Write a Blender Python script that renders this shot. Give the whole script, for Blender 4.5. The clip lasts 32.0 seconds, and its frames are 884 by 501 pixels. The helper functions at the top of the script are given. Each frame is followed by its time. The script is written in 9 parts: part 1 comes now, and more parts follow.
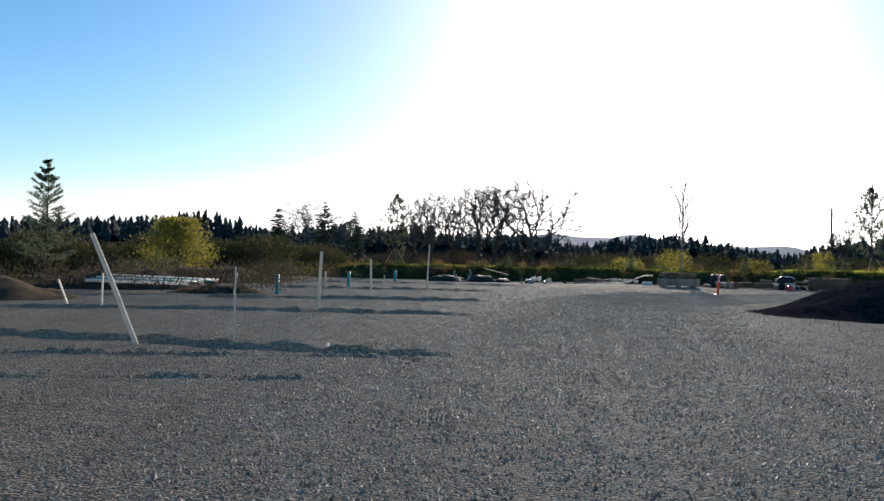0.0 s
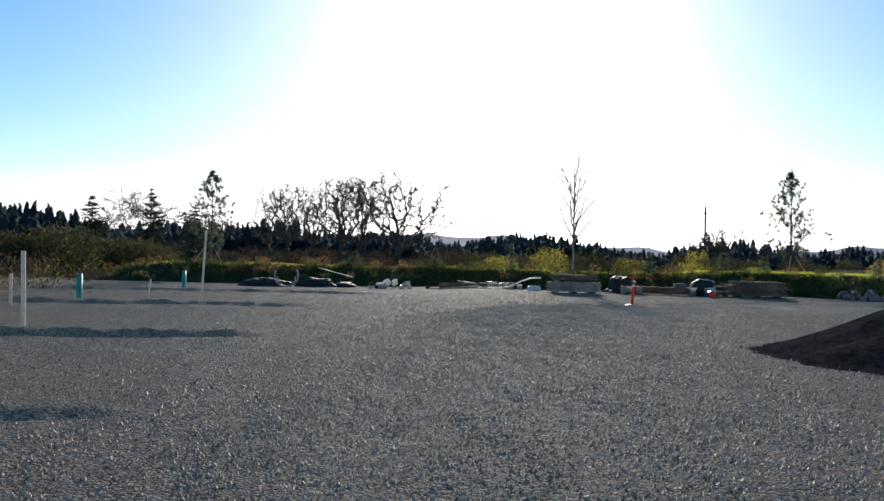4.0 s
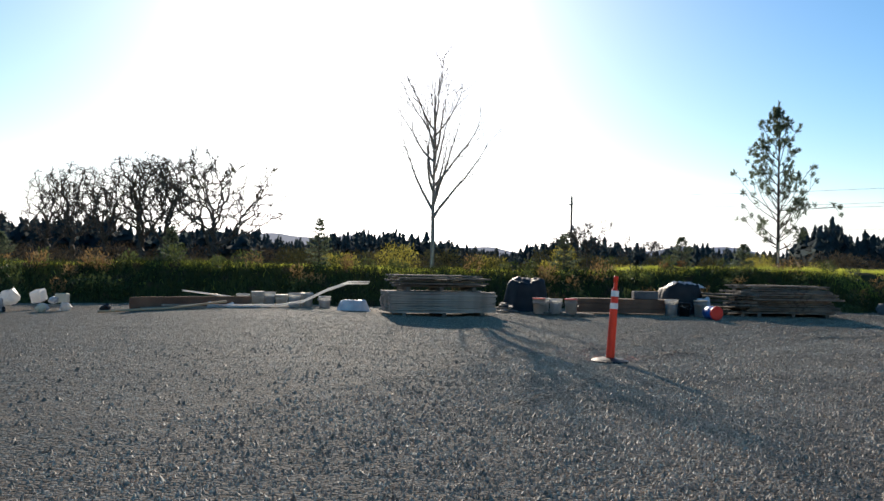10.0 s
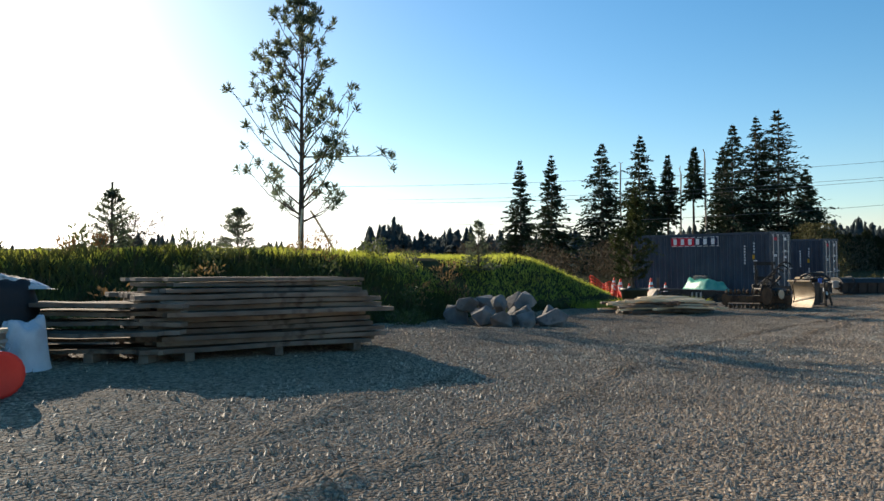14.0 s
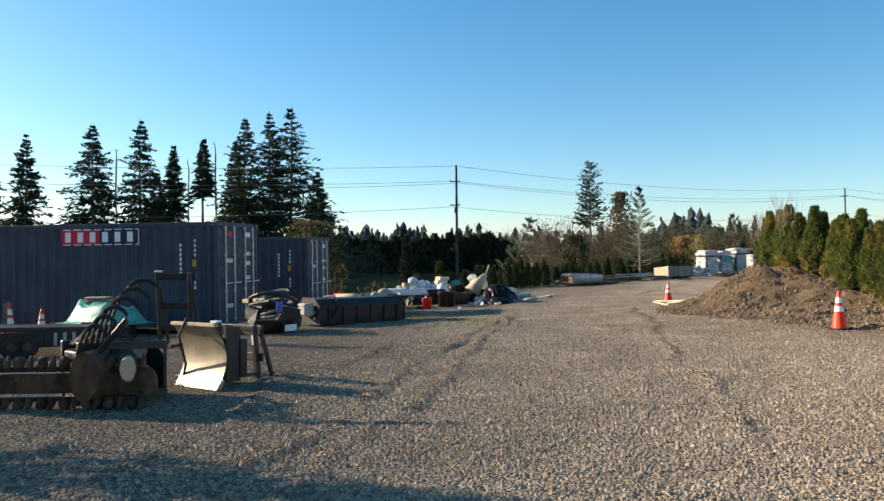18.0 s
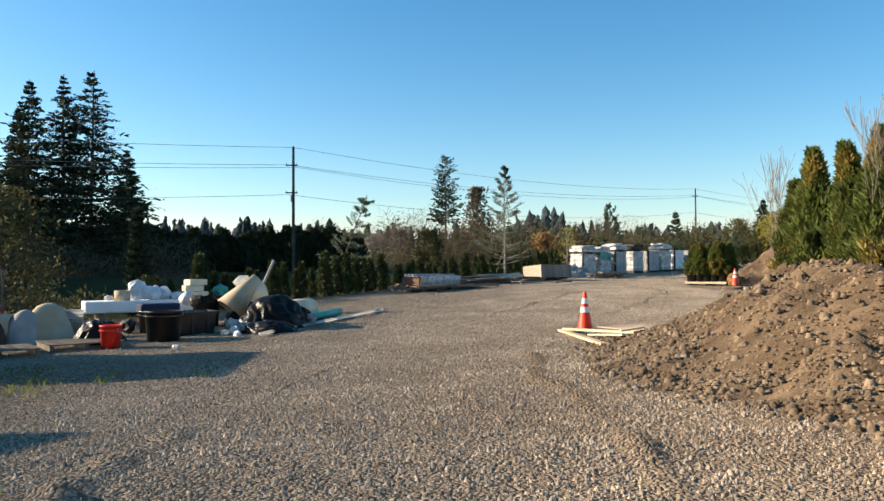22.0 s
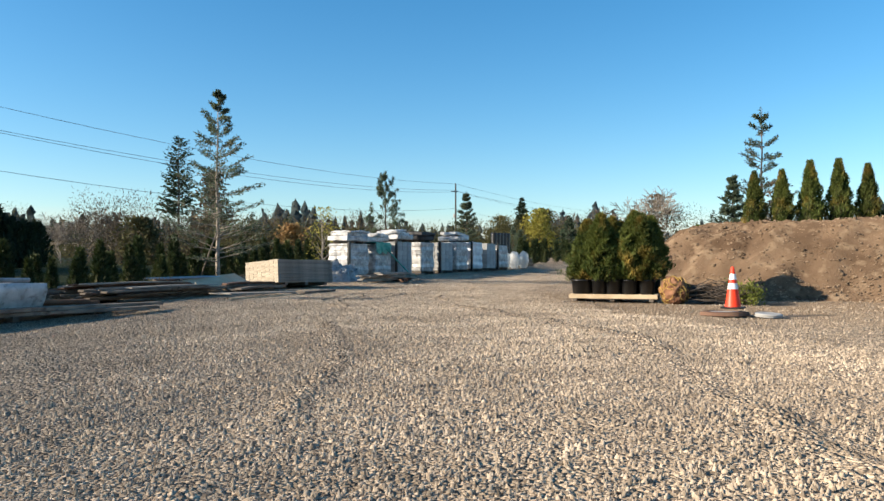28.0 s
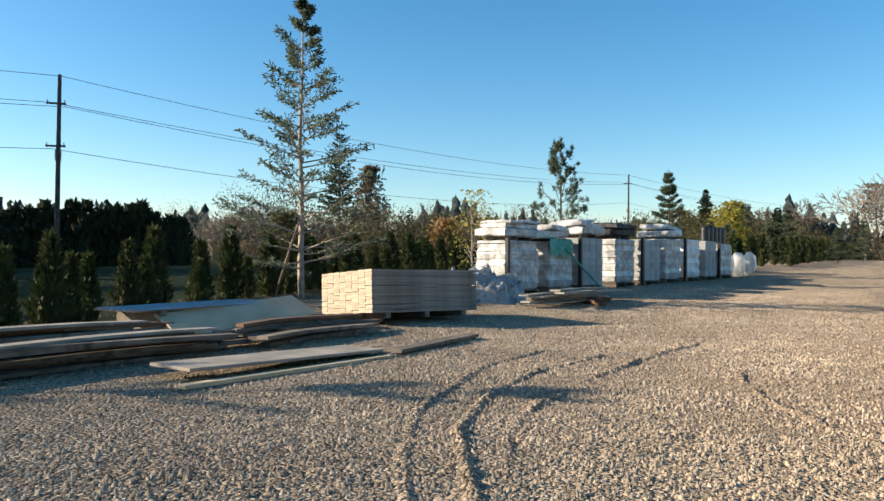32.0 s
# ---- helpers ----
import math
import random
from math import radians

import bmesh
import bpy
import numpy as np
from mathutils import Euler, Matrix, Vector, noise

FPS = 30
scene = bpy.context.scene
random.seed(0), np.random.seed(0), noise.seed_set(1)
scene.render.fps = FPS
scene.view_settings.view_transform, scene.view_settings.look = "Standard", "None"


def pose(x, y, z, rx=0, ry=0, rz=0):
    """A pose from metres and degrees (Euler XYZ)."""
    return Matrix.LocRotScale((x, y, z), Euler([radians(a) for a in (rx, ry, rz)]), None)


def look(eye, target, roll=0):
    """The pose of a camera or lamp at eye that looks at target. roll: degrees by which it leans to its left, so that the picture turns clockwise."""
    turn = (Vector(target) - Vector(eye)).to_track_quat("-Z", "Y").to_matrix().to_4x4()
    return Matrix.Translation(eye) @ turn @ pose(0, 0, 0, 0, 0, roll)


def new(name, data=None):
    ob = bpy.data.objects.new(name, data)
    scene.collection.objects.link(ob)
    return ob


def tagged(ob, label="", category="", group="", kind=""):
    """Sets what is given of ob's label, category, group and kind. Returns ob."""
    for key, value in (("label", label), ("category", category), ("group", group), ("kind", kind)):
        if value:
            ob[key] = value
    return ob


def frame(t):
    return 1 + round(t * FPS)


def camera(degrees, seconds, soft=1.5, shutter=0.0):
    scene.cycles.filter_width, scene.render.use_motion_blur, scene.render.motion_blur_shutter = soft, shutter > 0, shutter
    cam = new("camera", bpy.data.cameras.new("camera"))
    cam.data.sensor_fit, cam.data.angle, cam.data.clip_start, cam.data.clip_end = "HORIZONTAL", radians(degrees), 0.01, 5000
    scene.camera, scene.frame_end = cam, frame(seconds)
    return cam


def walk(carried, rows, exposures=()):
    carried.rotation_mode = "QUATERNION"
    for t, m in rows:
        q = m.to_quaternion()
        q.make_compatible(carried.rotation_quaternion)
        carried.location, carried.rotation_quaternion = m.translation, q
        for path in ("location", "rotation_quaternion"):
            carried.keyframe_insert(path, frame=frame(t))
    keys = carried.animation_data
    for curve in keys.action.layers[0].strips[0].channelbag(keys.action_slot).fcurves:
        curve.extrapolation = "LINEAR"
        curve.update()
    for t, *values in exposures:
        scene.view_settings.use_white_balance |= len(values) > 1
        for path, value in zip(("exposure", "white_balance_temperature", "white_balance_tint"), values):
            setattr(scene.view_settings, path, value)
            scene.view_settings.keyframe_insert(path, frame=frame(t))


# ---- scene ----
# ---- camera and its walk ----
cam = camera(60.7, 32.0, soft=1.5)
# seconds, x, y, z, tilt, lean, turn
PATH = [
    (0, 0.00, -0.00, 1.500, 90.69, -1.25, -0.17),
    (0.5, 0.30, 1.64, 1.494, 90.69, -1.39, -2.46),
    (1, 0.61, 3.29, 1.488, 90.79, -1.32, -4.15),
    (1.5, 0.92, 4.93, 1.482, 90.79, -1.35, -5.44),
    (2, 1.25, 6.58, 1.476, 90.78, -1.32, -6.62),
    (2.5, 1.59, 8.23, 1.469, 90.88, -1.38, -7.71),
    (3, 1.94, 9.89, 1.462, 90.87, -1.45, -8.49),
    (3.5, 2.30, 11.54, 1.453, 90.86, -1.42, -9.17),
    (5.5, 3.85, 18.15, 1.412, 90.87, -1.45, -11.21),
    (6, 4.27, 19.83, 1.386, 90.87, -1.39, -11.62),
    (6.5, 4.71, 21.54, 1.344, 90.84, -1.52, -12.01),
    (7, 5.16, 23.27, 1.295, 90.81, -1.56, -12.29),
    (7.5, 5.67, 24.98, 1.254, 90.87, -1.60, -12.68),
    (8, 6.26, 26.70, 1.228, 90.91, -1.53, -13.33),
    (8.5, 6.90, 28.41, 1.211, 90.95, -1.57, -14.37),
    (9, 7.63, 30.04, 1.201, 90.99, -1.50, -16.12),
    (9.5, 8.47, 31.57, 1.205, 91.05, -1.42, -18.44),
    (10, 9.41, 33.02, 1.202, 91.12, -1.13, -21.06),
    (10.5, 10.44, 34.42, 1.164, 91.24, -0.99, -24.40),
    (11, 11.57, 35.74, 1.115, 91.36, -0.76, -28.14),
    (11.5, 12.80, 36.99, 1.072, 91.34, -0.50, -31.98),
    (12, 14.08, 38.15, 1.025, 91.41, -0.24, -36.12),
    (12.5, 15.40, 39.21, 0.965, 91.44, -0.12, -40.38),
    (13, 16.78, 40.18, 0.913, 91.47, -0.11, -44.35),
    (13.5, 18.29, 41.08, 0.900, 91.49, -0.06, -48.25),
    (15.5, 25.20, 43.60, 1.042, 91.57, -0.07, -63.18),
    (16, 27.04, 43.82, 1.079, 91.62, 0.00, -67.54),
    (16.5, 28.78, 43.90, 1.114, 91.64, 0.10, -72.31),
    (17, 30.45, 43.89, 1.144, 91.65, 0.40, -77.67),
    (17.5, 32.06, 43.78, 1.166, 91.65, 0.42, -82.26),
    (18, 33.66, 43.60, 1.180, 91.65, 0.54, -86.44),
    (18.5, 35.30, 43.34, 1.182, 91.68, 0.62, -89.74),
    (19, 36.92, 43.05, 1.184, 91.60, 0.60, -92.34),
    (19.5, 38.48, 42.77, 1.205, 91.56, 0.66, -93.91),
    (20, 40.04, 42.52, 1.225, 91.52, 0.63, -95.07),
    (20.5, 41.64, 42.33, 1.229, 91.57, 0.37, -95.99),
    (21, 43.28, 42.16, 1.226, 91.53, 0.22, -96.71),
    (21.5, 44.95, 41.98, 1.218, 91.54, 0.15, -97.20),
    (22, 46.62, 41.81, 1.205, 91.45, 0.29, -97.29),
    (22.5, 48.24, 41.67, 1.183, 91.37, 0.24, -97.30),
    (23, 49.85, 41.52, 1.165, 91.39, 0.09, -97.31),
    (23.5, 51.47, 41.37, 1.168, 91.32, -0.04, -97.23),
    (24, 53.09, 41.21, 1.182, 91.36, -0.08, -97.25),
    (24.5, 54.67, 40.97, 1.194, 91.30, -0.12, -97.26),
    (26.5, 60.63, 39.21, 1.188, 91.30, -0.16, -103.57),
    (27, 61.97, 38.50, 1.189, 91.32, -0.07, -107.07),
    (27.5, 63.22, 37.65, 1.178, 91.34, -0.06, -111.12),
    (28, 64.42, 36.72, 1.178, 91.35, 0.05, -116.07),
    (28.5, 65.58, 35.72, 1.220, 91.30, 0.05, -120.76),
    (29, 66.76, 34.77, 1.277, 91.25, 0.05, -123.75),
    (29.5, 68.02, 33.96, 1.326, 91.21, 0.12, -124.83),
    (30, 69.32, 33.32, 1.372, 91.17, 0.19, -124.81),
    (30.5, 70.70, 32.89, 1.411, 91.21, 0.19, -123.44),
    (31, 72.12, 32.70, 1.448, 91.16, -0.10, -119.17),
    (31.5, 73.56, 32.79, 1.487, 91.16, -0.28, -111.68),
    (32, 74.89, 33.03, 1.517, 91.14, -0.48, -103.86),
]
walk(cam, [(t, pose(*row)) for t, *row in PATH], [(0, 0.52, 6300, 14.5), (7, 0.52, 6300, 14.5), (9, 0.54, 6400, 14), (11, 0.62, 6600, 13), (13, 0.78, 6850, 12.5), (16, 0.92, 6950, 12), (19, 1.12, 6950, 12), (26.5, 1.08, 6750, 11), (28, 1.0, 6450, 10), (29, 0.98, 6420, 9.5), (31, 1.0, 6620, 9), (32, 1.07, 6800, 10.5)])


# ---- world and sun ----
SUN_TURN, SUN_UP = radians(14.0), radians(21.2)   # clockwise from +y, and height
sun_way = Vector((math.sin(SUN_TURN) * math.cos(SUN_UP), math.cos(SUN_TURN) * math.cos(SUN_UP), math.sin(SUN_UP)))
world = bpy.data.worlds.new("sky")
scene.world = world
world.use_nodes = True
wn, wl = world.node_tree.nodes, world.node_tree.links
sky = wn.new("ShaderNodeTexSky")
sky.sky_type, sky.sun_disc = "NISHITA", False
sky.sun_elevation, sky.sun_rotation = SUN_UP, SUN_TURN
sky.air_density, sky.dust_density, sky.ozone_density = 1.0, 0.5, 2.8
wn["Background"].inputs["Strength"].default_value = 0.098
richer = wn.new("ShaderNodeHueSaturation")
richer.inputs["Hue"].default_value, richer.inputs["Saturation"].default_value = 0.494, 1.2
tones = wn.new("ShaderNodeSeparateColor")
ratio = wn.new("ShaderNodeMath")
ratio.operation = "DIVIDE"
paler = wn.new("ShaderNodeMapRange")    # a whiter horizon round the sun, a fuller blue away from it
paler.inputs["From Min"].default_value, paler.inputs["From Max"].default_value = 0.75, 1.35
paler.inputs["To Min"].default_value, paler.inputs["To Max"].default_value = 0.25, 1.32
wl.new(sky.outputs["Color"], tones.inputs["Color"])
wl.new(tones.outputs["Blue"], ratio.inputs[0])
wl.new(tones.outputs["Red"], ratio.inputs[1])
wl.new(ratio.outputs[0], paler.inputs["Value"])
wl.new(paler.outputs["Result"], richer.inputs["Saturation"])
wl.new(sky.outputs["Color"], richer.inputs["Color"])
wl.new(richer.outputs["Color"], wn["Background"].inputs["Color"])
sun_data = bpy.data.lights.new("sun", "SUN")
sun_data.energy, sun_data.angle, sun_data.color = 5.0, radians(0.53), (1.0, 0.88, 0.70)
sun = new("sun", sun_data)
sun.matrix_world = look(sun_way * 100, (0, 0, 0))


# ---- materials ----
def material(name, c1, c2, scale=3.0, rough=0.8, bump=0.2, grain=60.0, metal=0.0, c3=None, amount3=0.35, per=0.0, trans=0.0, spec=0.3, space="Object", matte=0.0):
    """Two tones mixed by broad noise, a third in patches, fine grain in the relief; per: how far single objects and pieces differ in brightness."""
    m = bpy.data.materials.new(name)
    m.use_nodes = True
    n, l = m.node_tree.nodes, m.node_tree.links
    b = n["Principled BSDF"]
    co = n.new("ShaderNodeTexCoord").outputs[space]
    big = n.new("ShaderNodeTexNoise")
    big.inputs["Scale"].default_value, big.inputs["Detail"].default_value = scale, 6
    l.new(co, big.inputs["Vector"])
    ramp = n.new("ShaderNodeValToRGB")
    ramp.color_ramp.elements[0].position, ramp.color_ramp.elements[1].position = 0.35, 0.65
    ramp.color_ramp.elements[0].color, ramp.color_ramp.elements[1].color = (*c1, 1), (*c2, 1)
    l.new(big.outputs["Fac"], ramp.inputs["Fac"])
    col = ramp.outputs["Color"]
    fine = n.new("ShaderNodeTexNoise")
    fine.inputs["Scale"].default_value, fine.inputs["Detail"].default_value = grain, 4
    l.new(co, fine.inputs["Vector"])
    if c3:
        mask = n.new("ShaderNodeTexNoise")
        mask.inputs["Scale"].default_value, mask.inputs["Detail"].default_value = scale * 2.7, 8
        l.new(co, mask.inputs["Vector"])
        mr = n.new("ShaderNodeMapRange")
        mr.inputs["From Min"].default_value, mr.inputs["From Max"].default_value = 1 - amount3 - 0.06, 1 - amount3 + 0.06
        l.new(mask.outputs["Fac"], mr.inputs["Value"])
        mix = n.new("ShaderNodeMix")
        mix.data_type = "RGBA"
        l.new(mr.outputs["Result"], mix.inputs["Factor"])
        l.new(col, mix.inputs["A"])
        mix.inputs["B"].default_value = (*c3, 1)
        col = mix.outputs["Result"]
    if per:
        info = n.new("ShaderNodeObjectInfo")
        geo = n.new("ShaderNodeNewGeometry")
        add = n.new("ShaderNodeMath")
        add.operation = "ADD"
        l.new(info.outputs["Random"], add.inputs[0])
        l.new(geo.outputs["Random Per Island"], add.inputs[1])
        mr2 = n.new("ShaderNodeMapRange")
        mr2.inputs["From Max"].default_value = 2.0
        mr2.inputs["To Min"].default_value, mr2.inputs["To Max"].default_value = 1 - per, 1 + per
        l.new(add.outputs[0], mr2.inputs["Value"])
        hsv = n.new("ShaderNodeHueSaturation")
        l.new(mr2.outputs["Result"], hsv.inputs["Value"])
        l.new(col, hsv.inputs["Color"])
        col = hsv.outputs["Color"]
    l.new(col, b.inputs["Base Color"])
    rr = n.new("ShaderNodeMapRange")
    rr.inputs["To Min"].default_value, rr.inputs["To Max"].default_value = max(0.02, rough - 0.1), min(1, rough + 0.1)
    l.new(fine.outputs["Fac"], rr.inputs["Value"])
    l.new(rr.outputs["Result"], b.inputs["Roughness"])
    b.inputs["Metallic"].default_value = metal
    b.inputs["Specular IOR Level"].default_value = spec
    b.inputs["Diffuse Roughness"].default_value = matte
    if bump:
        bp = n.new("ShaderNodeBump")
        bp.inputs["Strength"].default_value, bp.inputs["Distance"].default_value = bump, 0.02
        l.new(fine.outputs["Fac"], bp.inputs["Height"])
        l.new(bp.outputs["Normal"], b.inputs["Normal"])
    if trans:
        tr = n.new("ShaderNodeBsdfTranslucent")
        ms = n.new("ShaderNodeMixShader")
        ms.inputs["Fac"].default_value = trans
        l.new(col, tr.inputs["Color"])
        l.new(b.outputs["BSDF"], ms.inputs[1])
        l.new(tr.outputs["BSDF"], ms.inputs[2])
        l.new(ms.outputs["Shader"], n["Material Output"].inputs["Surface"])
    return m


def ground_material():
    """Crushed gravel: stones as cells with their own tone and relief, over broad worn and earthy patches and wheel tracks."""
    m = bpy.data.materials.new("gravel_ground")
    m.use_nodes = True
    n, l = m.node_tree.nodes, m.node_tree.links
    b = n["Principled BSDF"]
    co = n.new("ShaderNodeTexCoord").outputs["Object"]
    warp = n.new("ShaderNodeTexNoise")
    warp.inputs["Scale"].default_value = 9
    l.new(co, warp.inputs["Vector"])
    mixv = n.new("ShaderNodeMix")
    mixv.data_type = "VECTOR"
    mixv.inputs["Factor"].default_value = 0.012
    l.new(co, mixv.inputs["A"])
    l.new(warp.outputs["Color"], mixv.inputs["B"])
    v1 = n.new("ShaderNodeTexVoronoi")
    v1.inputs["Scale"].default_value = 36
    l.new(mixv.outputs["Result"], v1.inputs["Vector"])
    v2 = n.new("ShaderNodeTexVoronoi")
    v2.inputs["Scale"].default_value = 78
    l.new(mixv.outputs["Result"], v2.inputs["Vector"])
    sep = n.new("ShaderNodeSeparateColor")
    l.new(v1.outputs["Color"], sep.inputs["Color"])
    r1 = n.new("ShaderNodeValToRGB")
    e = r1.color_ramp.elements
    e[0].position, e[0].color = 0.0, (0.165, 0.128, 0.095, 1)
    e[1].position, e[1].color = 1.0, (0.61, 0.48, 0.35, 1)
    mid = e.new(0.55)
    mid.color = (0.37, 0.288, 0.209, 1)
    l.new(sep.outputs["Red"], r1.inputs["Fac"])
    # earth and dust between the stones
    big = n.new("ShaderNodeTexNoise")
    big.inputs["Scale"].default_value, big.inputs["Detail"].default_value = 0.22, 7
    l.new(co, big.inputs["Vector"])
    mr = n.new("ShaderNodeMapRange")
    mr.inputs["From Min"].default_value, mr.inputs["From Max"].default_value = 0.45, 0.72
    l.new(big.outputs["Fac"], mr.inputs["Value"])
    mul = n.new("ShaderNodeMath")
    mul.operation = "MULTIPLY"
    mul.inputs[1].default_value = 0.55
    l.new(mr.outputs["Result"], mul.inputs[0])
    earth = n.new("ShaderNodeMix")
    earth.data_type = "RGBA"
    earth.inputs["B"].default_value = (0.37, 0.285, 0.20, 1)
    l.new(mul.outputs[0], earth.inputs["Factor"])
    l.new(r1.outputs["Color"], earth.inputs["A"])
    # stretched streaks left by wheels
    mp = n.new("ShaderNodeMapping")
    mp.inputs["Scale"].default_value = (0.9, 0.07, 1)
    mp.inputs["Rotation"].default_value = (0, 0, radians(-11))
    l.new(co, mp.inputs["Vector"])
    st = n.new("ShaderNodeTexNoise")
    st.inputs["Scale"].default_value, st.inputs["Detail"].default_value = 1.2, 4
    l.new(mp.outputs["Vector"], st.inputs["Vector"])
    sr = n.new("ShaderNodeMapRange")
    sr.inputs["From Min"].default_value, sr.inputs["From Max"].default_value = 0.3, 0.7
    sr.inputs["To Min"].default_value, sr.inputs["To Max"].default_value = 0.86, 1.1
    l.new(st.outputs["Fac"], sr.inputs["Value"])
    hsv = n.new("ShaderNodeHueSaturation")
    l.new(earth.outputs["Result"], hsv.inputs["Color"])
    # single grits between the stones
    sep2 = n.new("ShaderNodeSeparateColor")
    l.new(v2.outputs["Color"], sep2.inputs["Color"])
    grit = n.new("ShaderNodeMapRange")
    grit.inputs["To Min"].default_value, grit.inputs["To Max"].default_value = 0.68, 1.3
    l.new(sep2.outputs["Red"], grit.inputs["Value"])
    both = n.new("ShaderNodeMath")
    both.operation = "MULTIPLY"
    l.new(sr.outputs["Result"], both.inputs[0])
    l.new(grit.outputs["Result"], both.inputs[1])
    l.new(both.outputs[0], hsv.inputs["Value"])
    # far fields beyond the yard: dull green
    geo = n.new("ShaderNodeSeparateXYZ")
    l.new(co, geo.inputs["Vector"])
    edge = n.new("ShaderNodeMapRange")
    edge.inputs["From Min"].default_value, edge.inputs["From Max"].default_value = 56, 66
    l.new(geo.outputs["Y"], edge.inputs["Value"])
    north = n.new("ShaderNodeMath")
    north.operation = "MULTIPLY_ADD"
    north.inputs[1].default_value = 0.57
    l.new(geo.outputs["X"], north.inputs[0])
    l.new(geo.outputs["Y"], north.inputs[2])
    edge3 = n.new("ShaderNodeMapRange")
    edge3.inputs["From Min"].default_value, edge3.inputs["From Max"].default_value = 83.5, 86.0
    l.new(north.outputs[0], edge3.inputs["Value"])
    edge2 = n.new("ShaderNodeMapRange")
    edge2.inputs["From Min"].default_value, edge2.inputs["From Max"].default_value = -14, -24
    l.new(geo.outputs["X"], edge2.inputs["Value"])
    mx = n.new("ShaderNodeMath")
    mx.operation = "MAXIMUM"
    l.new(edge.outputs["Result"], mx.inputs[0])
    l.new(edge2.outputs["Result"], mx.inputs[1])
    mx2 = n.new("ShaderNodeMath")
    mx2.operation = "MAXIMUM"
    l.new(mx.outputs[0], mx2.inputs[0])
    l.new(edge3.outputs["Result"], mx2.inputs[1])
    field = n.new("ShaderNodeMix")
    field.data_type = "RGBA"
    field.inputs["B"].default_value = (0.045, 0.052, 0.024, 1)
    l.new(mx2.outputs[0], field.inputs["Factor"])
    # dark trodden earth along the bank and round the stored machines, deepened for tree shade
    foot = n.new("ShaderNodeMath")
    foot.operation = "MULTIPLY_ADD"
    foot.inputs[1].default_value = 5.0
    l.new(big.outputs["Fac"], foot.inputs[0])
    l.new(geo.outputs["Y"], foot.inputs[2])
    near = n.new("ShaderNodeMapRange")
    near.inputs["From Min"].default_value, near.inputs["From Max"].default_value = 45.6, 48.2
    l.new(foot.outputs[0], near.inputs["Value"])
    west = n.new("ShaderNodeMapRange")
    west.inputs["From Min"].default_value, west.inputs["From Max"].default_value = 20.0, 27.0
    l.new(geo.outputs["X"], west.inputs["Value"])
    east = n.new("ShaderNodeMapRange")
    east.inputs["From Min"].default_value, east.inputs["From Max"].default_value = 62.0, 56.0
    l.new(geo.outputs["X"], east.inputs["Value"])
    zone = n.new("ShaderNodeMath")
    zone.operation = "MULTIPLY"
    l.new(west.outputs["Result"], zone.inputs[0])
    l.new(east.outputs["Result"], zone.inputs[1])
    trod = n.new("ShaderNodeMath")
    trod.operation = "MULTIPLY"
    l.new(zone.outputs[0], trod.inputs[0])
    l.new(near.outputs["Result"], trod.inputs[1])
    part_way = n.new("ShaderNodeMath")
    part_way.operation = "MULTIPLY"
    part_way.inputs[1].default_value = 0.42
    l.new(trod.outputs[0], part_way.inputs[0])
    earth_shade = n.new("ShaderNodeMix")
    earth_shade.data_type, earth_shade.blend_type = "RGBA", "MULTIPLY"
    earth_shade.inputs["B"].default_value = (0.36, 0.34, 0.325, 1)
    l.new(part_way.outputs[0], earth_shade.inputs["Factor"])
    l.new(hsv.outputs["Color"], earth_shade.inputs["A"])
    soil = earth_shade.outputs["Result"]
    for centre, inner, outer in (((53.5, 35.0, 0.0), 5.2, 8.6), ((76.5, 21.5, 0.0), 5.5, 9.5)):
        far = n.new("ShaderNodeVectorMath")
        far.operation = "DISTANCE"
        far.inputs[1].default_value = centre
        l.new(co, far.inputs[0])
        ragged = n.new("ShaderNodeMath")
        ragged.operation = "MULTIPLY_ADD"
        ragged.inputs[1].default_value = -7.0
        l.new(big.outputs["Fac"], ragged.inputs[0])
        l.new(far.outputs["Value"], ragged.inputs[2])
        apron = n.new("ShaderNodeMapRange")
        apron.inputs["From Min"].default_value, apron.inputs["From Max"].default_value = outer - 3.5, inner - 3.5
        apron.inputs["To Max"].default_value = 0.8
        l.new(ragged.outputs[0], apron.inputs["Value"])
        spill = n.new("ShaderNodeMix")
        spill.data_type = "RGBA"
        spill.inputs["B"].default_value = (0.27, 0.19, 0.122, 1)
        l.new(apron.outputs["Result"], spill.inputs["Factor"])
        l.new(soil, spill.inputs["A"])
        soil = spill.outputs["Result"]
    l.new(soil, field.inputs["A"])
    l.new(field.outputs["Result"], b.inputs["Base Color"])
    b.inputs["Roughness"].default_value = 0.8
    b.inputs["Specular IOR Level"].default_value = 0.035
    b.inputs["Diffuse Roughness"].default_value = 1.0

    def term(socket, factor, add=None, power=1.0):
        """factor * socket ** power, plus what was there: heights in metres."""
        if power != 1.0:
            p = n.new("ShaderNodeMath")
            p.operation = "POWER"
            p.inputs[1].default_value = power
            l.new(socket, p.inputs[0])
            socket = p.outputs[0]
        q = n.new("ShaderNodeMath")
        q.operation = "MULTIPLY_ADD"
        q.inputs[1].default_value, q.inputs[2].default_value = factor, 0.0
        l.new(socket, q.inputs[0])
        if add:
            l.new(add, q.inputs[2])
        return q.outputs[0]

    high = term(v1.outputs["Distance"], -0.036, power=1.6)
    high = term(v2.outputs["Distance"], -0.008, high)
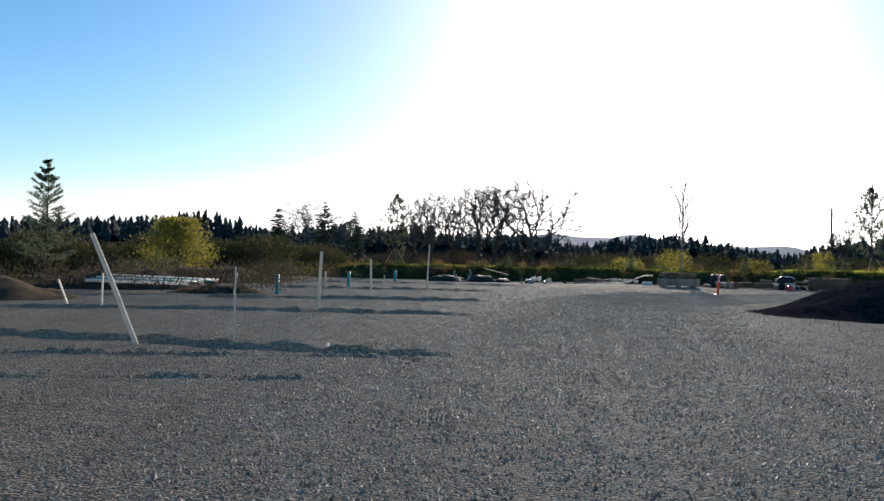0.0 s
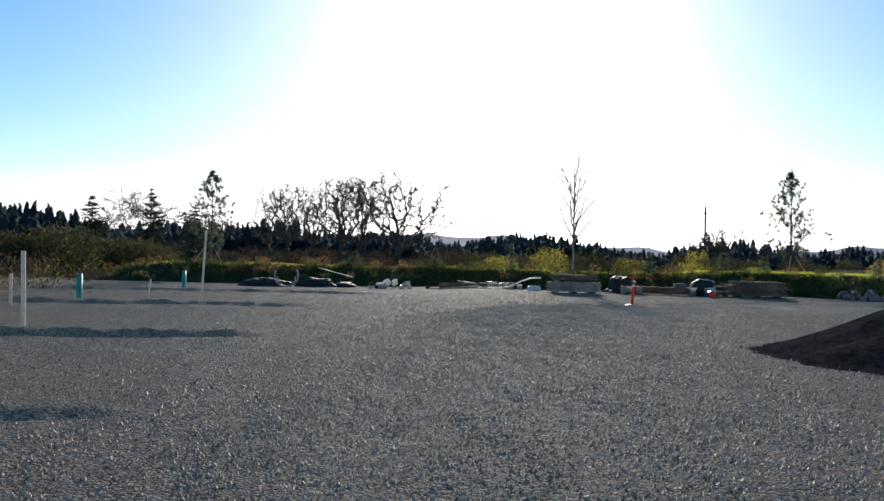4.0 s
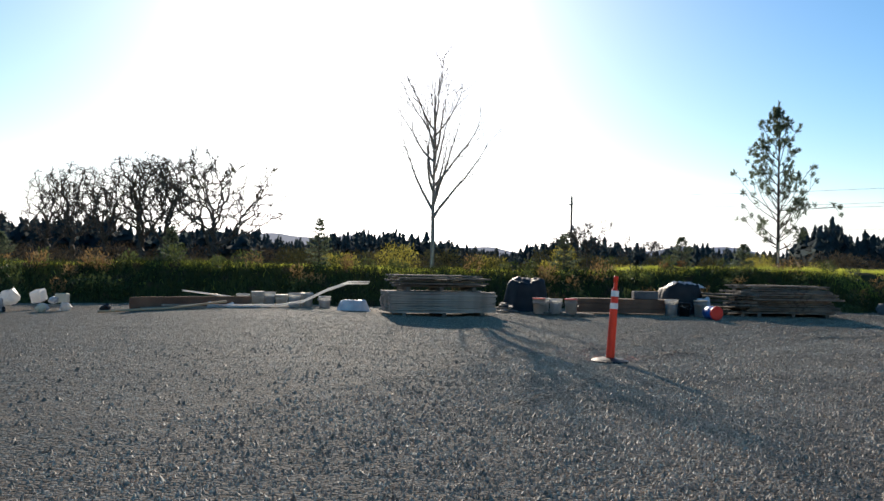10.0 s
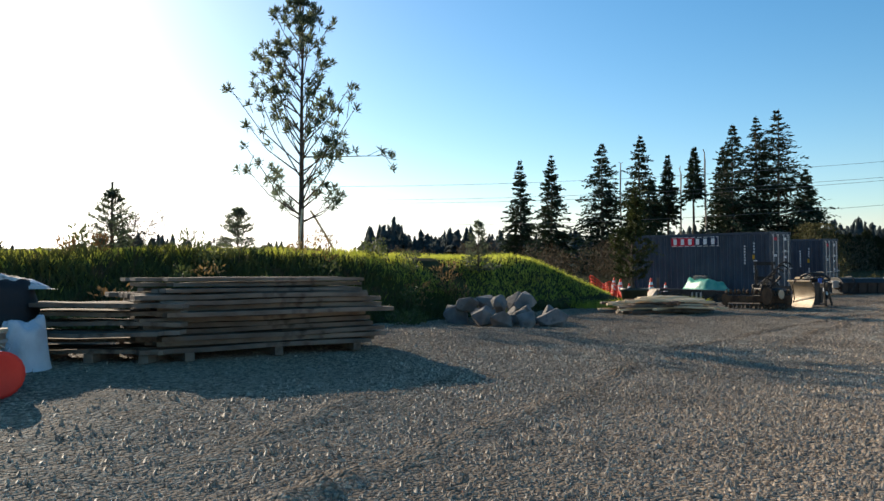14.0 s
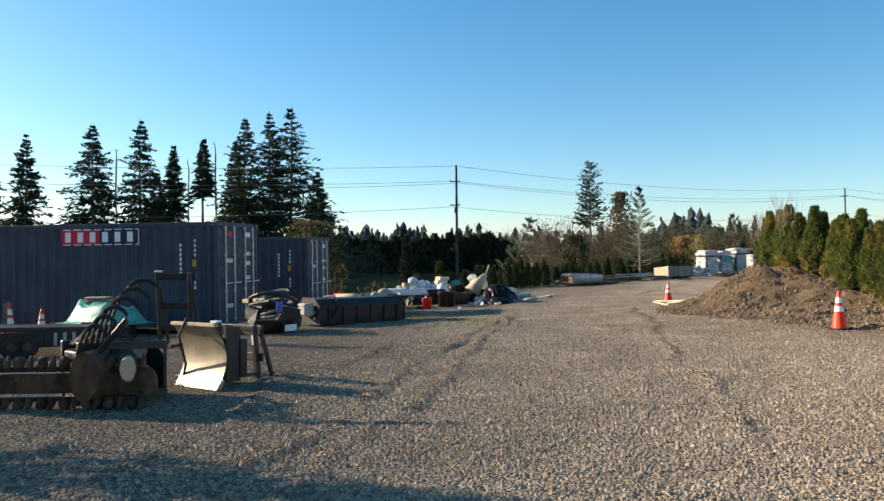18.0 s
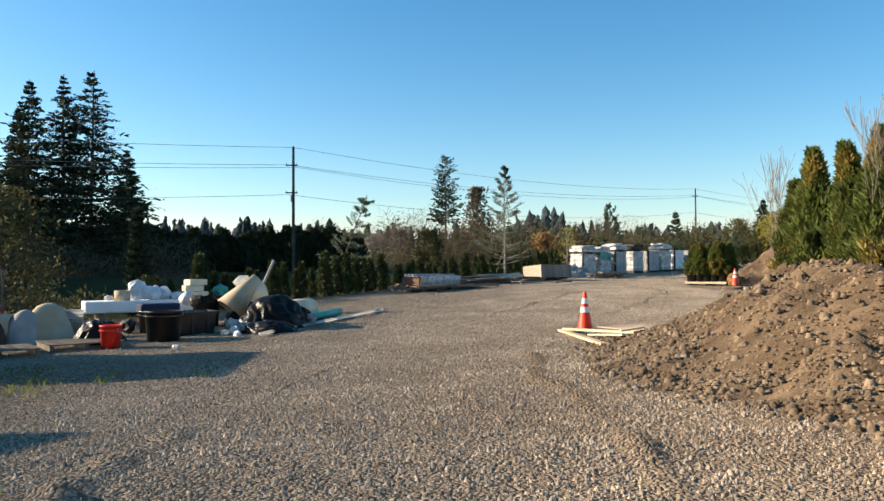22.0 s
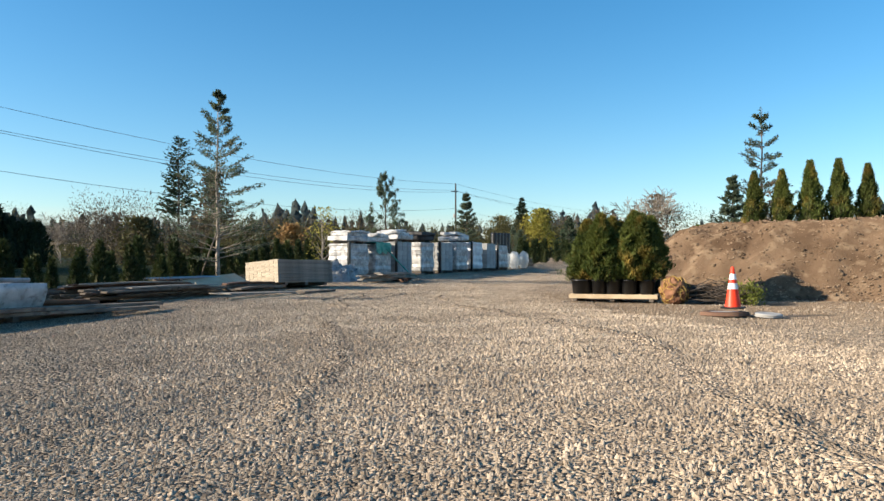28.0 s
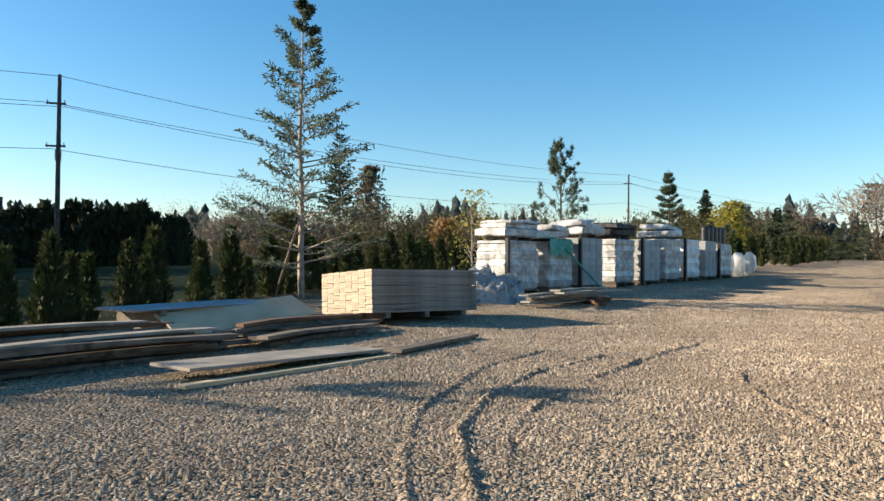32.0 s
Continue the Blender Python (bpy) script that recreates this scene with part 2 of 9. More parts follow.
    for scale, depth in ((7.0, 0.044), (2.2, 0.11), (0.7, 0.18)):
        wave = n.new("ShaderNodeTexNoise")
        wave.inputs["Scale"].default_value, wave.inputs["Detail"].default_value = scale, 3
        l.new(co, wave.inputs["Vector"])
        high = term(wave.outputs["Fac"], depth, high)
    high = term(st.outputs["Fac"], 0.10, high)
    bp = n.new("ShaderNodeBump")
    bp.inputs["Strength"].default_value, bp.inputs["Distance"].default_value = 1.0, 1.0
    l.new(high, bp.inputs["Height"])
    l.new(bp.outputs["Normal"], b.inputs["Normal"])
    return m


M = {}
M["ground"] = ground_material()
M["stone"] = material("gravel_stone", (0.305, 0.238, 0.172), (0.475, 0.373, 0.27), 0.8, 0.6, 0.3, 80, per=0.75, spec=0.12, matte=1.0)
# Dark gravel; the shade of its backlit slope is also put into the colour.
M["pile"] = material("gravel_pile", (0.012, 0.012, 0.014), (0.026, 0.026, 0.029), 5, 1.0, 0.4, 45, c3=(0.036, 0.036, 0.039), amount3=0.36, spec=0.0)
M["dirt"] = material("brown_earth", (0.105, 0.066, 0.041), (0.20, 0.132, 0.083), 1.2, 0.95, 1.0, 30, c3=(0.25, 0.175, 0.112), amount3=0.40, matte=1.0, spec=0.04)
M["dark_dirt"] = material("stony_brown_earth", (0.1, 0.0672, 0.0425), (0.195, 0.132, 0.0805), 1.4, 0.95, 1.0, 30, c3=(0.20, 0.135, 0.085), amount3=0.42, matte=1.0, spec=0.04)
M["dark_clod"] = material("stony_earth_clod", (0.142, 0.0984, 0.0633), (0.295, 0.214, 0.138), 2.0, 0.95, 0.7, 40, c3=(0.30, 0.26, 0.21), amount3=0.34, per=0.5, matte=1.0, spec=0.06)
M["clod"] = material("earth_clod", (0.12, 0.08, 0.05), (0.26, 0.182, 0.118), 2.0, 0.95, 0.7, 40, per=0.45, matte=1.0, spec=0.04)
M["soil"] = material("dark_topsoil", (0.035, 0.026, 0.018), (0.08, 0.06, 0.04), 2.5, 0.95, 0.9, 18, spec=0.04)
# Shade on the bank's face is painted dark, sunlight on its top bright.
M["berm"] = material("shaded_berm_turf", (0.024, 0.028, 0.012), (0.052, 0.056, 0.022), 1.4, 0.95, 0.8, 20, c3=(0.09, 0.06, 0.035), amount3=0.36, spec=0.04)
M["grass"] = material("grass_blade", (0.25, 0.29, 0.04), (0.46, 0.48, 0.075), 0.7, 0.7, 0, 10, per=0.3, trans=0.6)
M["turf"] = material("shaded_turf_blade", (0.034, 0.046, 0.012), (0.075, 0.088, 0.022), 0.9, 0.75, 0, 10, c3=(0.09, 0.06, 0.035), amount3=0.38, per=0.35, trans=0.2)
M["turf_light"] = material("thin_turf_blade", (0.10, 0.13, 0.03), (0.20, 0.22, 0.05), 0.9, 0.75, 0, 10, per=0.35, trans=0.3)
M["weed"] = material("dry_weed", (0.22, 0.12, 0.05), (0.34, 0.22, 0.09), 0.7, 0.8, 0, 10, per=0.3, trans=0.35)
M["rock"] = material("grey_rock", (0.095, 0.093, 0.09), (0.20, 0.193, 0.182), 3.0, 0.9, 0.6, 30, c3=(0.10, 0.10, 0.095), amount3=0.35, per=0.15)
M["bark"] = material("bark", (0.055, 0.042, 0.032), (0.12, 0.095, 0.075), 6, 0.95, 0.6, 40)
M["bark_light"] = material("pale_bark", (0.20, 0.165, 0.13), (0.34, 0.29, 0.24), 6, 0.9, 0.4, 40)
M["twig"] = material("bare_twig", (0.075, 0.058, 0.045), (0.15, 0.12, 0.095), 4, 0.95, 0, 40)
M["fir"] = material("fir_needles", (0.016, 0.030, 0.016), (0.042, 0.062, 0.030), 1.2, 0.85, 0, 20, per=0.4, trans=0.12)
M["young"] = material("young_conifer_needles", (0.07, 0.095, 0.06), (0.15, 0.18, 0.11), 1.5, 0.75, 0, 20, per=0.35, trans=0.6)
M["arb"] = material("arborvitae_leaf", (0.055, 0.080, 0.018), (0.15, 0.165, 0.038), 0.6, 0.7, 0, 20, c3=(0.30, 0.21, 0.05), amount3=0.44, per=0.45, trans=0.4)
# Dark tone stands in for the shade inside the crown.
M["arb_core"] = material("arborvitae_filler_shade", (0.020, 0.026, 0.009), (0.045, 0.05, 0.016), 9.0, 0.9, 0.8, 30, c3=(0.07, 0.05, 0.02), amount3=0.4)
M["hedge"] = material("dark_hedge_leaf", (0.012, 0.022, 0.010), (0.030, 0.040, 0.016), 0.6, 0.8, 0, 20, per=0.4, trans=0.1)
M["broad"] = material("broad_leaf", (0.06, 0.085, 0.025), (0.13, 0.15, 0.05), 1.4, 0.6, 0, 20, per=0.35, trans=0.35)
M["yellow"] = material("yellow_leaf", (0.22, 0.20, 0.035), (0.36, 0.31, 0.06), 1.0, 0.7, 0, 20, per=0.3, trans=0.45)
M["brush"] = material("brown_brush", (0.075, 0.055, 0.036), (0.15, 0.115, 0.07), 0.5, 0.9, 0, 20, per=0.35, trans=0.15)
M["brush_olive"] = material("olive_brush", (0.055, 0.055, 0.022), (0.12, 0.105, 0.04), 0.4, 0.9, 0, 20, per=0.35, trans=0.2)
M["arb_dark"] = material("dark_arborvitae_leaf", (0.020, 0.034, 0.010), (0.062, 0.074, 0.020), 1.6, 0.75, 0, 20, c3=(0.10, 0.075, 0.025), amount3=0.3, per=0.4, trans=0.2)
M["yellow_green"] = material("yellow_green_leaf", (0.15, 0.17, 0.03), (0.30, 0.30, 0.055), 1.0, 0.6, 0, 20, per=0.3, trans=0.4)
# Blue-grey tone and strong translucency put distance haze into the leaf colour.
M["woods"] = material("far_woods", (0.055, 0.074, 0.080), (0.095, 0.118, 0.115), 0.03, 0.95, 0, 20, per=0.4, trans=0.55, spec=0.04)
# Distance haze is painted into the hills as a pale blue-grey.
M["hill"] = material("haze_tinted_hill", (0.15, 0.19, 0.26), (0.18, 0.22, 0.29), 0.003, 1.0, 0, 1, spec=0.04)
M["navy"] = material("container_paint", (0.032, 0.043, 0.064), (0.048, 0.062, 0.086), 1.3, 0.5, 0.08, 30, c3=(0.065, 0.06, 0.06), amount3=0.24)
M["steel"] = material("galvanised_steel", (0.42, 0.43, 0.44), (0.58, 0.58, 0.58), 6, 0.45, 0.1, 50, metal=0.8)
M["rust"] = material("rusty_steel", (0.05, 0.032, 0.022), (0.12, 0.075, 0.045), 5, 0.85, 0.4, 50, c3=(0.16, 0.085, 0.04), amount3=0.35, metal=0.2)
M["black_steel"] = material("black_painted_steel", (0.012, 0.012, 0.013), (0.026, 0.025, 0.024), 4, 0.5, 0.15, 50, c3=(0.045, 0.038, 0.033), amount3=0.24)
M["worn_steel"] = material("worn_blade_steel", (0.24, 0.19, 0.135), (0.36, 0.30, 0.22), 3, 0.5, 0.15, 40, c3=(0.22, 0.16, 0.10), amount3=0.35, metal=0.3)
M["rubber"] = material("black_rubber", (0.010, 0.010, 0.010), (0.022, 0.022, 0.022), 8, 0.55, 0.2, 60)
M["black_plastic"] = material("black_plastic", (0.010, 0.010, 0.011), (0.020, 0.020, 0.021), 5, 0.38, 0.1, 60, c3=(0.028, 0.026, 0.024), amount3=0.28, spec=0.4)
M["pot_green"] = material("dark_green_plastic", (0.022, 0.030, 0.026), (0.038, 0.048, 0.042), 4, 0.5, 0.1, 60, c3=(0.06, 0.058, 0.05), amount3=0.3)
M["bag"] = material("black_bin_bag", (0.006, 0.006, 0.006), (0.010, 0.010, 0.010), 5, 0.36, 0.3, 22, spec=0.14)
M["white_plastic"] = material("white_plastic", (0.66, 0.66, 0.64), (0.80, 0.80, 0.78), 4, 0.4, 0.05, 60, c3=(0.5, 0.47, 0.42), amount3=0.2, trans=0.65)
M["dull_wrap"] = material("dull_grey_wrap", (0.20, 0.195, 0.19), (0.36, 0.35, 0.34), 3.5, 0.45, 0.5, 9, c3=(0.14, 0.12, 0.10), amount3=0.4)
M["wrap"] = material("white_stretch_wrap", (0.28, 0.275, 0.27), (0.56, 0.55, 0.54), 3.5, 0.35, 0.55, 9, c3=(0.25, 0.235, 0.22), amount3=0.40, per=0.12)
M["foam"] = material("white_foam", (0.74, 0.74, 0.73), (0.82, 0.82, 0.81), 3, 0.9, 0.2, 70)
M["orange"] = material("orange_plastic", (0.78, 0.040, 0.012), (0.86, 0.058, 0.018), 5, 0.45, 0.08, 60, c3=(0.5, 0.075, 0.03), amount3=0.27)
M["red"] = material("red_plastic", (0.55, 0.028, 0.022), (0.66, 0.045, 0.03), 4, 0.45, 0.08, 60)
M["reflect"] = material("white_reflective_tape", (0.66, 0.66, 0.64), (0.80, 0.80, 0.78), 12, 0.4, 0.05, 90)
M["blue"] = material("blue_plastic", (0.012, 0.07, 0.28), (0.02, 0.11, 0.36), 5, 0.4, 0.08, 60)
M["teal"] = material("teal_pipe_plastic", (0.015, 0.22, 0.20), (0.03, 0.30, 0.27), 4, 0.45, 0.05, 60)
M["tarp_green"] = material("green_plastic_sheet", (0.05, 0.36, 0.28), (0.16, 0.52, 0.43), 4, 0.4, 0.5, 12, trans=0.35)
M["tarp_black"] = material("dark_tarpaulin", (0.008, 0.008, 0.010), (0.020, 0.020, 0.022), 3, 0.6, 0.5, 12)
M["tarp_white"] = material("pale_plastic_sheet", (0.50, 0.51, 0.53), (0.70, 0.71, 0.73), 3, 0.35, 0.5, 12)
M["wood_old"] = material("weathered_plank", (0.10, 0.08, 0.063), (0.19, 0.157, 0.125), 2.2, 0.9, 0.4, 60, c3=(0.06, 0.048, 0.038), amount3=0.36, per=0.35)
M["wood_new"] = material("pale_lumber", (0.46, 0.34, 0.21), (0.60, 0.47, 0.31), 2.5, 0.8, 0.2, 60, per=0.25)
M["wood_beam"] = material("red_brown_beam", (0.10, 0.052, 0.034), (0.17, 0.095, 0.06), 2.5, 0.85, 0.3, 50, per=0.2)
M["wood_grey"] = material("grey_sawn_board", (0.21, 0.185, 0.155), (0.34, 0.30, 0.25), 2.5, 0.85, 0.3, 60, per=0.3)
# Stack ends are toned as sunlit, stack faces as shaded.
M["wood_end"] = material("sunlit_board_end", (0.32, 0.26, 0.19), (0.43, 0.36, 0.27), 2.5, 0.85, 0.3, 60, per=0.3)
M["wood_stack"] = material("shade_toned_board", (0.15, 0.135, 0.115), (0.25, 0.225, 0.19), 2.5, 0.85, 0.3, 60, per=0.35)
M["plywood"] = material("plywood_sheet", (0.42, 0.30, 0.19), (0.54, 0.41, 0.27), 2.0, 0.8, 0.15, 40, per=0.15)
M["pole"] = material("utility_pole_wood", (0.045, 0.037, 0.032), (0.085, 0.07, 0.06), 3, 0.95, 0.4, 30)
M["wire"] = material("line_wire", (0.12, 0.12, 0.13), (0.16, 0.16, 0.17), 1, 0.6, 0, 10)
M["concrete"] = material("concrete", (0.30, 0.29, 0.275), (0.42, 0.405, 0.385), 2.5, 0.9, 0.4, 50)
M["block"] = material("concrete_block", (0.27, 0.265, 0.255), (0.40, 0.395, 0.38), 2.5, 0.9, 0.4, 50, per=0.25)
# Concrete darkened to put the block's shaded face into its colour.
M["shaded_block"] = material("shaded_concrete_block", (0.075, 0.078, 0.082), (0.12, 0.122, 0.125), 3.5, 0.9, 0.4, 50)
M["card"] = material("cardboard", (0.40, 0.29, 0.17), (0.50, 0.37, 0.23), 2.0, 0.85, 0.15, 40)
M["tan"] = material("tan_fibre_tube", (0.40, 0.31, 0.21), (0.52, 0.42, 0.30), 2.5, 0.85, 0.2, 40)
M["cream"] = material("cream_board", (0.56, 0.47, 0.33), (0.68, 0.59, 0.44), 3.5, 0.8, 0.15, 40)
M["sign_red"] = material("red_sign_paint", (0.55, 0.012, 0.03), (0.64, 0.02, 0.045), 3, 0.5, 0.03, 60)
M["sign_navy"] = material("navy_sign_paint", (0.012, 0.018, 0.045), (0.018, 0.026, 0.06), 3, 0.5, 0.03, 60)
M["sign_white"] = material("white_sign_paint", (0.72, 0.72, 0.72), (0.80, 0.80, 0.80), 3, 0.5, 0.03, 60)
M["cat_yellow"] = material("machine_yellow", (0.58, 0.30, 0.015), (0.68, 0.37, 0.025), 3, 0.5, 0.08, 40, c3=(0.3, 0.19, 0.07), amount3=0.3)
M["glass"] = material("dark_glass", (0.012, 0.014, 0.016), (0.016, 0.018, 0.02), 2, 0.08, 0, 10, spec=0.6)
M["siding"] = material("grey_siding", (0.50, 0.50, 0.50), (0.60, 0.60, 0.60), 2, 0.8, 0.1, 30)
M["roof"] = material("dark_shingle", (0.055, 0.05, 0.05), (0.09, 0.085, 0.08), 2, 0.9, 0.4, 20)
M["pale_stake"] = material("pale_painted_stake", (0.55, 0.49, 0.38), (0.70, 0.64, 0.52), 4, 0.8, 0.15, 50)
M["rope"] = material("yellow_twine", (0.34, 0.21, 0.05), (0.46, 0.30, 0.08), 8, 0.8, 0.1, 60)
M["burlap"] = material("burlap_root_ball", (0.16, 0.07, 0.035), (0.30, 0.15, 0.08), 9, 0.95, 1.0, 40)


# ---- building helpers ----
def part(name, bm, mat, parent=None, label="", smooth=False):
    """Links a bmesh as ONE mesh object under a thing or a part."""
    me = bpy.data.meshes.new(name)
    bm.to_mesh(me)
    bm.free()
    return part_mesh(name, me, mat, parent, label, smooth)


def part_mesh(name, me, mat, parent=None, label="", smooth=False):
    me.materials.append(M[mat] if isinstance(mat, str) else mat)
    if smooth:
        me.polygons.foreach_set("use_smooth", [True] * len(me.polygons))
    ob = new(name, me)
    if parent:
        ob.parent = parent
    if label:
        ob["label"] = label
    return ob


def mesh_np(name, verts, faces):
    """A mesh from arrays: verts (n, 3), faces (m, k) of one corner count."""
    me = bpy.data.meshes.new(name)
    v, fa = np.asarray(verts, np.float32), np.asarray(faces, np.int32)
    k = fa.shape[1]
    me.vertices.add(len(v))
    me.vertices.foreach_set("co", v.ravel())
    me.loops.add(fa.size)
    me.loops.foreach_set("vertex_index", fa.ravel())
    me.polygons.add(len(fa))
    me.polygons.foreach_set("loop_start", np.arange(0, fa.size, k, dtype=np.int32))
    me.update(calc_edges=True)
    return me


def thing(name, m, label, category, group="", kind=""):
    ob = new(name)
    ob.matrix_world = m
    ob.empty_display_size = 0.2
    return tagged(ob, label, category, group, kind)


def box(bm, sx, sy, sz, m=None, bevel=0.0):
    """A box of that size standing on z = 0 at its middle, moved by m; edges bevelled."""
    r = bmesh.ops.create_cube(bm, size=1.0, matrix=(m or Matrix()) @ Matrix.Translation((0, 0, sz / 2)) @ Matrix.Diagonal((sx, sy, sz, 1)))
    if bevel:
        edges = list({e for v in r["verts"] for e in v.link_edges})
        bmesh.ops.bevel(bm, geom=edges, offset=bevel, segments=1, affect="EDGES", profile=0.5)
    return bm


def cyl(bm, r1, r2, h, m=None, seg=16, caps=True):
    """A cone or cylinder standing on z = 0, moved by m."""
    bmesh.ops.create_cone(bm, cap_ends=caps, segments=seg, radius1=r1, radius2=r2, depth=h, matrix=(m or Matrix()) @ Matrix.Translation((0, 0, h / 2)))
    return bm


def lathe(bm, profile, m=None, seg=20):
    """Rings of (radius, height) joined into a turned body."""
    m = m or Matrix()
    rings = [[bm.verts.new(m @ Vector((r * math.cos(2 * math.pi * i / seg), r * math.sin(2 * math.pi * i / seg), z))) for i in range(seg)] for r, z in profile]
    for a, b in zip(rings, rings[1:]):
        for i in range(seg):
            bm.faces.new((a[i], a[(i + 1) % seg], b[(i + 1) % seg], b[i]))
    return bm


def tube(bm, points, radius, seg=8, end=None):
    """A round tube through points, tapering to the radius end."""
    end = radius if end is None else end
    pts = [Vector(p) for p in points]
    rings = []
    for i, p in enumerate(pts):
        d = (pts[min(i + 1, len(pts) - 1)] - pts[max(i - 1, 0)]).normalized()
        side = d.cross(Vector((0, 0, 1)))
        side = side.normalized() if side.length > 1e-3 else Vector((1, 0, 0))
        up = side.cross(d)
        r = radius + (end - radius) * i / max(1, len(pts) - 1)
        rings.append([bm.verts.new(p + (side * math.cos(2 * math.pi * k / seg) + up * math.sin(2 * math.pi * k / seg)) * r) for k in range(seg)])
    for a, b in zip(rings, rings[1:]):
        for k in range(seg):
            bm.faces.new((a[k], a[(k + 1) % seg], b[(k + 1) % seg], b[k]))
    bm.faces.new(rings[0][::-1])
    bm.faces.new(rings[-1])
    return bm


def lump(bm, r, m, rough=0.25, scale=1.5, sub=2, seed=0.0):
    """An uneven ball, pushed in and out by noise."""
    res = bmesh.ops.create_icosphere(bm, subdivisions=sub, radius=1.0)
    for v in res["verts"]:
        k = 1 + rough * noise.noise(v.co * scale + Vector((seed * 7.3, seed * 3.1, seed)))  * 2
        v.co = m @ Vector((v.co.x * r[0] * k, v.co.y * r[1] * k, v.co.z * r[2] * k))
    return bm


def smoothstep(x, a, b):
    t = np.clip((np.asarray(x, float) - a) / (b - a), 0, 1)
    return t * t * (3 - 2 * t)


LIE_X = (-60, -30, 0, 10, 15, 38, 48, 60, 73, 87, 92, 100, 140, 200, 260)
LIE_Z = (-0.5, -0.15, 0.02, 0.0, -0.15, -0.15, 0.06, 0.18, 0.44, 0.53, 0.72, 1.0, 2.4, 3.2, 3.2)


def lie(x, y):
    """The height of the yard's ground: nearly level, rising to the east, with a dip along the north edge."""
    x, y = np.asarray(x, float), np.asarray(y, float)
    z = np.interp(x, LIE_X, LIE_Z)
    by_yard, by_drive = 0.12 * np.clip(y - 48.5, 0, 3.3) * smoothstep(x, 41, 47), 0.026 * np.clip(y - 34, 0, 17)
    z = z - by_yard + (by_yard - by_drive) * smoothstep(x, 50, 56)
    return z + 0.17 * smoothstep(y, 44, 49) * smoothstep(x, 6, 12) * (1 - smoothstep(x, 26, 34))


def at(x, y, turn=0.0, lift=0.0):
    return pose(x, y, float(lie(x, y)) + lift, 0, 0, turn)


def fbm(x, y, s, seed=0.0, depth=4):
    """Smooth random heights from sums of turned waves; about -1 to 1."""
    rng = np.random.RandomState(int(seed * 100) % 9973 + 7)
    out, amp = np.zeros_like(np.asarray(x, float)), 1.0
    for _ in range(depth):
        for _ in range(3):
            a, p = rng.rand() * 6.283, rng.rand() * 6.283
            out = out + amp * np.sin((x * math.cos(a) + y * math.sin(a)) * s * (0.7 + 0.6 * rng.rand()) + p) / 3
        s, amp = s * 2.1, amp * 0.55
    return out


# ---- ground ----
def axis(near0, near1, step, far0, far1):
    inner = np.arange(near0, near1 + step / 2, step)
    left = near0 - np.geomspace(step * 2, near0 - far0, 22)[::-1]
    right = near1 + np.geomspace(step * 2, far1 - near1, 22)
    return np.concatenate([left, inner, right])


def grid_mesh(name, gx, gy, gz):
    ny, nx = gx.shape
    idx = np.arange(nx * ny).reshape(ny, nx)
    faces = np.stack([idx[:-1, :-1], idx[:-1, 1:], idx[1:, 1:], idx[1:, :-1]], -1).reshape(-1, 4)
    return mesh_np(name, np.stack([gx, gy, gz], -1).reshape(-1, 3), faces)


def build_ground():
    xs, ys = axis(-30, 125, 0.28, -4000, 4000), axis(-14, 62, 0.28, -4000, 4000)
    gx, gy = np.meshgrid(xs, ys)
    gz = lie(gx, gy)
    yard = smoothstep(gx, -25, -15) * (1 - smoothstep(gx, 125, 200)) * (1 - smoothstep(gy, 60, 80)) * smoothstep(gy, -60, -14)
    gz = gz - (1 - yard) * 0.9 * (1 - smoothstep(gx, 90, 140)) * smoothstep(gy, -20, 20)
    gz = gz - 1.1 * smoothstep(0.57 * gx + gy, 86.5, 92) * smoothstep(gx, 55, 66) * (1 - smoothstep(gx, 150, 200))
    gz = gz - 3.4 * smoothstep(0.57 * gx + gy, 94, 118) * smoothstep(gx, 46, 62) * (1 - smoothstep(gx, 112, 126))
    gz = gz + yard * (0.018 * fbm(gx, gy, 0.9, 1) + 0.010 * fbm(gx, gy, 4.5, 2, 3))
    me = grid_mesh("ground", gx, gy, gz)
    ob = part_mesh("ground", me, "ground", smooth=True)
    return tagged(ob, "grey-brown crushed gravel yard with wheel tracks and low ridges", "ground", kind="structure")


ground = build_ground()


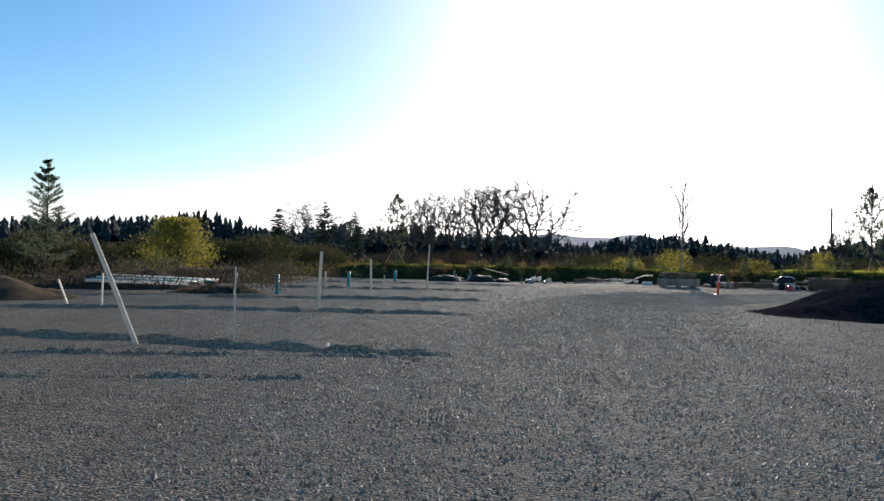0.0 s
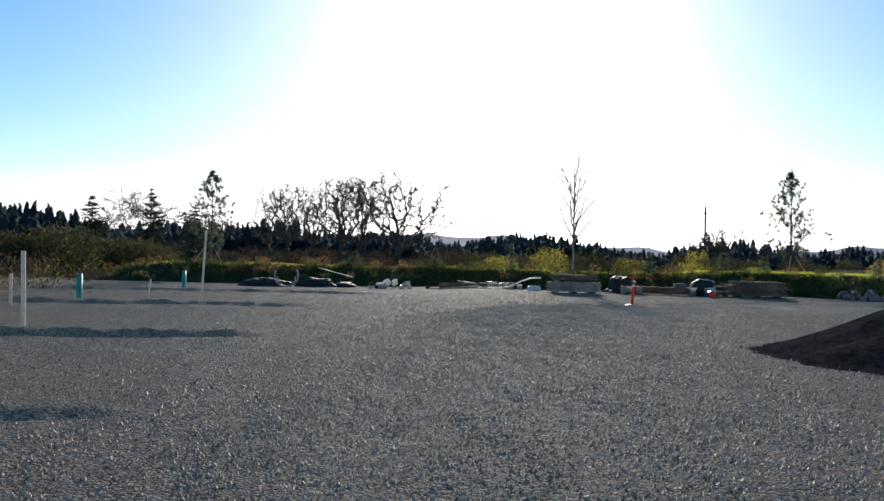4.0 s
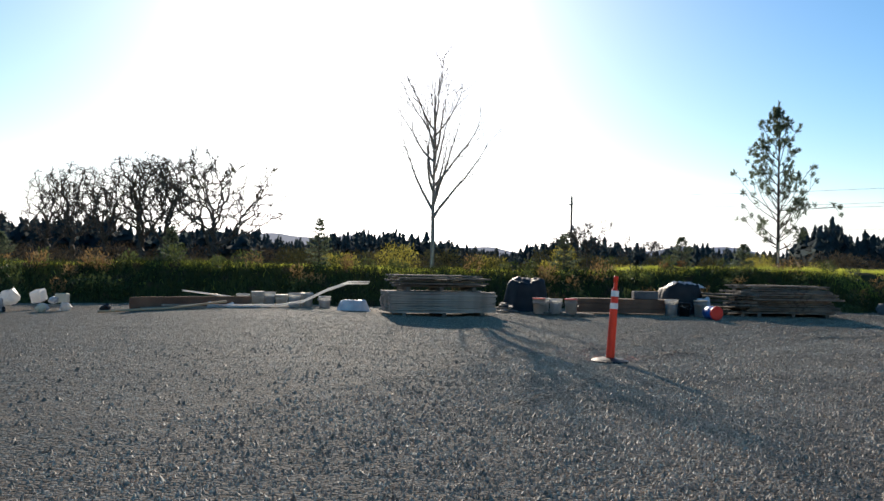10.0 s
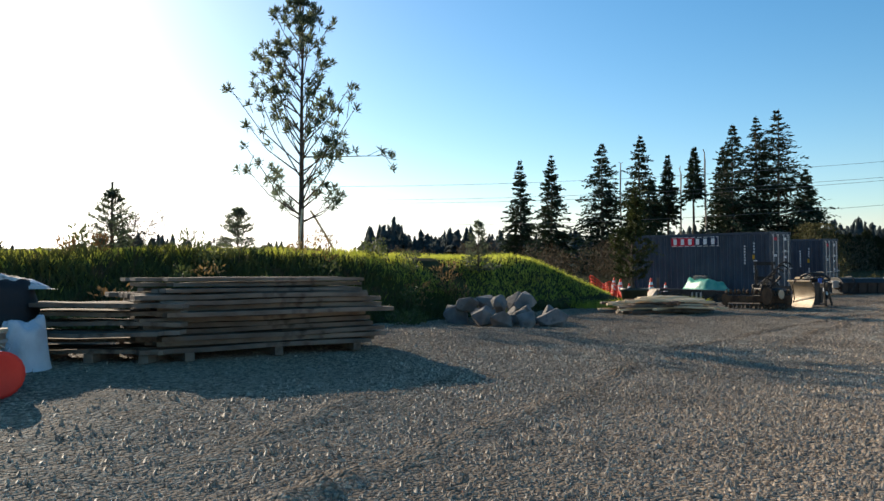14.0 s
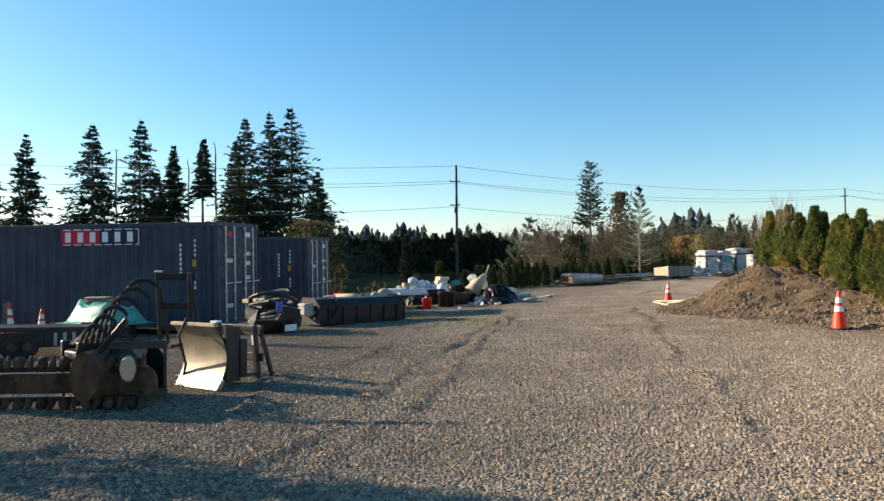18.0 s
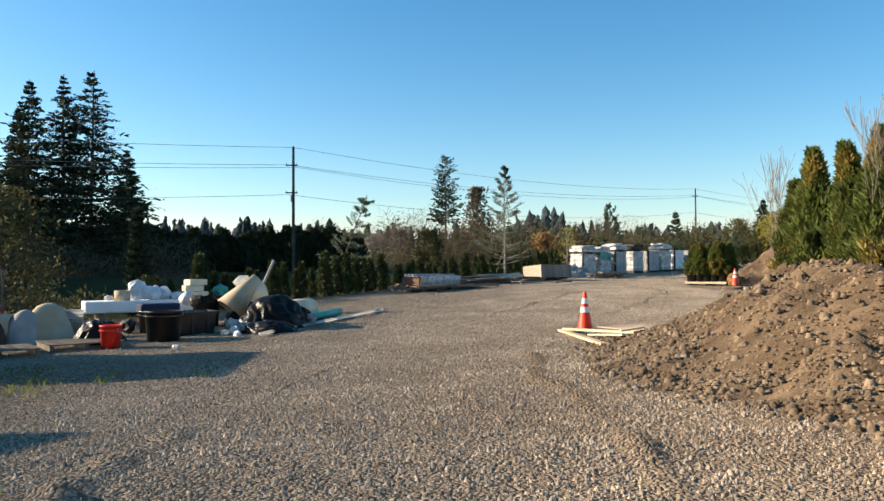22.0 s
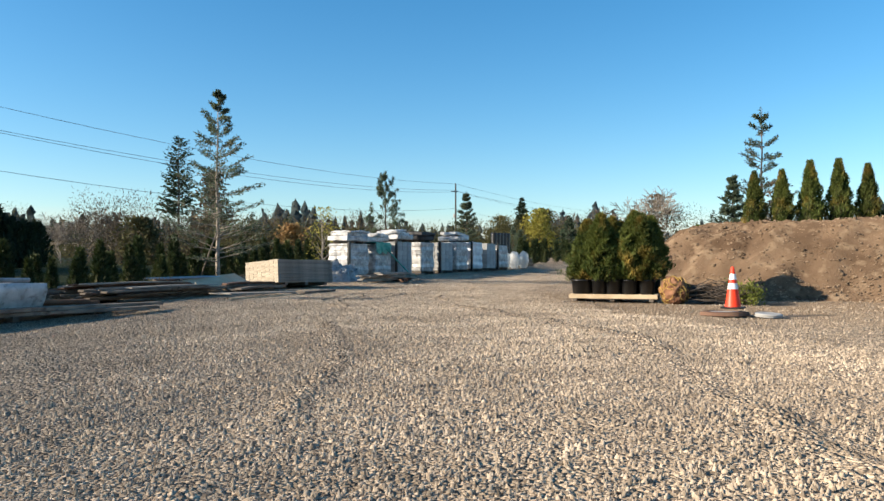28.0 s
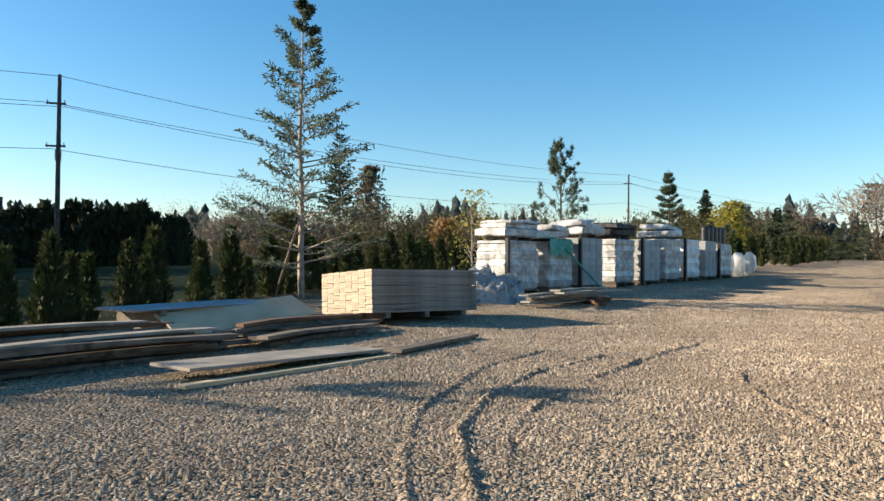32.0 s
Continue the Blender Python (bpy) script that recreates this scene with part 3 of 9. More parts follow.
def ridge(name, points, h, w, label, seed, wobble=0.12, mat="ground"):
    """A low bank of loose gravel along a line: steep sides, broken crest, fading ends."""
    pts = np.array(points, float)
    seg = np.hypot(*(pts[1:] - pts[:-1]).T)
    s = np.concatenate([[0], np.cumsum(seg)])
    t = np.arange(0, s[-1], 0.09)
    x, y = np.interp(t, s, pts[:, 0]), np.interp(t, s, pts[:, 1])
    k = np.ones(9) / 9
    x[4:-4], y[4:-4] = np.convolve(x, k, "valid"), np.convolve(y, k, "valid")
    dx, dy = np.gradient(x), np.gradient(y)
    ln = np.hypot(dx, dy) + 1e-9
    off = wobble * fbm(t, 0 * t, 1.3, seed)
    high = h * (0.92 + (0.07 if h > 0.08 else 0.55) * fbm(t, 0 * t, 2.1, seed + 1)) * np.minimum(1, np.minimum(t, s[-1] - t) / 0.9 + 0.02)
    if h < 0.08:    # broken up by the tyre's tread
        high = high * (0.62 + 0.38 * np.sin(t * 29 + 2 * fbm(t, 0 * t, 2.0, seed + 5)))
    u = np.linspace(-1.7, 1.7, 15)
    uu, tt = np.meshgrid(u, t)
    px = x[:, None] - (dy / ln)[:, None] * (uu * w + off[:, None])
    py = y[:, None] + (dx / ln)[:, None] * (uu * w + off[:, None])
    z = np.maximum(high[:, None], 0) * np.exp(-(uu ** 2) * 1.6) * (1 + 0.35 * fbm(px, py, 7.0, seed + 2, 3)) - 0.03 * np.abs(uu / 1.7) ** 4 * 1.3
    gz = lie(px, py) + 0.018 * fbm(px, py, 0.9, 1) + 0.010 * fbm(px, py, 4.5, 2, 3) + z - 0.004
    ob = part_mesh(name, grid_mesh(name, px, py, gz), mat)
    return tagged(ob, label, "gravel ridge", kind="structure")


WINDROWS = (
    ([(-13, 14.6), (-8.1, 13.9), (-5.2, 13.2), (-2.5, 12.2), (-0.6, 11.7), (0.6, 11.6)], 0.17, 0.22),
    ([(-9, 11.2), (-6.5, 11.3), (-4, 11.2), (-2, 11.4), (0.4, 11.3)], 0.11, 0.15),
    ([(-8, 9.1), (-5.3, 9.15), (-3.3, 9.2), (-0.9, 9.3)], 0.10, 0.14),
    ([(-14, 20.2), (-7.6, 21.3), (-3.4, 20.6), (0.1, 20.3), (1.4, 20.4)], 0.16, 0.26),
    ([(-9, 27.2), (-3.2, 27.4), (0.1, 27.2), (2.2, 27.3)], 0.17, 0.3),
    ([(-8, 37.2), (-2, 36.4), (3.0, 36.0)], 0.16, 0.32),
    ([(-9, 45.8), (0, 45.2), (6.0, 44.6)], 0.16, 0.36))
for k, (pts, h, w) in enumerate(WINDROWS):
    ridge("gravel_windrow", pts, 0.72 * h, 0.85 * w, "low dark ridge of gravel left by a grader", 20 + k)
TRACKS = (
    [(76.2, 32.55), (77.5, 32.5), (78.5, 32.34), (79.9, 31.97), (81.27, 31.35), (82.4, 30.6), (83.6, 29.4)],
    [(77.0, 32.2), (78.1, 32.1), (79.3, 31.82), (80.6, 31.25), (81.7, 30.46), (82.6, 29.46), (83.4, 28.2)],
    [(77.8, 31.9), (78.8, 31.68), (79.9, 31.17), (81.3, 30.0), (82.9, 28.34), (84.3, 26.8)],
    [(78.0, 29.5), (79.0, 29.38), (79.95, 29.22), (81.1, 28.68), (82.0, 27.74)],
    [(77.5, 30.6), (78.1, 30.54), (78.7, 30.39), (79.2, 29.95)],
    [(51.2, 42.5), (52.4, 42.57), (53.6, 42.65), (55.1, 42.5), (56.2, 42.04), (59.1, 41.19)],
    [(50.6, 40.6), (51.7, 40.6), (53.05, 40.67), (54.5, 40.54)],
    [(15.2, 41.4), (15.7, 41.49), (16.3, 41.57), (17.0, 41.79), (18.6, 42.57), (20.7, 42.88), (23.5, 42.65)],
    [(15.5, 41.8), (15.8, 41.95), (16.5, 42.38), (17.6, 42.76), (18.6, 43.0)],
    [(1.2, 3), (2.2, 9), (3.6, 15), (5.4, 21.5)], [(2.6, 3), (3.7, 9), (5.1, 15), (6.6, 20.5)], [(-1.0, 6), (0.6, 15), (2.6, 24), (5.6, 32)],
    [(29.0, 45.6), (35.0, 45.6), (41.0, 45.0), (46.0, 44.2), (51.0, 43.4)], [(31.0, 44.7), (37.0, 44.9), (42.5, 44.2), (47.5, 43.6), (53.0, 42.9)], [(39.0, 41.6), (45.0, 41.0), (51.0, 40.0), (57.5, 39.2)], [(37.0, 46.0), (42.0, 46.0), (47.0, 45.0), (52.0, 44.6)], [(62.0, 36.4), (66.0, 34.0), (70.5, 31.4), (74.0, 30.6), (78.5, 30.4)], [(61.0, 40.2), (65.5, 37.6), (70.0, 34.9), (74.5, 33.6)], [(10.5, 40.0), (15.0, 43.4), (20.0, 45.2), (26.0, 46.3)], [(12.0, 38.8), (16.5, 42.6), (22.0, 44.5), (28.0, 45.3)],
    [(45.4, 46.6), (47.2, 46.3), (48.8, 45.4), (50.4, 45.3)], [(47.0, 45.2), (49.0, 46.6), (50.6, 46.4)])
for k, pts in enumerate(TRACKS):
    h, w = (0.036, 0.06) if k < 5 else (0.02, 0.15) if k in (9, 10, 11) else (0.045, 0.16) if 11 < k < 20 else (0.02, 0.06)
    ridge("wheel_rut", pts, h, w, "shallow wheel rut pressed into the gravel", 40 + k, 0.05 if w < 0.1 else 0.14)


# ---- berm, mounds and piles ----
def berm_crest(x):
    return 57.6 - 0.165 * (np.asarray(x, float) - 10)


def berm_height(x, y):
    """The turf bank along the north edge of the yard, above the yard's ground."""
    v = y - berm_crest(x)
    h = (0.98 + 0.45 * smoothstep(x, 20, 35)) * smoothstep(x, -11.5, -5.5) * (1 - smoothstep(x, 38.8, 44.2)) + 0 * y
    k = smoothstep(x, 25, 39)
    return h * smoothstep((v + 3.8 - 2.7 * k) / (2.7 - 0.3 * k), 0, 1) * (1 - smoothstep(v, 2.5, 7))


def berm_top(x, y):
    return lie(x, y) + berm_height(x, y) + 0.05 * fbm(x, y, 1.3, 5) * (berm_height(x, y) > 0.02)


def build_berm():
    gx, gv = np.meshgrid(np.arange(-12.5, 46, 0.25), np.arange(-5.6, 7.3, 0.25))
    gy = gv + berm_crest(gx)
    edge = (gv < -5.4) | (gv > 7.0)
    gz = berm_top(gx, gy) - 0.03 - 0.1 * edge - 0.08 * (berm_height(gx, gy) < 0.012)
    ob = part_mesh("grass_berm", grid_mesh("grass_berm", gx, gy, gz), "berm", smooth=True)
    return tagged(ob, "long earth bank grown with grass and weeds along the yard", "bank", kind="structure")


build_berm()


def heap_fall(cx, gx):
    """The heap by the drive is low at its west end, where the evergreens stand."""
    return 0.42 + 0.58 * smoothstep(gx, 49.6, 54.8) if cx == 53.0 else 1.0


def mound_shape(gx, gy, cx, cy, a, b, turn, flat):
    c, s = math.cos(radians(turn)), math.sin(radians(turn))
    u, v = ((gx - cx) * c + (gy - cy) * s) / a, (-(gx - cx) * s + (gy - cy) * c) / b
    d = (np.abs(u) ** 2.4 + np.abs(v) ** 2.4) ** (1 / 2.4)
    d = d + 0.06 * fbm(gx, gy, 0.9, 6)
    return (1 - smoothstep(d, flat, 1.0)) * heap_fall(cx, gx)


def mound(name, mat, cx, cy, a, b, turn, height, flat, label, category, rough=0.06, step=0.14, seed=1, kind=""):
    """A heap of loose material as one uneven sheet whose foot sinks into the ground."""
    rng = np.random.RandomState(int(seed) + 500)
    e = max(a, b) * 1.12
    gx, gy = np.meshgrid(np.arange(cx - e, cx + e, step), np.arange(cy - e, cy + e, step))
    sh = mound_shape(gx, gy, cx, cy, a, b, turn, flat)
    gz = height * sh + sh ** 0.3 * rough * (fbm(gx, gy, 3.0, seed) + 0.5 * fbm(gx, gy, 10.0, seed + 1, 3) + 1.0 * (rng.rand(*gx.shape) - 0.5)) - 0.1 * (sh < 0.004) + lie(gx, gy) - 0.02
    keep = sh > 0.0005
    ny, nx = gx.shape
    idx = np.arange(nx * ny).reshape(ny, nx)
    ok = keep[:-1, :-1] | keep[:-1, 1:] | keep[1:, 1:] | keep[1:, :-1]
    faces = np.stack([idx[:-1, :-1], idx[:-1, 1:], idx[1:, 1:], idx[1:, :-1]], -1)[ok]
    used = np.unique(faces)
    remap = np.zeros(nx * ny, int)
    remap[used] = np.arange(len(used))
    v = np.stack([gx, gy, gz], -1).reshape(-1, 3)[used]
    ob = part_mesh(name, mesh_np(name, v, remap[faces]), mat, smooth=mat not in ("dirt", "dark_dirt"))
    return tagged(ob, label, category, kind=kind)


M1 = (53.0, 34.2, 6.8, 4.7, 8)
M2 = (76.6, 15.4, 9.6, 6.2, 52)


def m1_top(x, y):
    return float(lie(x, y)) + 1.12 * float(mound_shape(np.array(x), np.array(y), *M1, 0.42))


def m2_top(x, y):
    return float(lie(x, y)) + 1.88 * float(mound_shape(np.array(x), np.array(y), *M2, 0.6))


mound("earth_mound", "dark_dirt", *M1, 1.12, 0.42, "heap of dark brown stony earth beside the gravel drive", "earth mound", 0.12, 0.09, seed=1)
mound("earth_mound", "dirt", *M2, 1.88, 0.6, "large heap of tan excavated earth with loose clods", "earth mound", 0.09, 0.11, seed=3)
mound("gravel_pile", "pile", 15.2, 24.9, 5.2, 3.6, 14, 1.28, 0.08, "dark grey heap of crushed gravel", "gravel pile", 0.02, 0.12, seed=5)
for k, (x, y, a, b, h) in enumerate(((-8.9, 30.6, 2.3, 0.9, 0.35), (-14.0, 33.5, 4.5, 1.8, 0.75), (-15.5, 24.5, 3.8, 1.8, 0.7), (-13.0, 43.0, 5.0, 2.2, 0.8))):
    mound("soil_heap", "soil", x, y, a, b, 8 * k, h, 0.2, "low heap of dark topsoil with clods at the yard edge", "soil heap", 0.1, 0.2, seed=7 + k)


def clods(name, mat, spots, label, category):
    """Many small angular lumps in one sheet: spots of x, y, z, size."""
    s = np.asarray(spots)
    rng = np.random.RandomState(11)
    base = np.array([[1, 0, 0], [-1, 0, 0], [0, 1, 0], [0, -1, 0], [0, 0, 1], [0, 0, -1]], float)
    n = len(s)
    d = base[None] * (0.62 + 0.5 * rng.rand(n, 6, 1)) + 0.28 * (rng.rand(n, 6, 3) - 0.5)
    a = rng.rand(n) * 6.283
    c, si = np.cos(a)[:, None], np.sin(a)[:, None]
    d = np.stack([d[..., 0] * c - d[..., 1] * si, d[..., 0] * si + d[..., 1] * c, d[..., 2] * 0.7], -1)
    v = s[:, None, :3] + d * s[:, None, 3:4]
    f = np.array([[0, 2, 4], [2, 1, 4], [1, 3, 4], [3, 0, 4]])
    faces = (f[None] + 6 * np.arange(n)[:, None, None]).reshape(-1, 3)
    ob = part_mesh(name, mesh_np(name, v.reshape(-1, 3), faces), mat)
    return tagged(ob, label, category, kind="stuff")


def mound_spots(mm, height, flat, count, seed, rough, mseed):
    """Places on a heap's surface, thicker toward its foot."""
    rng = np.random.RandomState(seed)
    cx, cy, a, b, turn = mm
    e = max(a, b) * 1.12
    x, y = cx + (rng.rand(count * 6) * 2 - 1) * e, cy + (rng.rand(count * 6) * 2 - 1) * e
    sh = mound_shape(x, y, cx, cy, a, b, turn, flat)
    ok = np.where((sh > 0.0005) & (rng.rand(len(x)) < 0.5 + 0.5 * (sh < 0.3)))[0][:count]
    x, y, sh = x[ok], y[ok], sh[ok]
    return x, y, lie(x, y) + height * sh + sh ** 0.3 * rough * (fbm(x, y, 3.0, mseed) + 0.5 * fbm(x, y, 10.0, mseed + 1, 3)) - 0.02, rng


def mound_clods(mm, height, flat, count, seed, size, rough, mseed):
    x, y, z, rng = mound_spots(mm, height, flat, count, seed, rough, mseed)
    s = size * (0.3 + 0.7 * rng.rand(len(x)) ** 2)
    return np.stack([x, y, z + s * 0.25, s], -1)


def chunks(name, mat, mm, height, flat, count, seed, lo, hi, rough, mseed, label):
    """Larger broken lumps of earth: skewed blocks half sunk in the heap."""
    x, y, z, rng = mound_spots(mm, height, flat, count, seed, rough, mseed)
    n = len(x)
    s = lo + (hi - lo) * rng.rand(n) ** 4
    a = rng.rand(n, 1) * 6.283 + np.arange(4) * 1.571 + 0.5 * (rng.rand(n, 4) - 0.5)
    r0, r1 = s[:, None] * (0.8 + 0.4 * rng.rand(n, 4)), s[:, None] * (0.4 + 0.45 * rng.rand(n, 4))
    low = np.stack([x[:, None] + np.cos(a) * r0, y[:, None] + np.sin(a) * r0, z[:, None] - 0.25 * s[:, None] + 0 * a], -1)
    o = s[:, None] * 0.5 * (rng.rand(n, 2) - 0.5)
    top = np.stack([x[:, None] + o[:, :1] + np.cos(a) * r1, y[:, None] + o[:, 1:] + np.sin(a) * r1, z[:, None] + s[:, None] * (0.55 + 0.5 * rng.rand(n, 4))], -1)
    v = np.concatenate([low, top], 1).reshape(-1, 3)
    f = np.array([[0, 1, 5, 4], [1, 2, 6, 5], [2, 3, 7, 6], [3, 0, 4, 7], [4, 5, 6, 7]])
    ob = part_mesh(name, mesh_np(name, v, (f[None] + 8 * np.arange(n)[:, None, None]).reshape(-1, 4)), mat)
    return tagged(ob, label, "clods", kind="stuff")


def pile_stones(cx, cy, a, b, turn, height, flat, count, seed):
    rng = np.random.RandomState(seed)
    x, y = cx + (rng.rand(count) * 2 - 1) * a * 1.1, cy + (rng.rand(count) * 2 - 1) * a * 1.1
    sh = mound_shape(x, y, cx, cy, a, b, turn, flat)
    ok = sh > 0.001
    x, y, sh = x[ok], y[ok], sh[ok]
    s = 0.009 + 0.014 * rng.rand(len(x)) ** 2
    return np.stack([x, y, lie(x, y) + height * sh - 0.01, s], -1)


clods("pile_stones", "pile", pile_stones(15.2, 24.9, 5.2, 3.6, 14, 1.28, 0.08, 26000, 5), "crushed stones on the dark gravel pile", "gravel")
clods("earth_clods", "dark_clod", mound_clods(M1, 1.12, 0.42, 52000, 3, 0.042, 0.12, 1), "loose brown clods and stones on the earth heap", "clods")
clods("earth_clods", "clod", mound_clods(M2, 1.88, 0.6, 30000, 4, 0.05, 0.09, 3), "loose tan clods and stones on the excavated heap", "clods")
chunks("earth_chunks", "dark_clod", M1, 1.12, 0.42, 15000, 13, 0.016, 0.06, 0.12, 1, "larger broken lumps of earth on the heap")
chunks("earth_chunks", "clod", M2, 1.88, 0.6, 7000, 14, 0.014, 0.06, 0.09, 3, "larger broken lumps of tan earth on the heap")


# ---- plants ----
def sprays(pos, way, length, width, rng, curl=0.25):
    """Rhombus leaves: each from pos along way. Returns verts and quads."""
    n = len(pos)
    way = way / (np.linalg.norm(way, axis=1, keepdims=True) + 1e-9)
    side = np.cross(way, rng.normal(size=(n, 3)))
    side /= np.linalg.norm(side, axis=1, keepdims=True) + 1e-9
    length, width = np.broadcast_to(length, n)[:, None], np.broadcast_to(width, n)[:, None]
    mid = pos + way * length * 0.5 + np.array([0, 0, curl]) * length * 0.25
    v = np.stack([pos, mid + side * width * 0.5, pos + way * length, mid - side * width * 0.5], 1).reshape(-1, 3)
    return v, np.arange(4 * n).reshape(n, 4)


def limbs(segments):
    """Square-ish tapered prisms from rows of x0 y0 z0 x1 y1 z1 r0 r1."""
    s = np.asarray(segments, float)
    p0, p1, r0, r1 = s[:, :3], s[:, 3:6], s[:, 6:7], s[:, 7:8]
    d = p1 - p0
    d /= np.linalg.norm(d, axis=1, keepdims=True) + 1e-9
    ref = np.where(np.abs(d[:, 2:3]) > 0.9, [[1.0, 0, 0]], [[0, 0, 1.0]])
    a = np.cross(d, ref)
    a /= np.linalg.norm(a, axis=1, keepdims=True) + 1e-9
    b = np.cross(d, a)
    k = 5
    ang = 2 * np.pi * np.arange(k) / k
    ring = np.cos(ang)[None, :, None] * a[:, None] + np.sin(ang)[None, :, None] * b[:, None]
    v = np.concatenate([p0[:, None] + ring * r0[:, None], p1[:, None] + ring * r1[:, None]], 1)
    i = np.arange(k)
    f = np.stack([i, (i + 1) % k, (i + 1) % k + k, i + k], -1)
    n = len(s)
    return v.reshape(-1, 3), (f[None] + 2 * k * np.arange(n)[:, None, None]).reshape(-1, 4)


def trunk_segs(h, r, rng, bend=0.02, n=8, top=0.12):
    x = y = 0.0
    out = []
    for i in range(n):
        x2, y2 = x + rng.normal() * bend * h / n, y + rng.normal() * bend * h / n
        out.append((x, y, h * i / n, x2, y2, h * (i + 1) / n, r * (1 - (1 - top) * i / n), r * (1 - (1 - top) * (i + 1) / n)))
        x, y = x2, y2
    return out


def conifer(m, h, spread, seed, label, name="fir_tree", mat="fir", low=0.1, levels=26, arms=9, per_arm=9, leaf=0.55, gaps=0.15, droop=0.4, power=0.9, lean=0.0, group="", category="fir tree"):
    """An evergreen: trunk, arms in whorls, and needle sprays along the arms."""
    rng = np.random.RandomState(seed)
    t = thing(name, m @ pose(0, 0, 0, 0, lean, 0), label, category, group)
    seg = trunk_segs(h, h * 0.014 + 0.02, rng, 0.015)
    pos, way, ln = [], [], []
    for i in range(levels):
        f = low + (1 - low) * (i + rng.rand() * 0.5) / levels
        z, tier, tilt = h * f, 0.72 + 0.4 * rng.rand(), 0.2 - droop * (0.4 + 0.7 * rng.rand()) + 0.5 * f
        for _ in range(arms):
            if rng.rand() < gaps:
                continue
            a, length = rng.rand() * 6.283, 1.15 * spread * max(0.02, (1 - f)) ** power * tier * (0.6 + 0.5 * rng.rand())
            d = np.array([math.cos(a), math.sin(a), tilt + 0.22 * rng.normal()])
            out = np.array([-math.sin(a), math.cos(a), 0])
            seg.append((0, 0, z, *(np.array([0, 0, z]) + d * length * 0.9), 0.004 * h * (1 - f) + 0.008, 0.006))
            q = ((np.arange(per_arm) + 0.6) / per_arm)[:, None]
            side = rng.normal(size=(per_arm, 1))
            p = np.array([0, 0, z]) + d * length * q + out * side * 0.13 * length * (1.1 - q) + np.array([0, 0, -droop * length * 0.5]) * q * q
            pos.append(p)
            way.append(d * 0.9 + out * side * 0.5 + rng.normal(size=(per_arm, 3)) * 0.3 + np.array([0, 0, -0.3]))
            ln.append(leaf * (0.6 + 0.7 * rng.rand(per_arm)) * (0.32 + 0.68 * (1 - f) ** 0.8))
    pos, way, ln = np.concatenate(pos), np.concatenate(way), np.concatenate(ln)
    v, fc = limbs(seg)
    part_mesh("trunk", mesh_np("trunk", v, fc), "bark", t)
    v, fc = sprays(np.array(pos), np.array(way), np.array(ln), np.array(ln) * 0.4, rng, -0.2)
    part_mesh("crown", mesh_np("crown", v, fc), mat, t)
    return t


def needles(s0, s1, count, ln, rng, stray=0.75):
    """Needles along a shoot from s0 to s1."""
    d = (s1 - s0) / (np.linalg.norm(s1 - s0) + 1e-9)
    return s0 + (s1 - s0) * rng.rand(count, 1), d * 0.9 + rng.normal(size=(count, 3)) * stray, ln * (0.75 + 0.5 * rng.rand(count))


def young_conifer(m, h, spread, seed, label, mat="young", lean=0.0, group="", name="young_conifer", bare=0.2, dense=1.0, needle=1.0, tuft=11, bark="bark"):
    """An open young evergreen: whorls of rising arms, each with side shoots clothed in needles, sky between them."""
    rng = np.random.RandomState(seed)
    t = thing(name, m @ pose(0, 0, 0, 0, lean, 0), label, "young conifer", group)
    seg = trunk_segs(h, 0.011 * h + 0.012, rng, 0.02, top=0.1)
    got = []
    levels = int(13 * dense) + 2
    for i in range(levels):
        f = bare + (1 - bare) * ((i + 0.3 * rng.rand()) / levels) ** 1.05
        n, a0, tier = rng.randint(4, 7), rng.rand() * 6.283, 0.75 + 0.5 * rng.rand()
        for j in range(n):
            a = a0 + 6.283 * j / n + rng.normal() * 0.2
            length = spread * max(0.05, 1 - f) ** 0.8 * tier * (0.7 + 0.4 * rng.rand())
            d = np.array([math.cos(a), math.sin(a), 0.05 + 0.55 * f + 0.12 * rng.normal()])
            side = np.array([-math.sin(a), math.cos(a), 0.0])
            p0 = np.array([0, 0, h * min(0.97, max(bare * 0.8, f + 0.01 * rng.normal()))])
            mid, tip = p0 + d * length * 0.55, p0 + d * length + np.array([0, 0, 0.14 * length])
            seg += [(*p0, *mid, 0.011 * needle + 0.0026 * h * (1 - f), 0.008 * needle), (*mid, *tip, 0.008 * needle, 0.004 * needle)]
            for q in (0.25, 0.4, 0.52, 0.64, 0.76, 0.88):
                s0 = p0 + d * length * q + np.array([0, 0, 0.1 * length * q * q])
                for sg in (-1, 1):
                    s1 = s0 + (d * 0.75 + side * sg * (0.5 + 0.25 * rng.rand()) + np.array([0, 0, 0.12 * rng.normal()])) * (length * (0.34 - 0.2 * q) + 0.05)
                    seg.append((*s0, *s1, 0.006 * needle, 0.003 * needle))
                    got.append(needles(s0, s1, tuft, 0.12 * needle, rng))
            got.append(needles(mid, tip, tuft + 6, 0.12 * needle, rng))
    got.append(needles(np.array([0, 0, 0.88 * h]), np.array([0, 0, h]), 26, 0.14 * needle, rng, 0.5))
    pos, way, ln = (np.concatenate(g) for g in zip(*got))
    v, fc = limbs(seg)
    part_mesh("trunk", mesh_np("trunk", v, fc), bark, t)
    v, fc = sprays(pos, way, ln, 0.036 * needle, rng, 0.1)
    part_mesh("crown", mesh_np("crown", v, fc), mat, t)
    return t


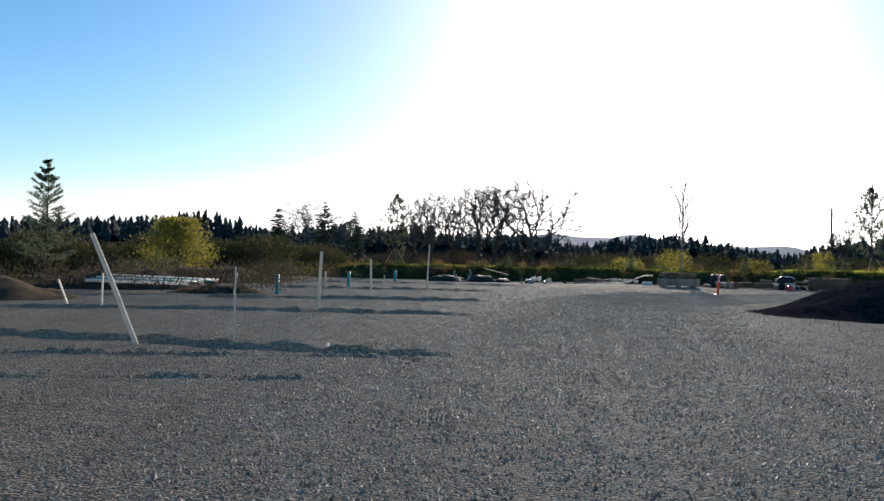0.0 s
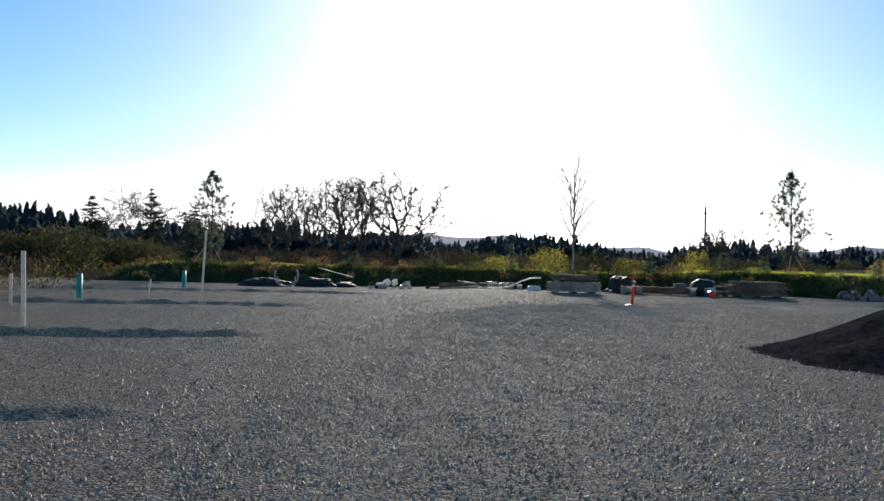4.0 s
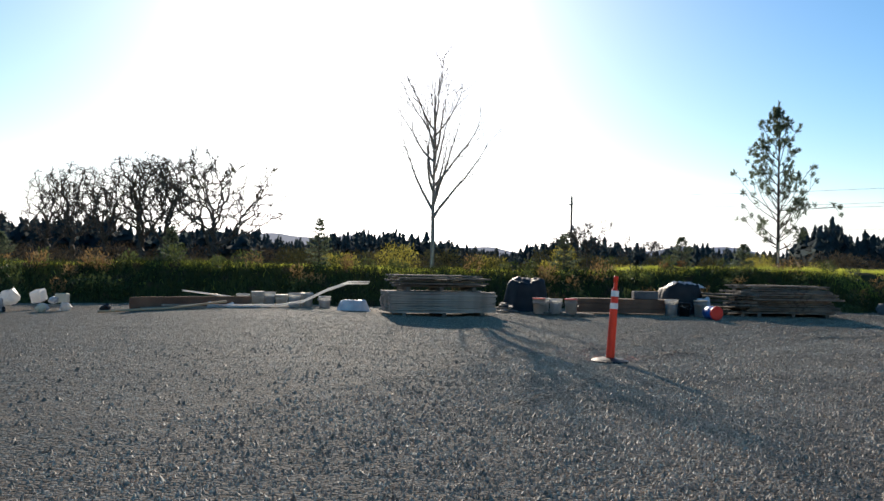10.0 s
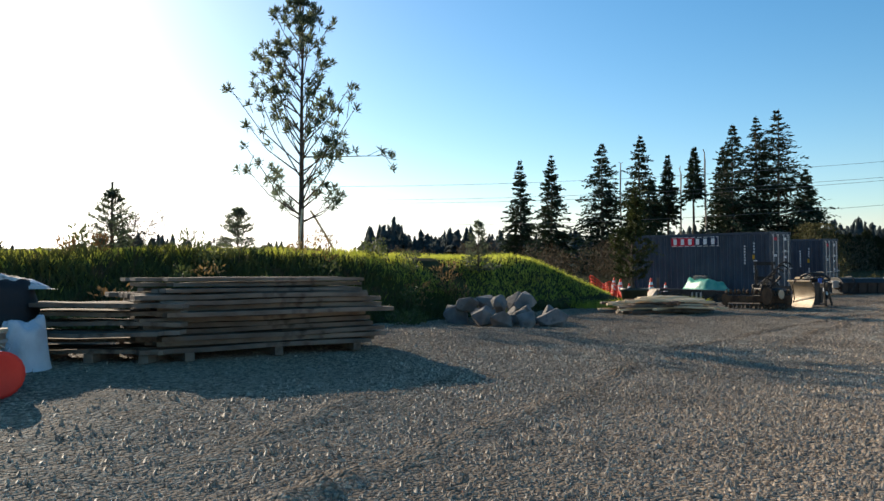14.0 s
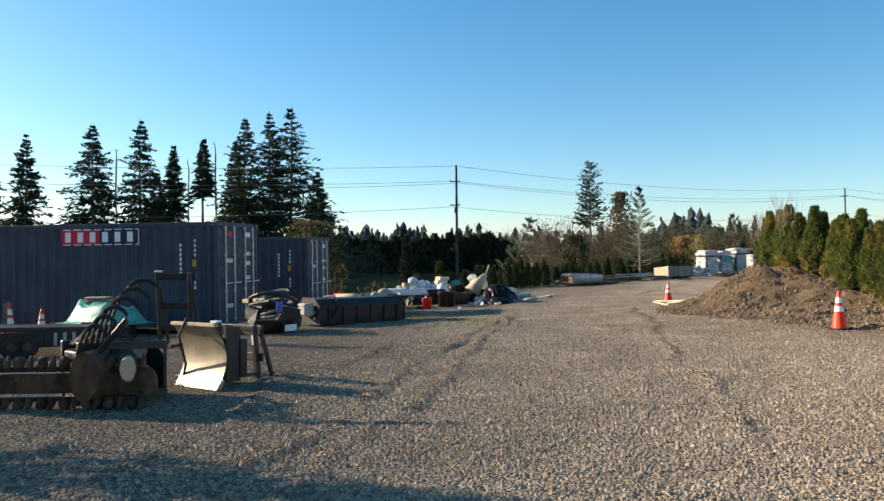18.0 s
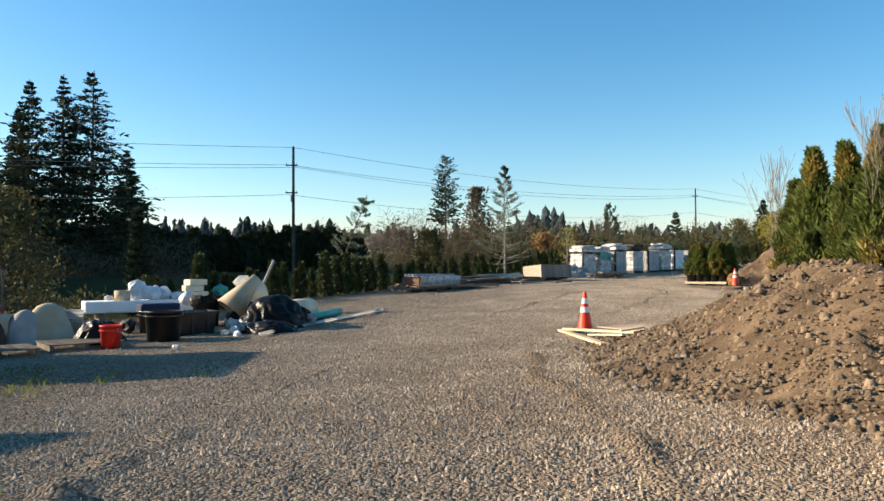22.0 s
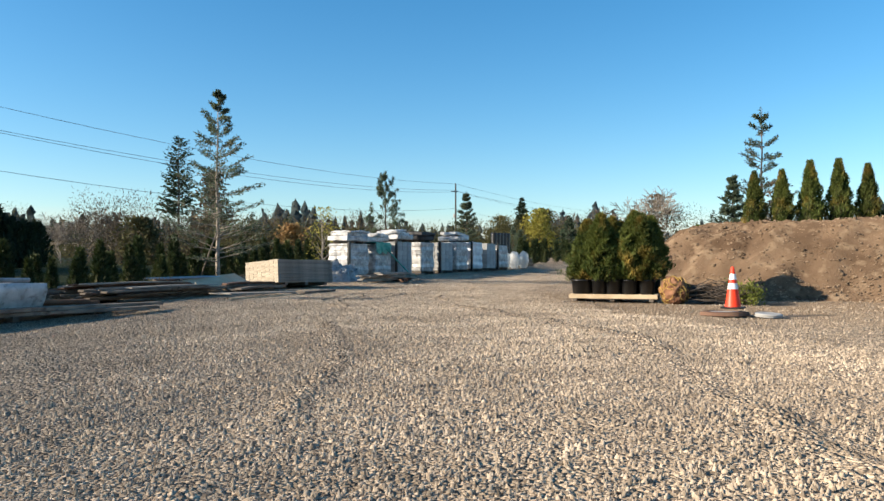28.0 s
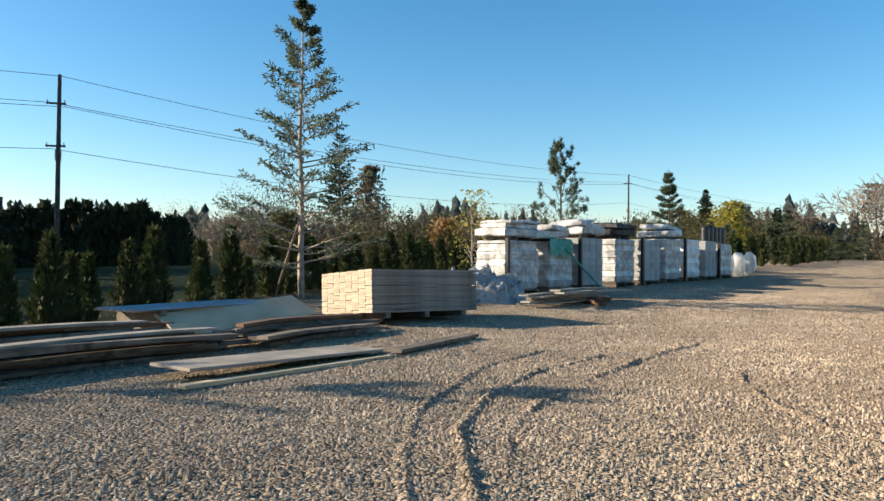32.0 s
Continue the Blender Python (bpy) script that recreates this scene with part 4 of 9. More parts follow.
def young_pine(m, h, half, seed, label, low=0.14, limb=None, levels=17):
    """A young pine: an oval crown of upswept arms that end in rosettes of long needles; limb: bearing, height and length of one odd arm."""
    rng = np.random.RandomState(seed)
    t = thing("young_pine", m, label, "young pine")
    seg, got = trunk_segs(h, 0.010 * h + 0.012, rng, 0.012, top=0.1), []
    for i in range(levels + (limb is not None)):
        u = (i + 0.4 * rng.rand()) / levels
        odd = i == levels
        for j in range(1 if odd else rng.randint(3, 6)):
            a = limb[0] if odd else rng.rand() * 6.283
            f = limb[1] if odd else low + (0.97 - low) * u
            length = limb[2] if odd else half * min(1.0, 0.45 + 2.2 * u) * max(0.06, 1 - u) ** 0.95 * (0.5 + 0.65 * rng.rand())
            d = np.array([math.cos(a), math.sin(a), 0.06 if odd else 0.45 + 0.9 * u + 0.15 * rng.normal()])
            p0 = np.array([0, 0, h * f - 0.25 * length * (not odd)])
            mid = p0 + d * length * 0.6
            tip = mid + (d + np.array([0, 0, 0.0 if odd else 0.5])) * length * 0.4
            seg += [(*p0, *mid, 0.012 + 0.002 * h * (1 - f), 0.011), (*mid, *tip, 0.011, 0.006)]
            ends = [tip]
            for q in ((0.35, 0.5, 0.62, 0.72, 0.82, 0.92) if odd else (0.5, 0.68, 0.84)):
                s0 = p0 + (tip - p0) * q
                s1 = s0 + (d * 0.5 + rng.normal(size=3) * 0.55 + np.array([0, 0, 0.55])) * (0.10 + 0.16 * min(length, 1.0))
                seg.append((*s0, *s1, 0.008, 0.005))
                ends.append(s1)
            for e in ends:
                n = 26
                w = rng.normal(size=(n, 3)) * 0.62 + d * 0.35 + np.array([0, 0, 0.4])
                got.append((e - np.array([0, 0, 0.12]) * rng.rand(n, 1), w, 0.13 + 0.06 * rng.rand(n)))
    got.append(needles(np.array([0, 0, 0.9 * h]), np.array([0, 0, h]), 60, 0.17, rng, 0.45))
    pos, way, ln = (np.concatenate(g) for g in zip(*got))
    v, fc = limbs(seg)
    part_mesh("trunk", mesh_np("trunk", v, fc), "bark", t)
    v, fc = sprays(pos, way, ln, 0.03, rng, 0.0)
    part_mesh("crown", mesh_np("crown", v, fc), "young", t)
    return t


def oak_tree(m, h, seed, half, fork, clumps):
    """A leafless field oak: a stout trunk whose limbs grow crookedly towards points spread through a wide crown, hung with mistletoe."""
    rng = np.random.RandomState(seed)
    t = thing("oak_tree", m, "leafless field oak with crooked limbs and mistletoe", "oak tree")
    way = rng.normal(size=(620, 3))
    way = way / np.linalg.norm(way, axis=1, keepdims=True) * (rng.rand(620, 1) ** 0.38)
    aim = way * np.array([half * h, half * h, h * (1 - fork) * 0.52]) + np.array([0, 0, h * (0.5 + 0.5 * fork)])
    aim = aim[fbm(aim[:, 0] + aim[:, 2], aim[:, 1] - aim[:, 2], 4.5 / h, seed) > -0.45]
    step = 0.028 * h
    nodes = [np.array([0.012 * h * math.sin(k), 0.012 * h * math.cos(1.7 * k), z]) for k, z in enumerate(np.arange(0, h * fork, step))]
    parent = [max(k - 1, 0) for k in range(len(nodes))]
    gap, near = np.full(len(aim), 1e9), np.zeros(len(aim), int)
    fresh = list(range(len(nodes)))
    for _ in range(60):
        for i in fresh:
            d = np.linalg.norm(aim - nodes[i], axis=1)
            better = d < gap
            gap[better], near[better] = d[better], i
        left = gap > 0.045 * h
        aim, gap, near = aim[left], gap[left], near[left]
        fresh = []
        for i in np.unique(near):
            pull = aim[near == i] - nodes[i]
            pull = (pull / np.linalg.norm(pull, axis=1, keepdims=True)).mean(0) + 0.26 * rng.normal(size=3)
            fresh.append(len(nodes))
            nodes.append(nodes[i] + pull / np.linalg.norm(pull) * step)
            parent.append(i)
    tips = np.zeros(len(nodes))
    for i in range(len(nodes) - 1, 0, -1):
        tips[i] = max(tips[i], 1)
        tips[parent[i]] += tips[i]
    r = h * 0.0024 * np.minimum(tips, tips[1]) ** 0.46
    low = [(*nodes[parent[i]], *nodes[i], r[parent[i]] * 1.05, r[i]) for i in range(1, len(nodes)) if tips[i] > 0.5 * tips[1]]
    seg = [(*nodes[parent[i]], *nodes[i], min(r[parent[i]], r[i] * 1.25), r[i]) for i in range(1, len(nodes)) if tips[i] <= 0.5 * tips[1]]
    for i in range(1, len(nodes)):
        if tips[i] < 4:
            for _ in range(4):
                q = nodes[i] + rng.normal(size=3) * 0.022 * h + np.array([0, 0, 0.008 * h])
                seg.append((*nodes[i], *q, h * 0.0017, h * 0.0010))
    v, fc = limbs(low)
    part_mesh("trunk", mesh_np("trunk", v, fc), "bark", t)
    v, fc = limbs(seg)
    part_mesh("crown", mesh_np("crown", v, fc), "twig", t)
    ends = np.array([p for p, k in zip(nodes, tips) if k < 8 and p[2] > h * 0.6])
    for q in ends[rng.choice(len(ends), clumps)]:
        size = h * (0.012 + 0.012 * rng.rand())
        v, fc = sprays(np.repeat(q[None], 70, 0) + rng.normal(size=(70, 3)) * 0.25 * size, rng.normal(size=(70, 3)), size * (0.6 + 0.5 * rng.rand(70)), size * 0.2, rng)
        part_mesh("mistletoe_clump", mesh_np("mistletoe_clump", v, fc), "brush_olive", t, "dark rounded clump of mistletoe")
    return t


def grow(p, d, length, r, depth, rng, out, tips, wild=0.45, kids=(2, 3), ratio=0.72, rise=0.12, hold=0.82):
    n = 2 if depth > 1 else 1
    for _ in range(n):
        d2 = d + rng.normal(size=3) * wild * 0.35 + np.array([0, 0, rise])
        d2 /= np.linalg.norm(d2)
        q = p + d2 * length / n
        out.append((*p, *q, r, r * hold))
        p, d, r = q, d2, r * hold
    if depth == 0:
        tips.append(p)
        return
    for k in range(rng.randint(kids[0], kids[1] + 1)):
        d2 = d + rng.normal(size=3) * wild * (1.0 if k else 0.5)
        d2 /= np.linalg.norm(d2)
        grow(p, d2, length * ratio * (0.75 + 0.5 * rng.rand()), r * (0.78 if k == 0 else 0.6), depth - 1, rng, out, tips, wild, kids, ratio, rise, hold)


def bare_tree(m, h, seed, label, depth=5, wild=0.5, fork=0.3, mat="bark", kids=(2, 3), rise=0.12, thick=0.022, name="bare_tree", category="bare tree", stems=1, ratio=0.74, majors=3, spreading=0.9, fine=0.0011, hold=0.82):
    """A leafless tree: trunk that forks again and again into fine twigs, with clumps of mistletoe where they hang."""
    rng = np.random.RandomState(seed)
    t = thing(name, m, label, category)
    low, high, tips = [], [], []
    for s in range(stems):
        x0, y0 = (rng.normal(size=2) * 0.12 * h / 6 if stems > 1 else (0, 0))
        seg = trunk_segs(h * fork, h * thick / stems ** 0.5, rng, 0.02, 4, 0.8)
        seg = [(a + x0, b + y0, c, d + x0, e + y0, f, g, k) for a, b, c, d, e, f, g, k in seg]
        low += seg
        top = np.array(seg[-1][3:6])
        main = majors if stems == 1 else 2
        for k in range(main):
            a = 6.283 * (k + 0.5 * rng.rand()) / main
            out = wild * (0.25 + 1.0 * rng.rand()) if k else wild * 0.1
            d = np.array([math.cos(a) * out, math.sin(a) * out, 1.0])
            start = top - np.array([0, 0, h * fork * 0.3 * rng.rand() * (k > 0)])
            grow(start, d / np.linalg.norm(d), h * (1 - fork) * 0.32, h * thick * 0.6 / stems ** 0.5, depth, rng, high, tips, wild * spreading, kids, ratio, rise, hold)
    seg = np.array(high)
    k = h / max(seg[:, 5].max(), 0.1)
    base_z = h * fork
    seg[:, 2] = base_z + (seg[:, 2] - base_z) * (h - base_z) / (seg[:, 5].max() - base_z)
    zmax = seg[:, 5].max()
    seg[:, 5] = base_z + (seg[:, 5] - base_z) * (h - base_z) / (zmax - base_z)
    seg[:, 6:] = np.maximum(seg[:, 6:], fine * h)
    v, fc = limbs(low)
    part_mesh("trunk", mesh_np("trunk", v, fc), mat, t)
    v, fc = limbs(seg)
    part_mesh("crown", mesh_np("crown", v, fc), mat if mat != "bark" else "twig", t)
    return t


def leafy(m, h, spread, seed, label, mat, name="leafy_tree", category="tree", count=2600, leaf=0.16, low=0.15, bark="bark_light", clusters=26, shape=1.0, stems=1):
    """A small broadleaf tree or shrub: stems, limbs and clustered leaves with gaps between the clusters."""
    rng = np.random.RandomState(seed)
    t = thing(name, m, label, category)
    seg = []
    for s in range(stems):
        o = rng.normal(size=2) * 0.1 * (stems > 1)
        seg += [(a + o[0], b + o[1], c, d + o[0], e + o[1], f, g, k) for a, b, c, d, e, f, g, k in trunk_segs(h * 0.93, 0.012 * h + 0.012, rng, 0.05, 6, 0.15)]
    mids = []
    for _ in range(clusters):
        f = low + (1 - low) * rng.rand() ** 0.8
        a = rng.rand() * 6.283
        prof = math.sin(math.pi * min(0.98, 0.1 + 0.9 * (f - low) / (1 - low)) ** shape) ** 0.7
        q = np.array([math.cos(a) * spread * prof * (0.35 + 0.7 * rng.rand()), math.sin(a) * spread * prof * (0.35 + 0.7 * rng.rand()), h * f])
        z0 = max(0.05, q[2] - np.hypot(q[0], q[1]) * 0.9)
        seg.append((0, 0, z0, *q, 0.006 * h * 0.6 + 0.006, 0.005))
        mids.append(q)
    v, fc = limbs(seg)
    part_mesh("trunk", mesh_np("trunk", v, fc), bark, t)
    c = np.array(mids)[rng.randint(0, clusters, count)]
    pos = c + rng.normal(size=(count, 3)) * np.array([spread, spread, h * 0.5]) * 0.16
    pos[:, 2] = np.clip(pos[:, 2], 0.03 * h, h)
    v, fc = sprays(pos, rng.normal(size=(count, 3)) + [0, 0, 0.2], leaf * (0.6 + 0.8 * rng.rand(count)), leaf * 0.5, rng)
    part_mesh("crown", mesh_np("crown", v, fc), mat, t)
    return t


def arb_meshes(h, r, seed, count, leaf, full=1.7, slim=0.4):
    """Meshes of an arborvitae: a dark inner body and upright leaf sprays all over a narrow cone."""
    rng = np.random.RandomState(seed)
    f = rng.rand(count) ** 0.85
    bumps = 1 + 0.22 * np.sin(f * 23 + rng.rand() * 6) * rng.rand(count)
    a = rng.rand(count) * 6.283
    lobes = 1 + 0.2 * np.sin(a * 3 + f * 7 + seed) + 0.15 * np.sin(a * 6 - f * 17)
    rad = r * np.minimum(1, 0.62 + 2.2 * f) * (1 - f ** full) * bumps * lobes * (0.72 + 0.34 * rng.rand(count)) + 0.015
    pos = np.stack([np.cos(a) * rad, np.sin(a) * rad, 0.03 * h + f * h * 0.93], -1)
    way = np.stack([np.cos(a) * 0.55, np.sin(a) * 0.55, np.full(count, 1.0)], -1) + rng.normal(size=(count, 3)) * 0.38
    v, fc = sprays(pos, way, leaf * (0.55 + 0.8 * rng.rand(count)), leaf * slim, rng, 0.1)
    crown = mesh_np("crown", v, fc)
    # Solid filler body, added so the crown cannot be seen through.
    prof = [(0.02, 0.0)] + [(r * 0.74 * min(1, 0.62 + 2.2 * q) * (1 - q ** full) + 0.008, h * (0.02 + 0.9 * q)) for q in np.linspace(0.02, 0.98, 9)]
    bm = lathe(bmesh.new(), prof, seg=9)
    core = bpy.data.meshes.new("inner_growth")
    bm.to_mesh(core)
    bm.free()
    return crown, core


def arborvitae(m, meshes, label, group="", stem=0.0, scale=1.0, mat="arb"):
    t = thing("arborvitae", m @ Matrix.Diagonal((scale, scale, scale, 1)), label, "arborvitae", group)
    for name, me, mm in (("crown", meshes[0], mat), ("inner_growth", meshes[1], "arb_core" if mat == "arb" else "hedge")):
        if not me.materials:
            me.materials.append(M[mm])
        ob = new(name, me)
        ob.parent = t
    return t


def whip_tree(m, h, seed, label, count=17, mat="bark_light"):
    """A slender young leafless tree: straight trunk and long upswept branches with side twigs."""
    rng = np.random.RandomState(seed)
    t = thing("young_tree", m, label, "bare tree")
    v, f = limbs(trunk_segs(h * 0.95, 0.012 * h, rng, 0.012, 10, 0.12))
    part_mesh("trunk", mesh_np("trunk", v, f), mat, t)
    seg = []
    for k in range(count):
        a, f0 = 2.4 * k + 0.5 * rng.rand(), 0.27 + 0.52 * k / count
        p, d = np.array([0, 0, h * f0]), np.array([math.cos(a) * 0.62, math.sin(a) * 0.62, 0.75])
        length, r = h * (0.60 - 0.62 * (f0 - 0.27)) * (0.7 + 0.3 * rng.rand()), 0.0105 * h * (1 - 0.7 * f0)
        for i in range(8):
            d = d / np.linalg.norm(d) + np.array([0, 0, 0.13]) + rng.normal(size=3) * 0.10
            q = p + d / np.linalg.norm(d) * length / 8
            seg.append((*p, *q, max(r * (1 - i / 9), 0.009), max(r * (1 - (i + 1) / 9), 0.007)))
            for _ in range(3 if i > 1 else 0):
                w = d / np.linalg.norm(d) + rng.normal(size=3) * 0.42
                w = w / np.linalg.norm(w) * h * 0.085 * (0.5 + 0.8 * rng.rand())
                seg.append((*q, *(q + w), 0.007, 0.005))
                w2 = w + rng.normal(size=3) * 0.22
                seg.append((*(q + w * 0.5), *(q + w * 0.5 + w2 * 0.6), 0.006, 0.005))
            p = q
    v, f = limbs(seg)
    part_mesh("crown", mesh_np("crown", v, f), mat, t)
    return t


# ---- far distance: hills and woods ----
def build_hills():
    for k, (a0, a1, dist, top, seed) in enumerate(((24, -34, 3800, 185, 31), (4, -22, 3300, 150, 35), (-30, -52, 4200, 150, 33))):
        n = 90
        ang = np.radians(np.linspace(a0, a1, n))
        f = np.linspace(0, 1, n)
        h = top * (0.35 + 0.65 * np.sin(np.pi * f) ** 0.7) * (0.78 + 0.3 * fbm(f * 30, 0 * f, 0.35, seed)) * np.minimum(1, 6 * np.minimum(f, 1 - f) + 0.05)
        x, y = 30 - np.sin(ang) * dist, 30 + np.cos(ang) * dist
        front = np.stack([x, y, np.full(n, -30.0)], -1)
        crest = np.stack([30 - np.sin(ang) * (dist + 500), 30 + np.cos(ang) * (dist + 500), h], -1)
        back = np.stack([30 - np.sin(ang) * (dist + 1100), 30 + np.cos(ang) * (dist + 1100), np.full(n, -30.0)], -1)
        idx = np.arange(3 * n).reshape(3, n)
        faces = np.stack([idx[:-1, :-1], idx[:-1, 1:], idx[1:, 1:], idx[1:, :-1]], -1).reshape(-1, 4)
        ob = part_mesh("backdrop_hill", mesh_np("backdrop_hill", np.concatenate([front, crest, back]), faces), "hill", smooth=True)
        tagged(ob, "low wooded hill on the horizon, tinted blue-grey for haze", "hill", kind="structure")


build_hills()


def woods_strip(a0, a1, r0, r1, count, h0, h1, seed, mat, label, base=0.0, sharp=True):
    """A belt of far trees round the yard's middle, by bearing in degrees from north to the left."""
    rng = np.random.RandomState(seed)
    ang, rad = np.radians(a0 + (a1 - a0) * rng.rand(count)), r0 + (r1 - r0) * rng.rand(count) ** 0.8
    cx, cy = 40 - np.sin(ang) * rad, 32 + np.cos(ang) * rad
    wave = 0.75 + 0.25 * fbm(np.degrees(ang), 0 * ang, 0.35, seed)
    h = (h0 + (h1 - h0) * rng.rand(count)) * wave
    tiers, k = 9, 7
    round_one = rng.rand(count, 1) < (0.2 if sharp else 0.8)
    f = np.arange(tiers)[None] / tiers * np.ones((count, 1))
    wide = h[:, None] * np.where(round_one, 0.26 + 0.1 * rng.rand(count, 1), 0.19 + 0.10 * rng.rand(count, 1))
    prof = wide * np.where(round_one, np.sqrt(np.clip(1 - (2 * f - 0.75) ** 2, 0.1, 1)), (1.04 - f) ** 0.9)
    hh = h[:, None] * np.where(round_one, 0.78, 1.0)
    low = base + hh * (0.02 + 0.9 * f)
    tip = low + hh * np.where(f > 0.8, 0.07 + 0.05 * rng.rand(count, tiers), 0.17)
    a = rng.rand(count, tiers, 1) * 6.283 + np.arange(k) * 6.283 / k
    q = prof[:, :, None] * (0.65 + 0.6 * rng.rand(count, tiers, k))
    ring = np.stack([cx[:, None, None] + np.cos(a) * q, cy[:, None, None] + np.sin(a) * q, low[:, :, None] + hh[:, :, None] * 0.05 * rng.normal(size=a.shape)], -1)
    peak = np.stack([cx[:, None] + 0.1 * prof * rng.normal(size=prof.shape), cy[:, None] + 0 * f, tip], -1)[:, :, None]
    v = np.concatenate([ring, peak], 2).reshape(-1, 3)
    i = np.arange(k)
    one = np.stack([i, (i + 1) % k, np.full(k, k)], -1)
    fc = (one[None] + (k + 1) * np.arange(count * tiers)[:, None, None]).reshape(-1, 3)
    ob = part_mesh("far_woods", mesh_np("far_woods", v, fc), mat)
    return tagged(ob, label, "woods", kind="stuff")


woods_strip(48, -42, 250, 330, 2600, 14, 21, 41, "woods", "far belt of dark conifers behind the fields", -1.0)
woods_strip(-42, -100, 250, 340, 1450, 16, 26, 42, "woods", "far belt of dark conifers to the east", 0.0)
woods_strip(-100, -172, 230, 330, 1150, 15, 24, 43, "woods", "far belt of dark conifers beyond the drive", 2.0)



def thicket(name, spots, seed, mat, label, leaf=0.5, per=260, kind="stuff", slim=0.28):
    """Loose twiggy growth: rows of x, y, z, spread, height."""
    rng = np.random.RandomState(seed)
    pos, way = [], []
    for x, y, z, s, h in spots:
        n = int(per * (0.6 + 0.4 * s))
        f = rng.rand(n)
        a, q = rng.rand(n) * 6.283, s * np.sqrt(rng.rand(n)) * (0.35 + 0.65 * np.sin(np.pi * (0.15 + 0.7 * f)))
        pos.append(np.stack([x + np.cos(a) * q, y + np.sin(a) * q, z + h * f * (0.75 + 0.25 * rng.rand(n))], -1))
        way.append(np.stack([np.cos(a) * 0.4, np.sin(a) * 0.4, np.full(n, 0.9)], -1) + rng.normal(size=(n, 3)) * 0.5)
    pos, way = np.concatenate(pos), np.concatenate(way)
    v, f = sprays(pos, way, leaf * (0.5 + rng.rand(len(pos))), leaf * slim, rng)
    ob = part_mesh(name, mesh_np(name, v, f), mat)
    return tagged(ob, label, "thicket", kind=kind)


def belt(x0, y0, x1, y1, n, z, s, h, seed, wob=3.0):
    rng = np.random.RandomState(seed)
    return [(x0 + (x1 - x0) * (k + rng.rand()) / n, y0 + (y1 - y0) * (k + rng.rand()) / n + rng.normal() * wob, z, s * (0.7 + 0.6 * rng.rand()), h * (0.6 + 0.6 * rng.rand())) for k in range(n)]


def arc(a0, a1, r0, r1, n, z, s, h, seed):
    rng = np.random.RandomState(seed)
    ang, rad = np.radians(a0 + (a1 - a0) * rng.rand(n)), r0 + (r1 - r0) * rng.rand(n)
    return [(40 - math.sin(a) * r, 32 + math.cos(a) * r, z, s * (0.7 + 0.6 * rng.rand()), h * (0.5 + 0.7 * rng.rand())) for a, r in zip(ang, rad)]


thicket("thicket", arc(-82, -165, 165, 225, 150, 1.5, 4.2, 11.0, 45), 45, "brush_olive", "olive and brown thicket beyond the yard", 0.42, 480, slim=0.22)
thicket("thicket", belt(-45, 165, 60, 168, 34, -1, 4.4, 4.6, 51), 61, "brush", "leafless brown undergrowth under the oaks", 0.5, 420, slim=0.14)
thicket("thicket", belt(25, 150, 150, 150, 20, -0.8, 3.6, 4.6, 52, 6.0), 62, "brush_olive", "pale olive willow scrub in the field", 0.42, 750, slim=0.35)
thicket("thicket", belt(30, 140, 120, 132, 9, -0.8, 3.0, 4.4, 58, 5.0), 68, "yellow", "yellowish round willow bushes in the field", 0.38, 700, slim=0.35)
thicket("thicket", belt(-50, 66, -14, 100, 24, -1, 3.6, 4.4, 53), 63, "brush_olive", "dark bushy trees behind the soil heaps", 0.36, 1100, slim=0.4)
thicket("thicket", belt(160, 36, 176, -12, 26, 0.6, 3.4, 8.6, 54, 1.0), 64, "brush", "brown leafless thicket beyond the road", 0.36, 700, slim=0.22)
thicket("thicket", belt(150, 24, 168, -14, 22, 0.6, 2.8, 6.2, 55, 1.0), 65, "brush_olive", "olive and rusty shrubs beyond the road", 0.32, 650, slim=0.35)
thicket("thicket", belt(165, -14, 185, -62, 26, 2.0, 3.2, 6.6, 56, 1.5), 66, "brush_olive", "low olive shrubs along the drive's far end", 0.36, 600, slim=0.3)
thicket("thicket", belt(97, 116, 140, 62, 22, -0.4, 3.5, 5.0, 57, 2.0), 67, "brush", "dark brush under the tall firs", 0.4, 600, slim=0.25)

# oaks in the field, hung with mistletoe
for k, (x, y, top, half, fork, clumps) in enumerate(((17.8, 147.1, 18.0, 0.62, 0.22, 16), (10.7, 148.4, 16.2, 0.34, 0.30, 7), (7.9, 152.0, 17.2, 0.38, 0.32, 12), (2.7, 156.8, 15.0, 0.32, 0.32, 5), (-1.8, 159.8, 15.6, 0.34, 0.30, 6), (-5.4, 163.2, 14.6, 0.34, 0.28, 5))):
    oak_tree(pose(x, y, -0.8, 0, 0, 57 * k), top + 0.8, 70 + k, half, fork, clumps)
for k, (x, y, z, top) in enumerate(((-23, 130, -0.9, 12.5), (73.5, 135.8, -0.5, 9.7), (114.5, 176, -0.5, 9.5), (-17.6, 172.5, -0.5, 12), (172.8, 35.7, 0.7, 9.0), (171.6, 31, 0.7, 9.3), (168, 38, 0.7, 7.5), (181, -66.5, 2, 15), (193, -60, 2, 12), (160, 18, 0.7, 6.5))):
    bare_tree(pose(x, y, z, 0, 0, 40 * k), top, 90 + k, "leafless tree with fine spreading twigs", 6, 0.6, 0.2, "bark_light" if k in (4, 6, 7) else "bark", (2, 3), 0.1, 0.016, "bare_tree", "bare tree", 1, 0.78, fine=0.0028)

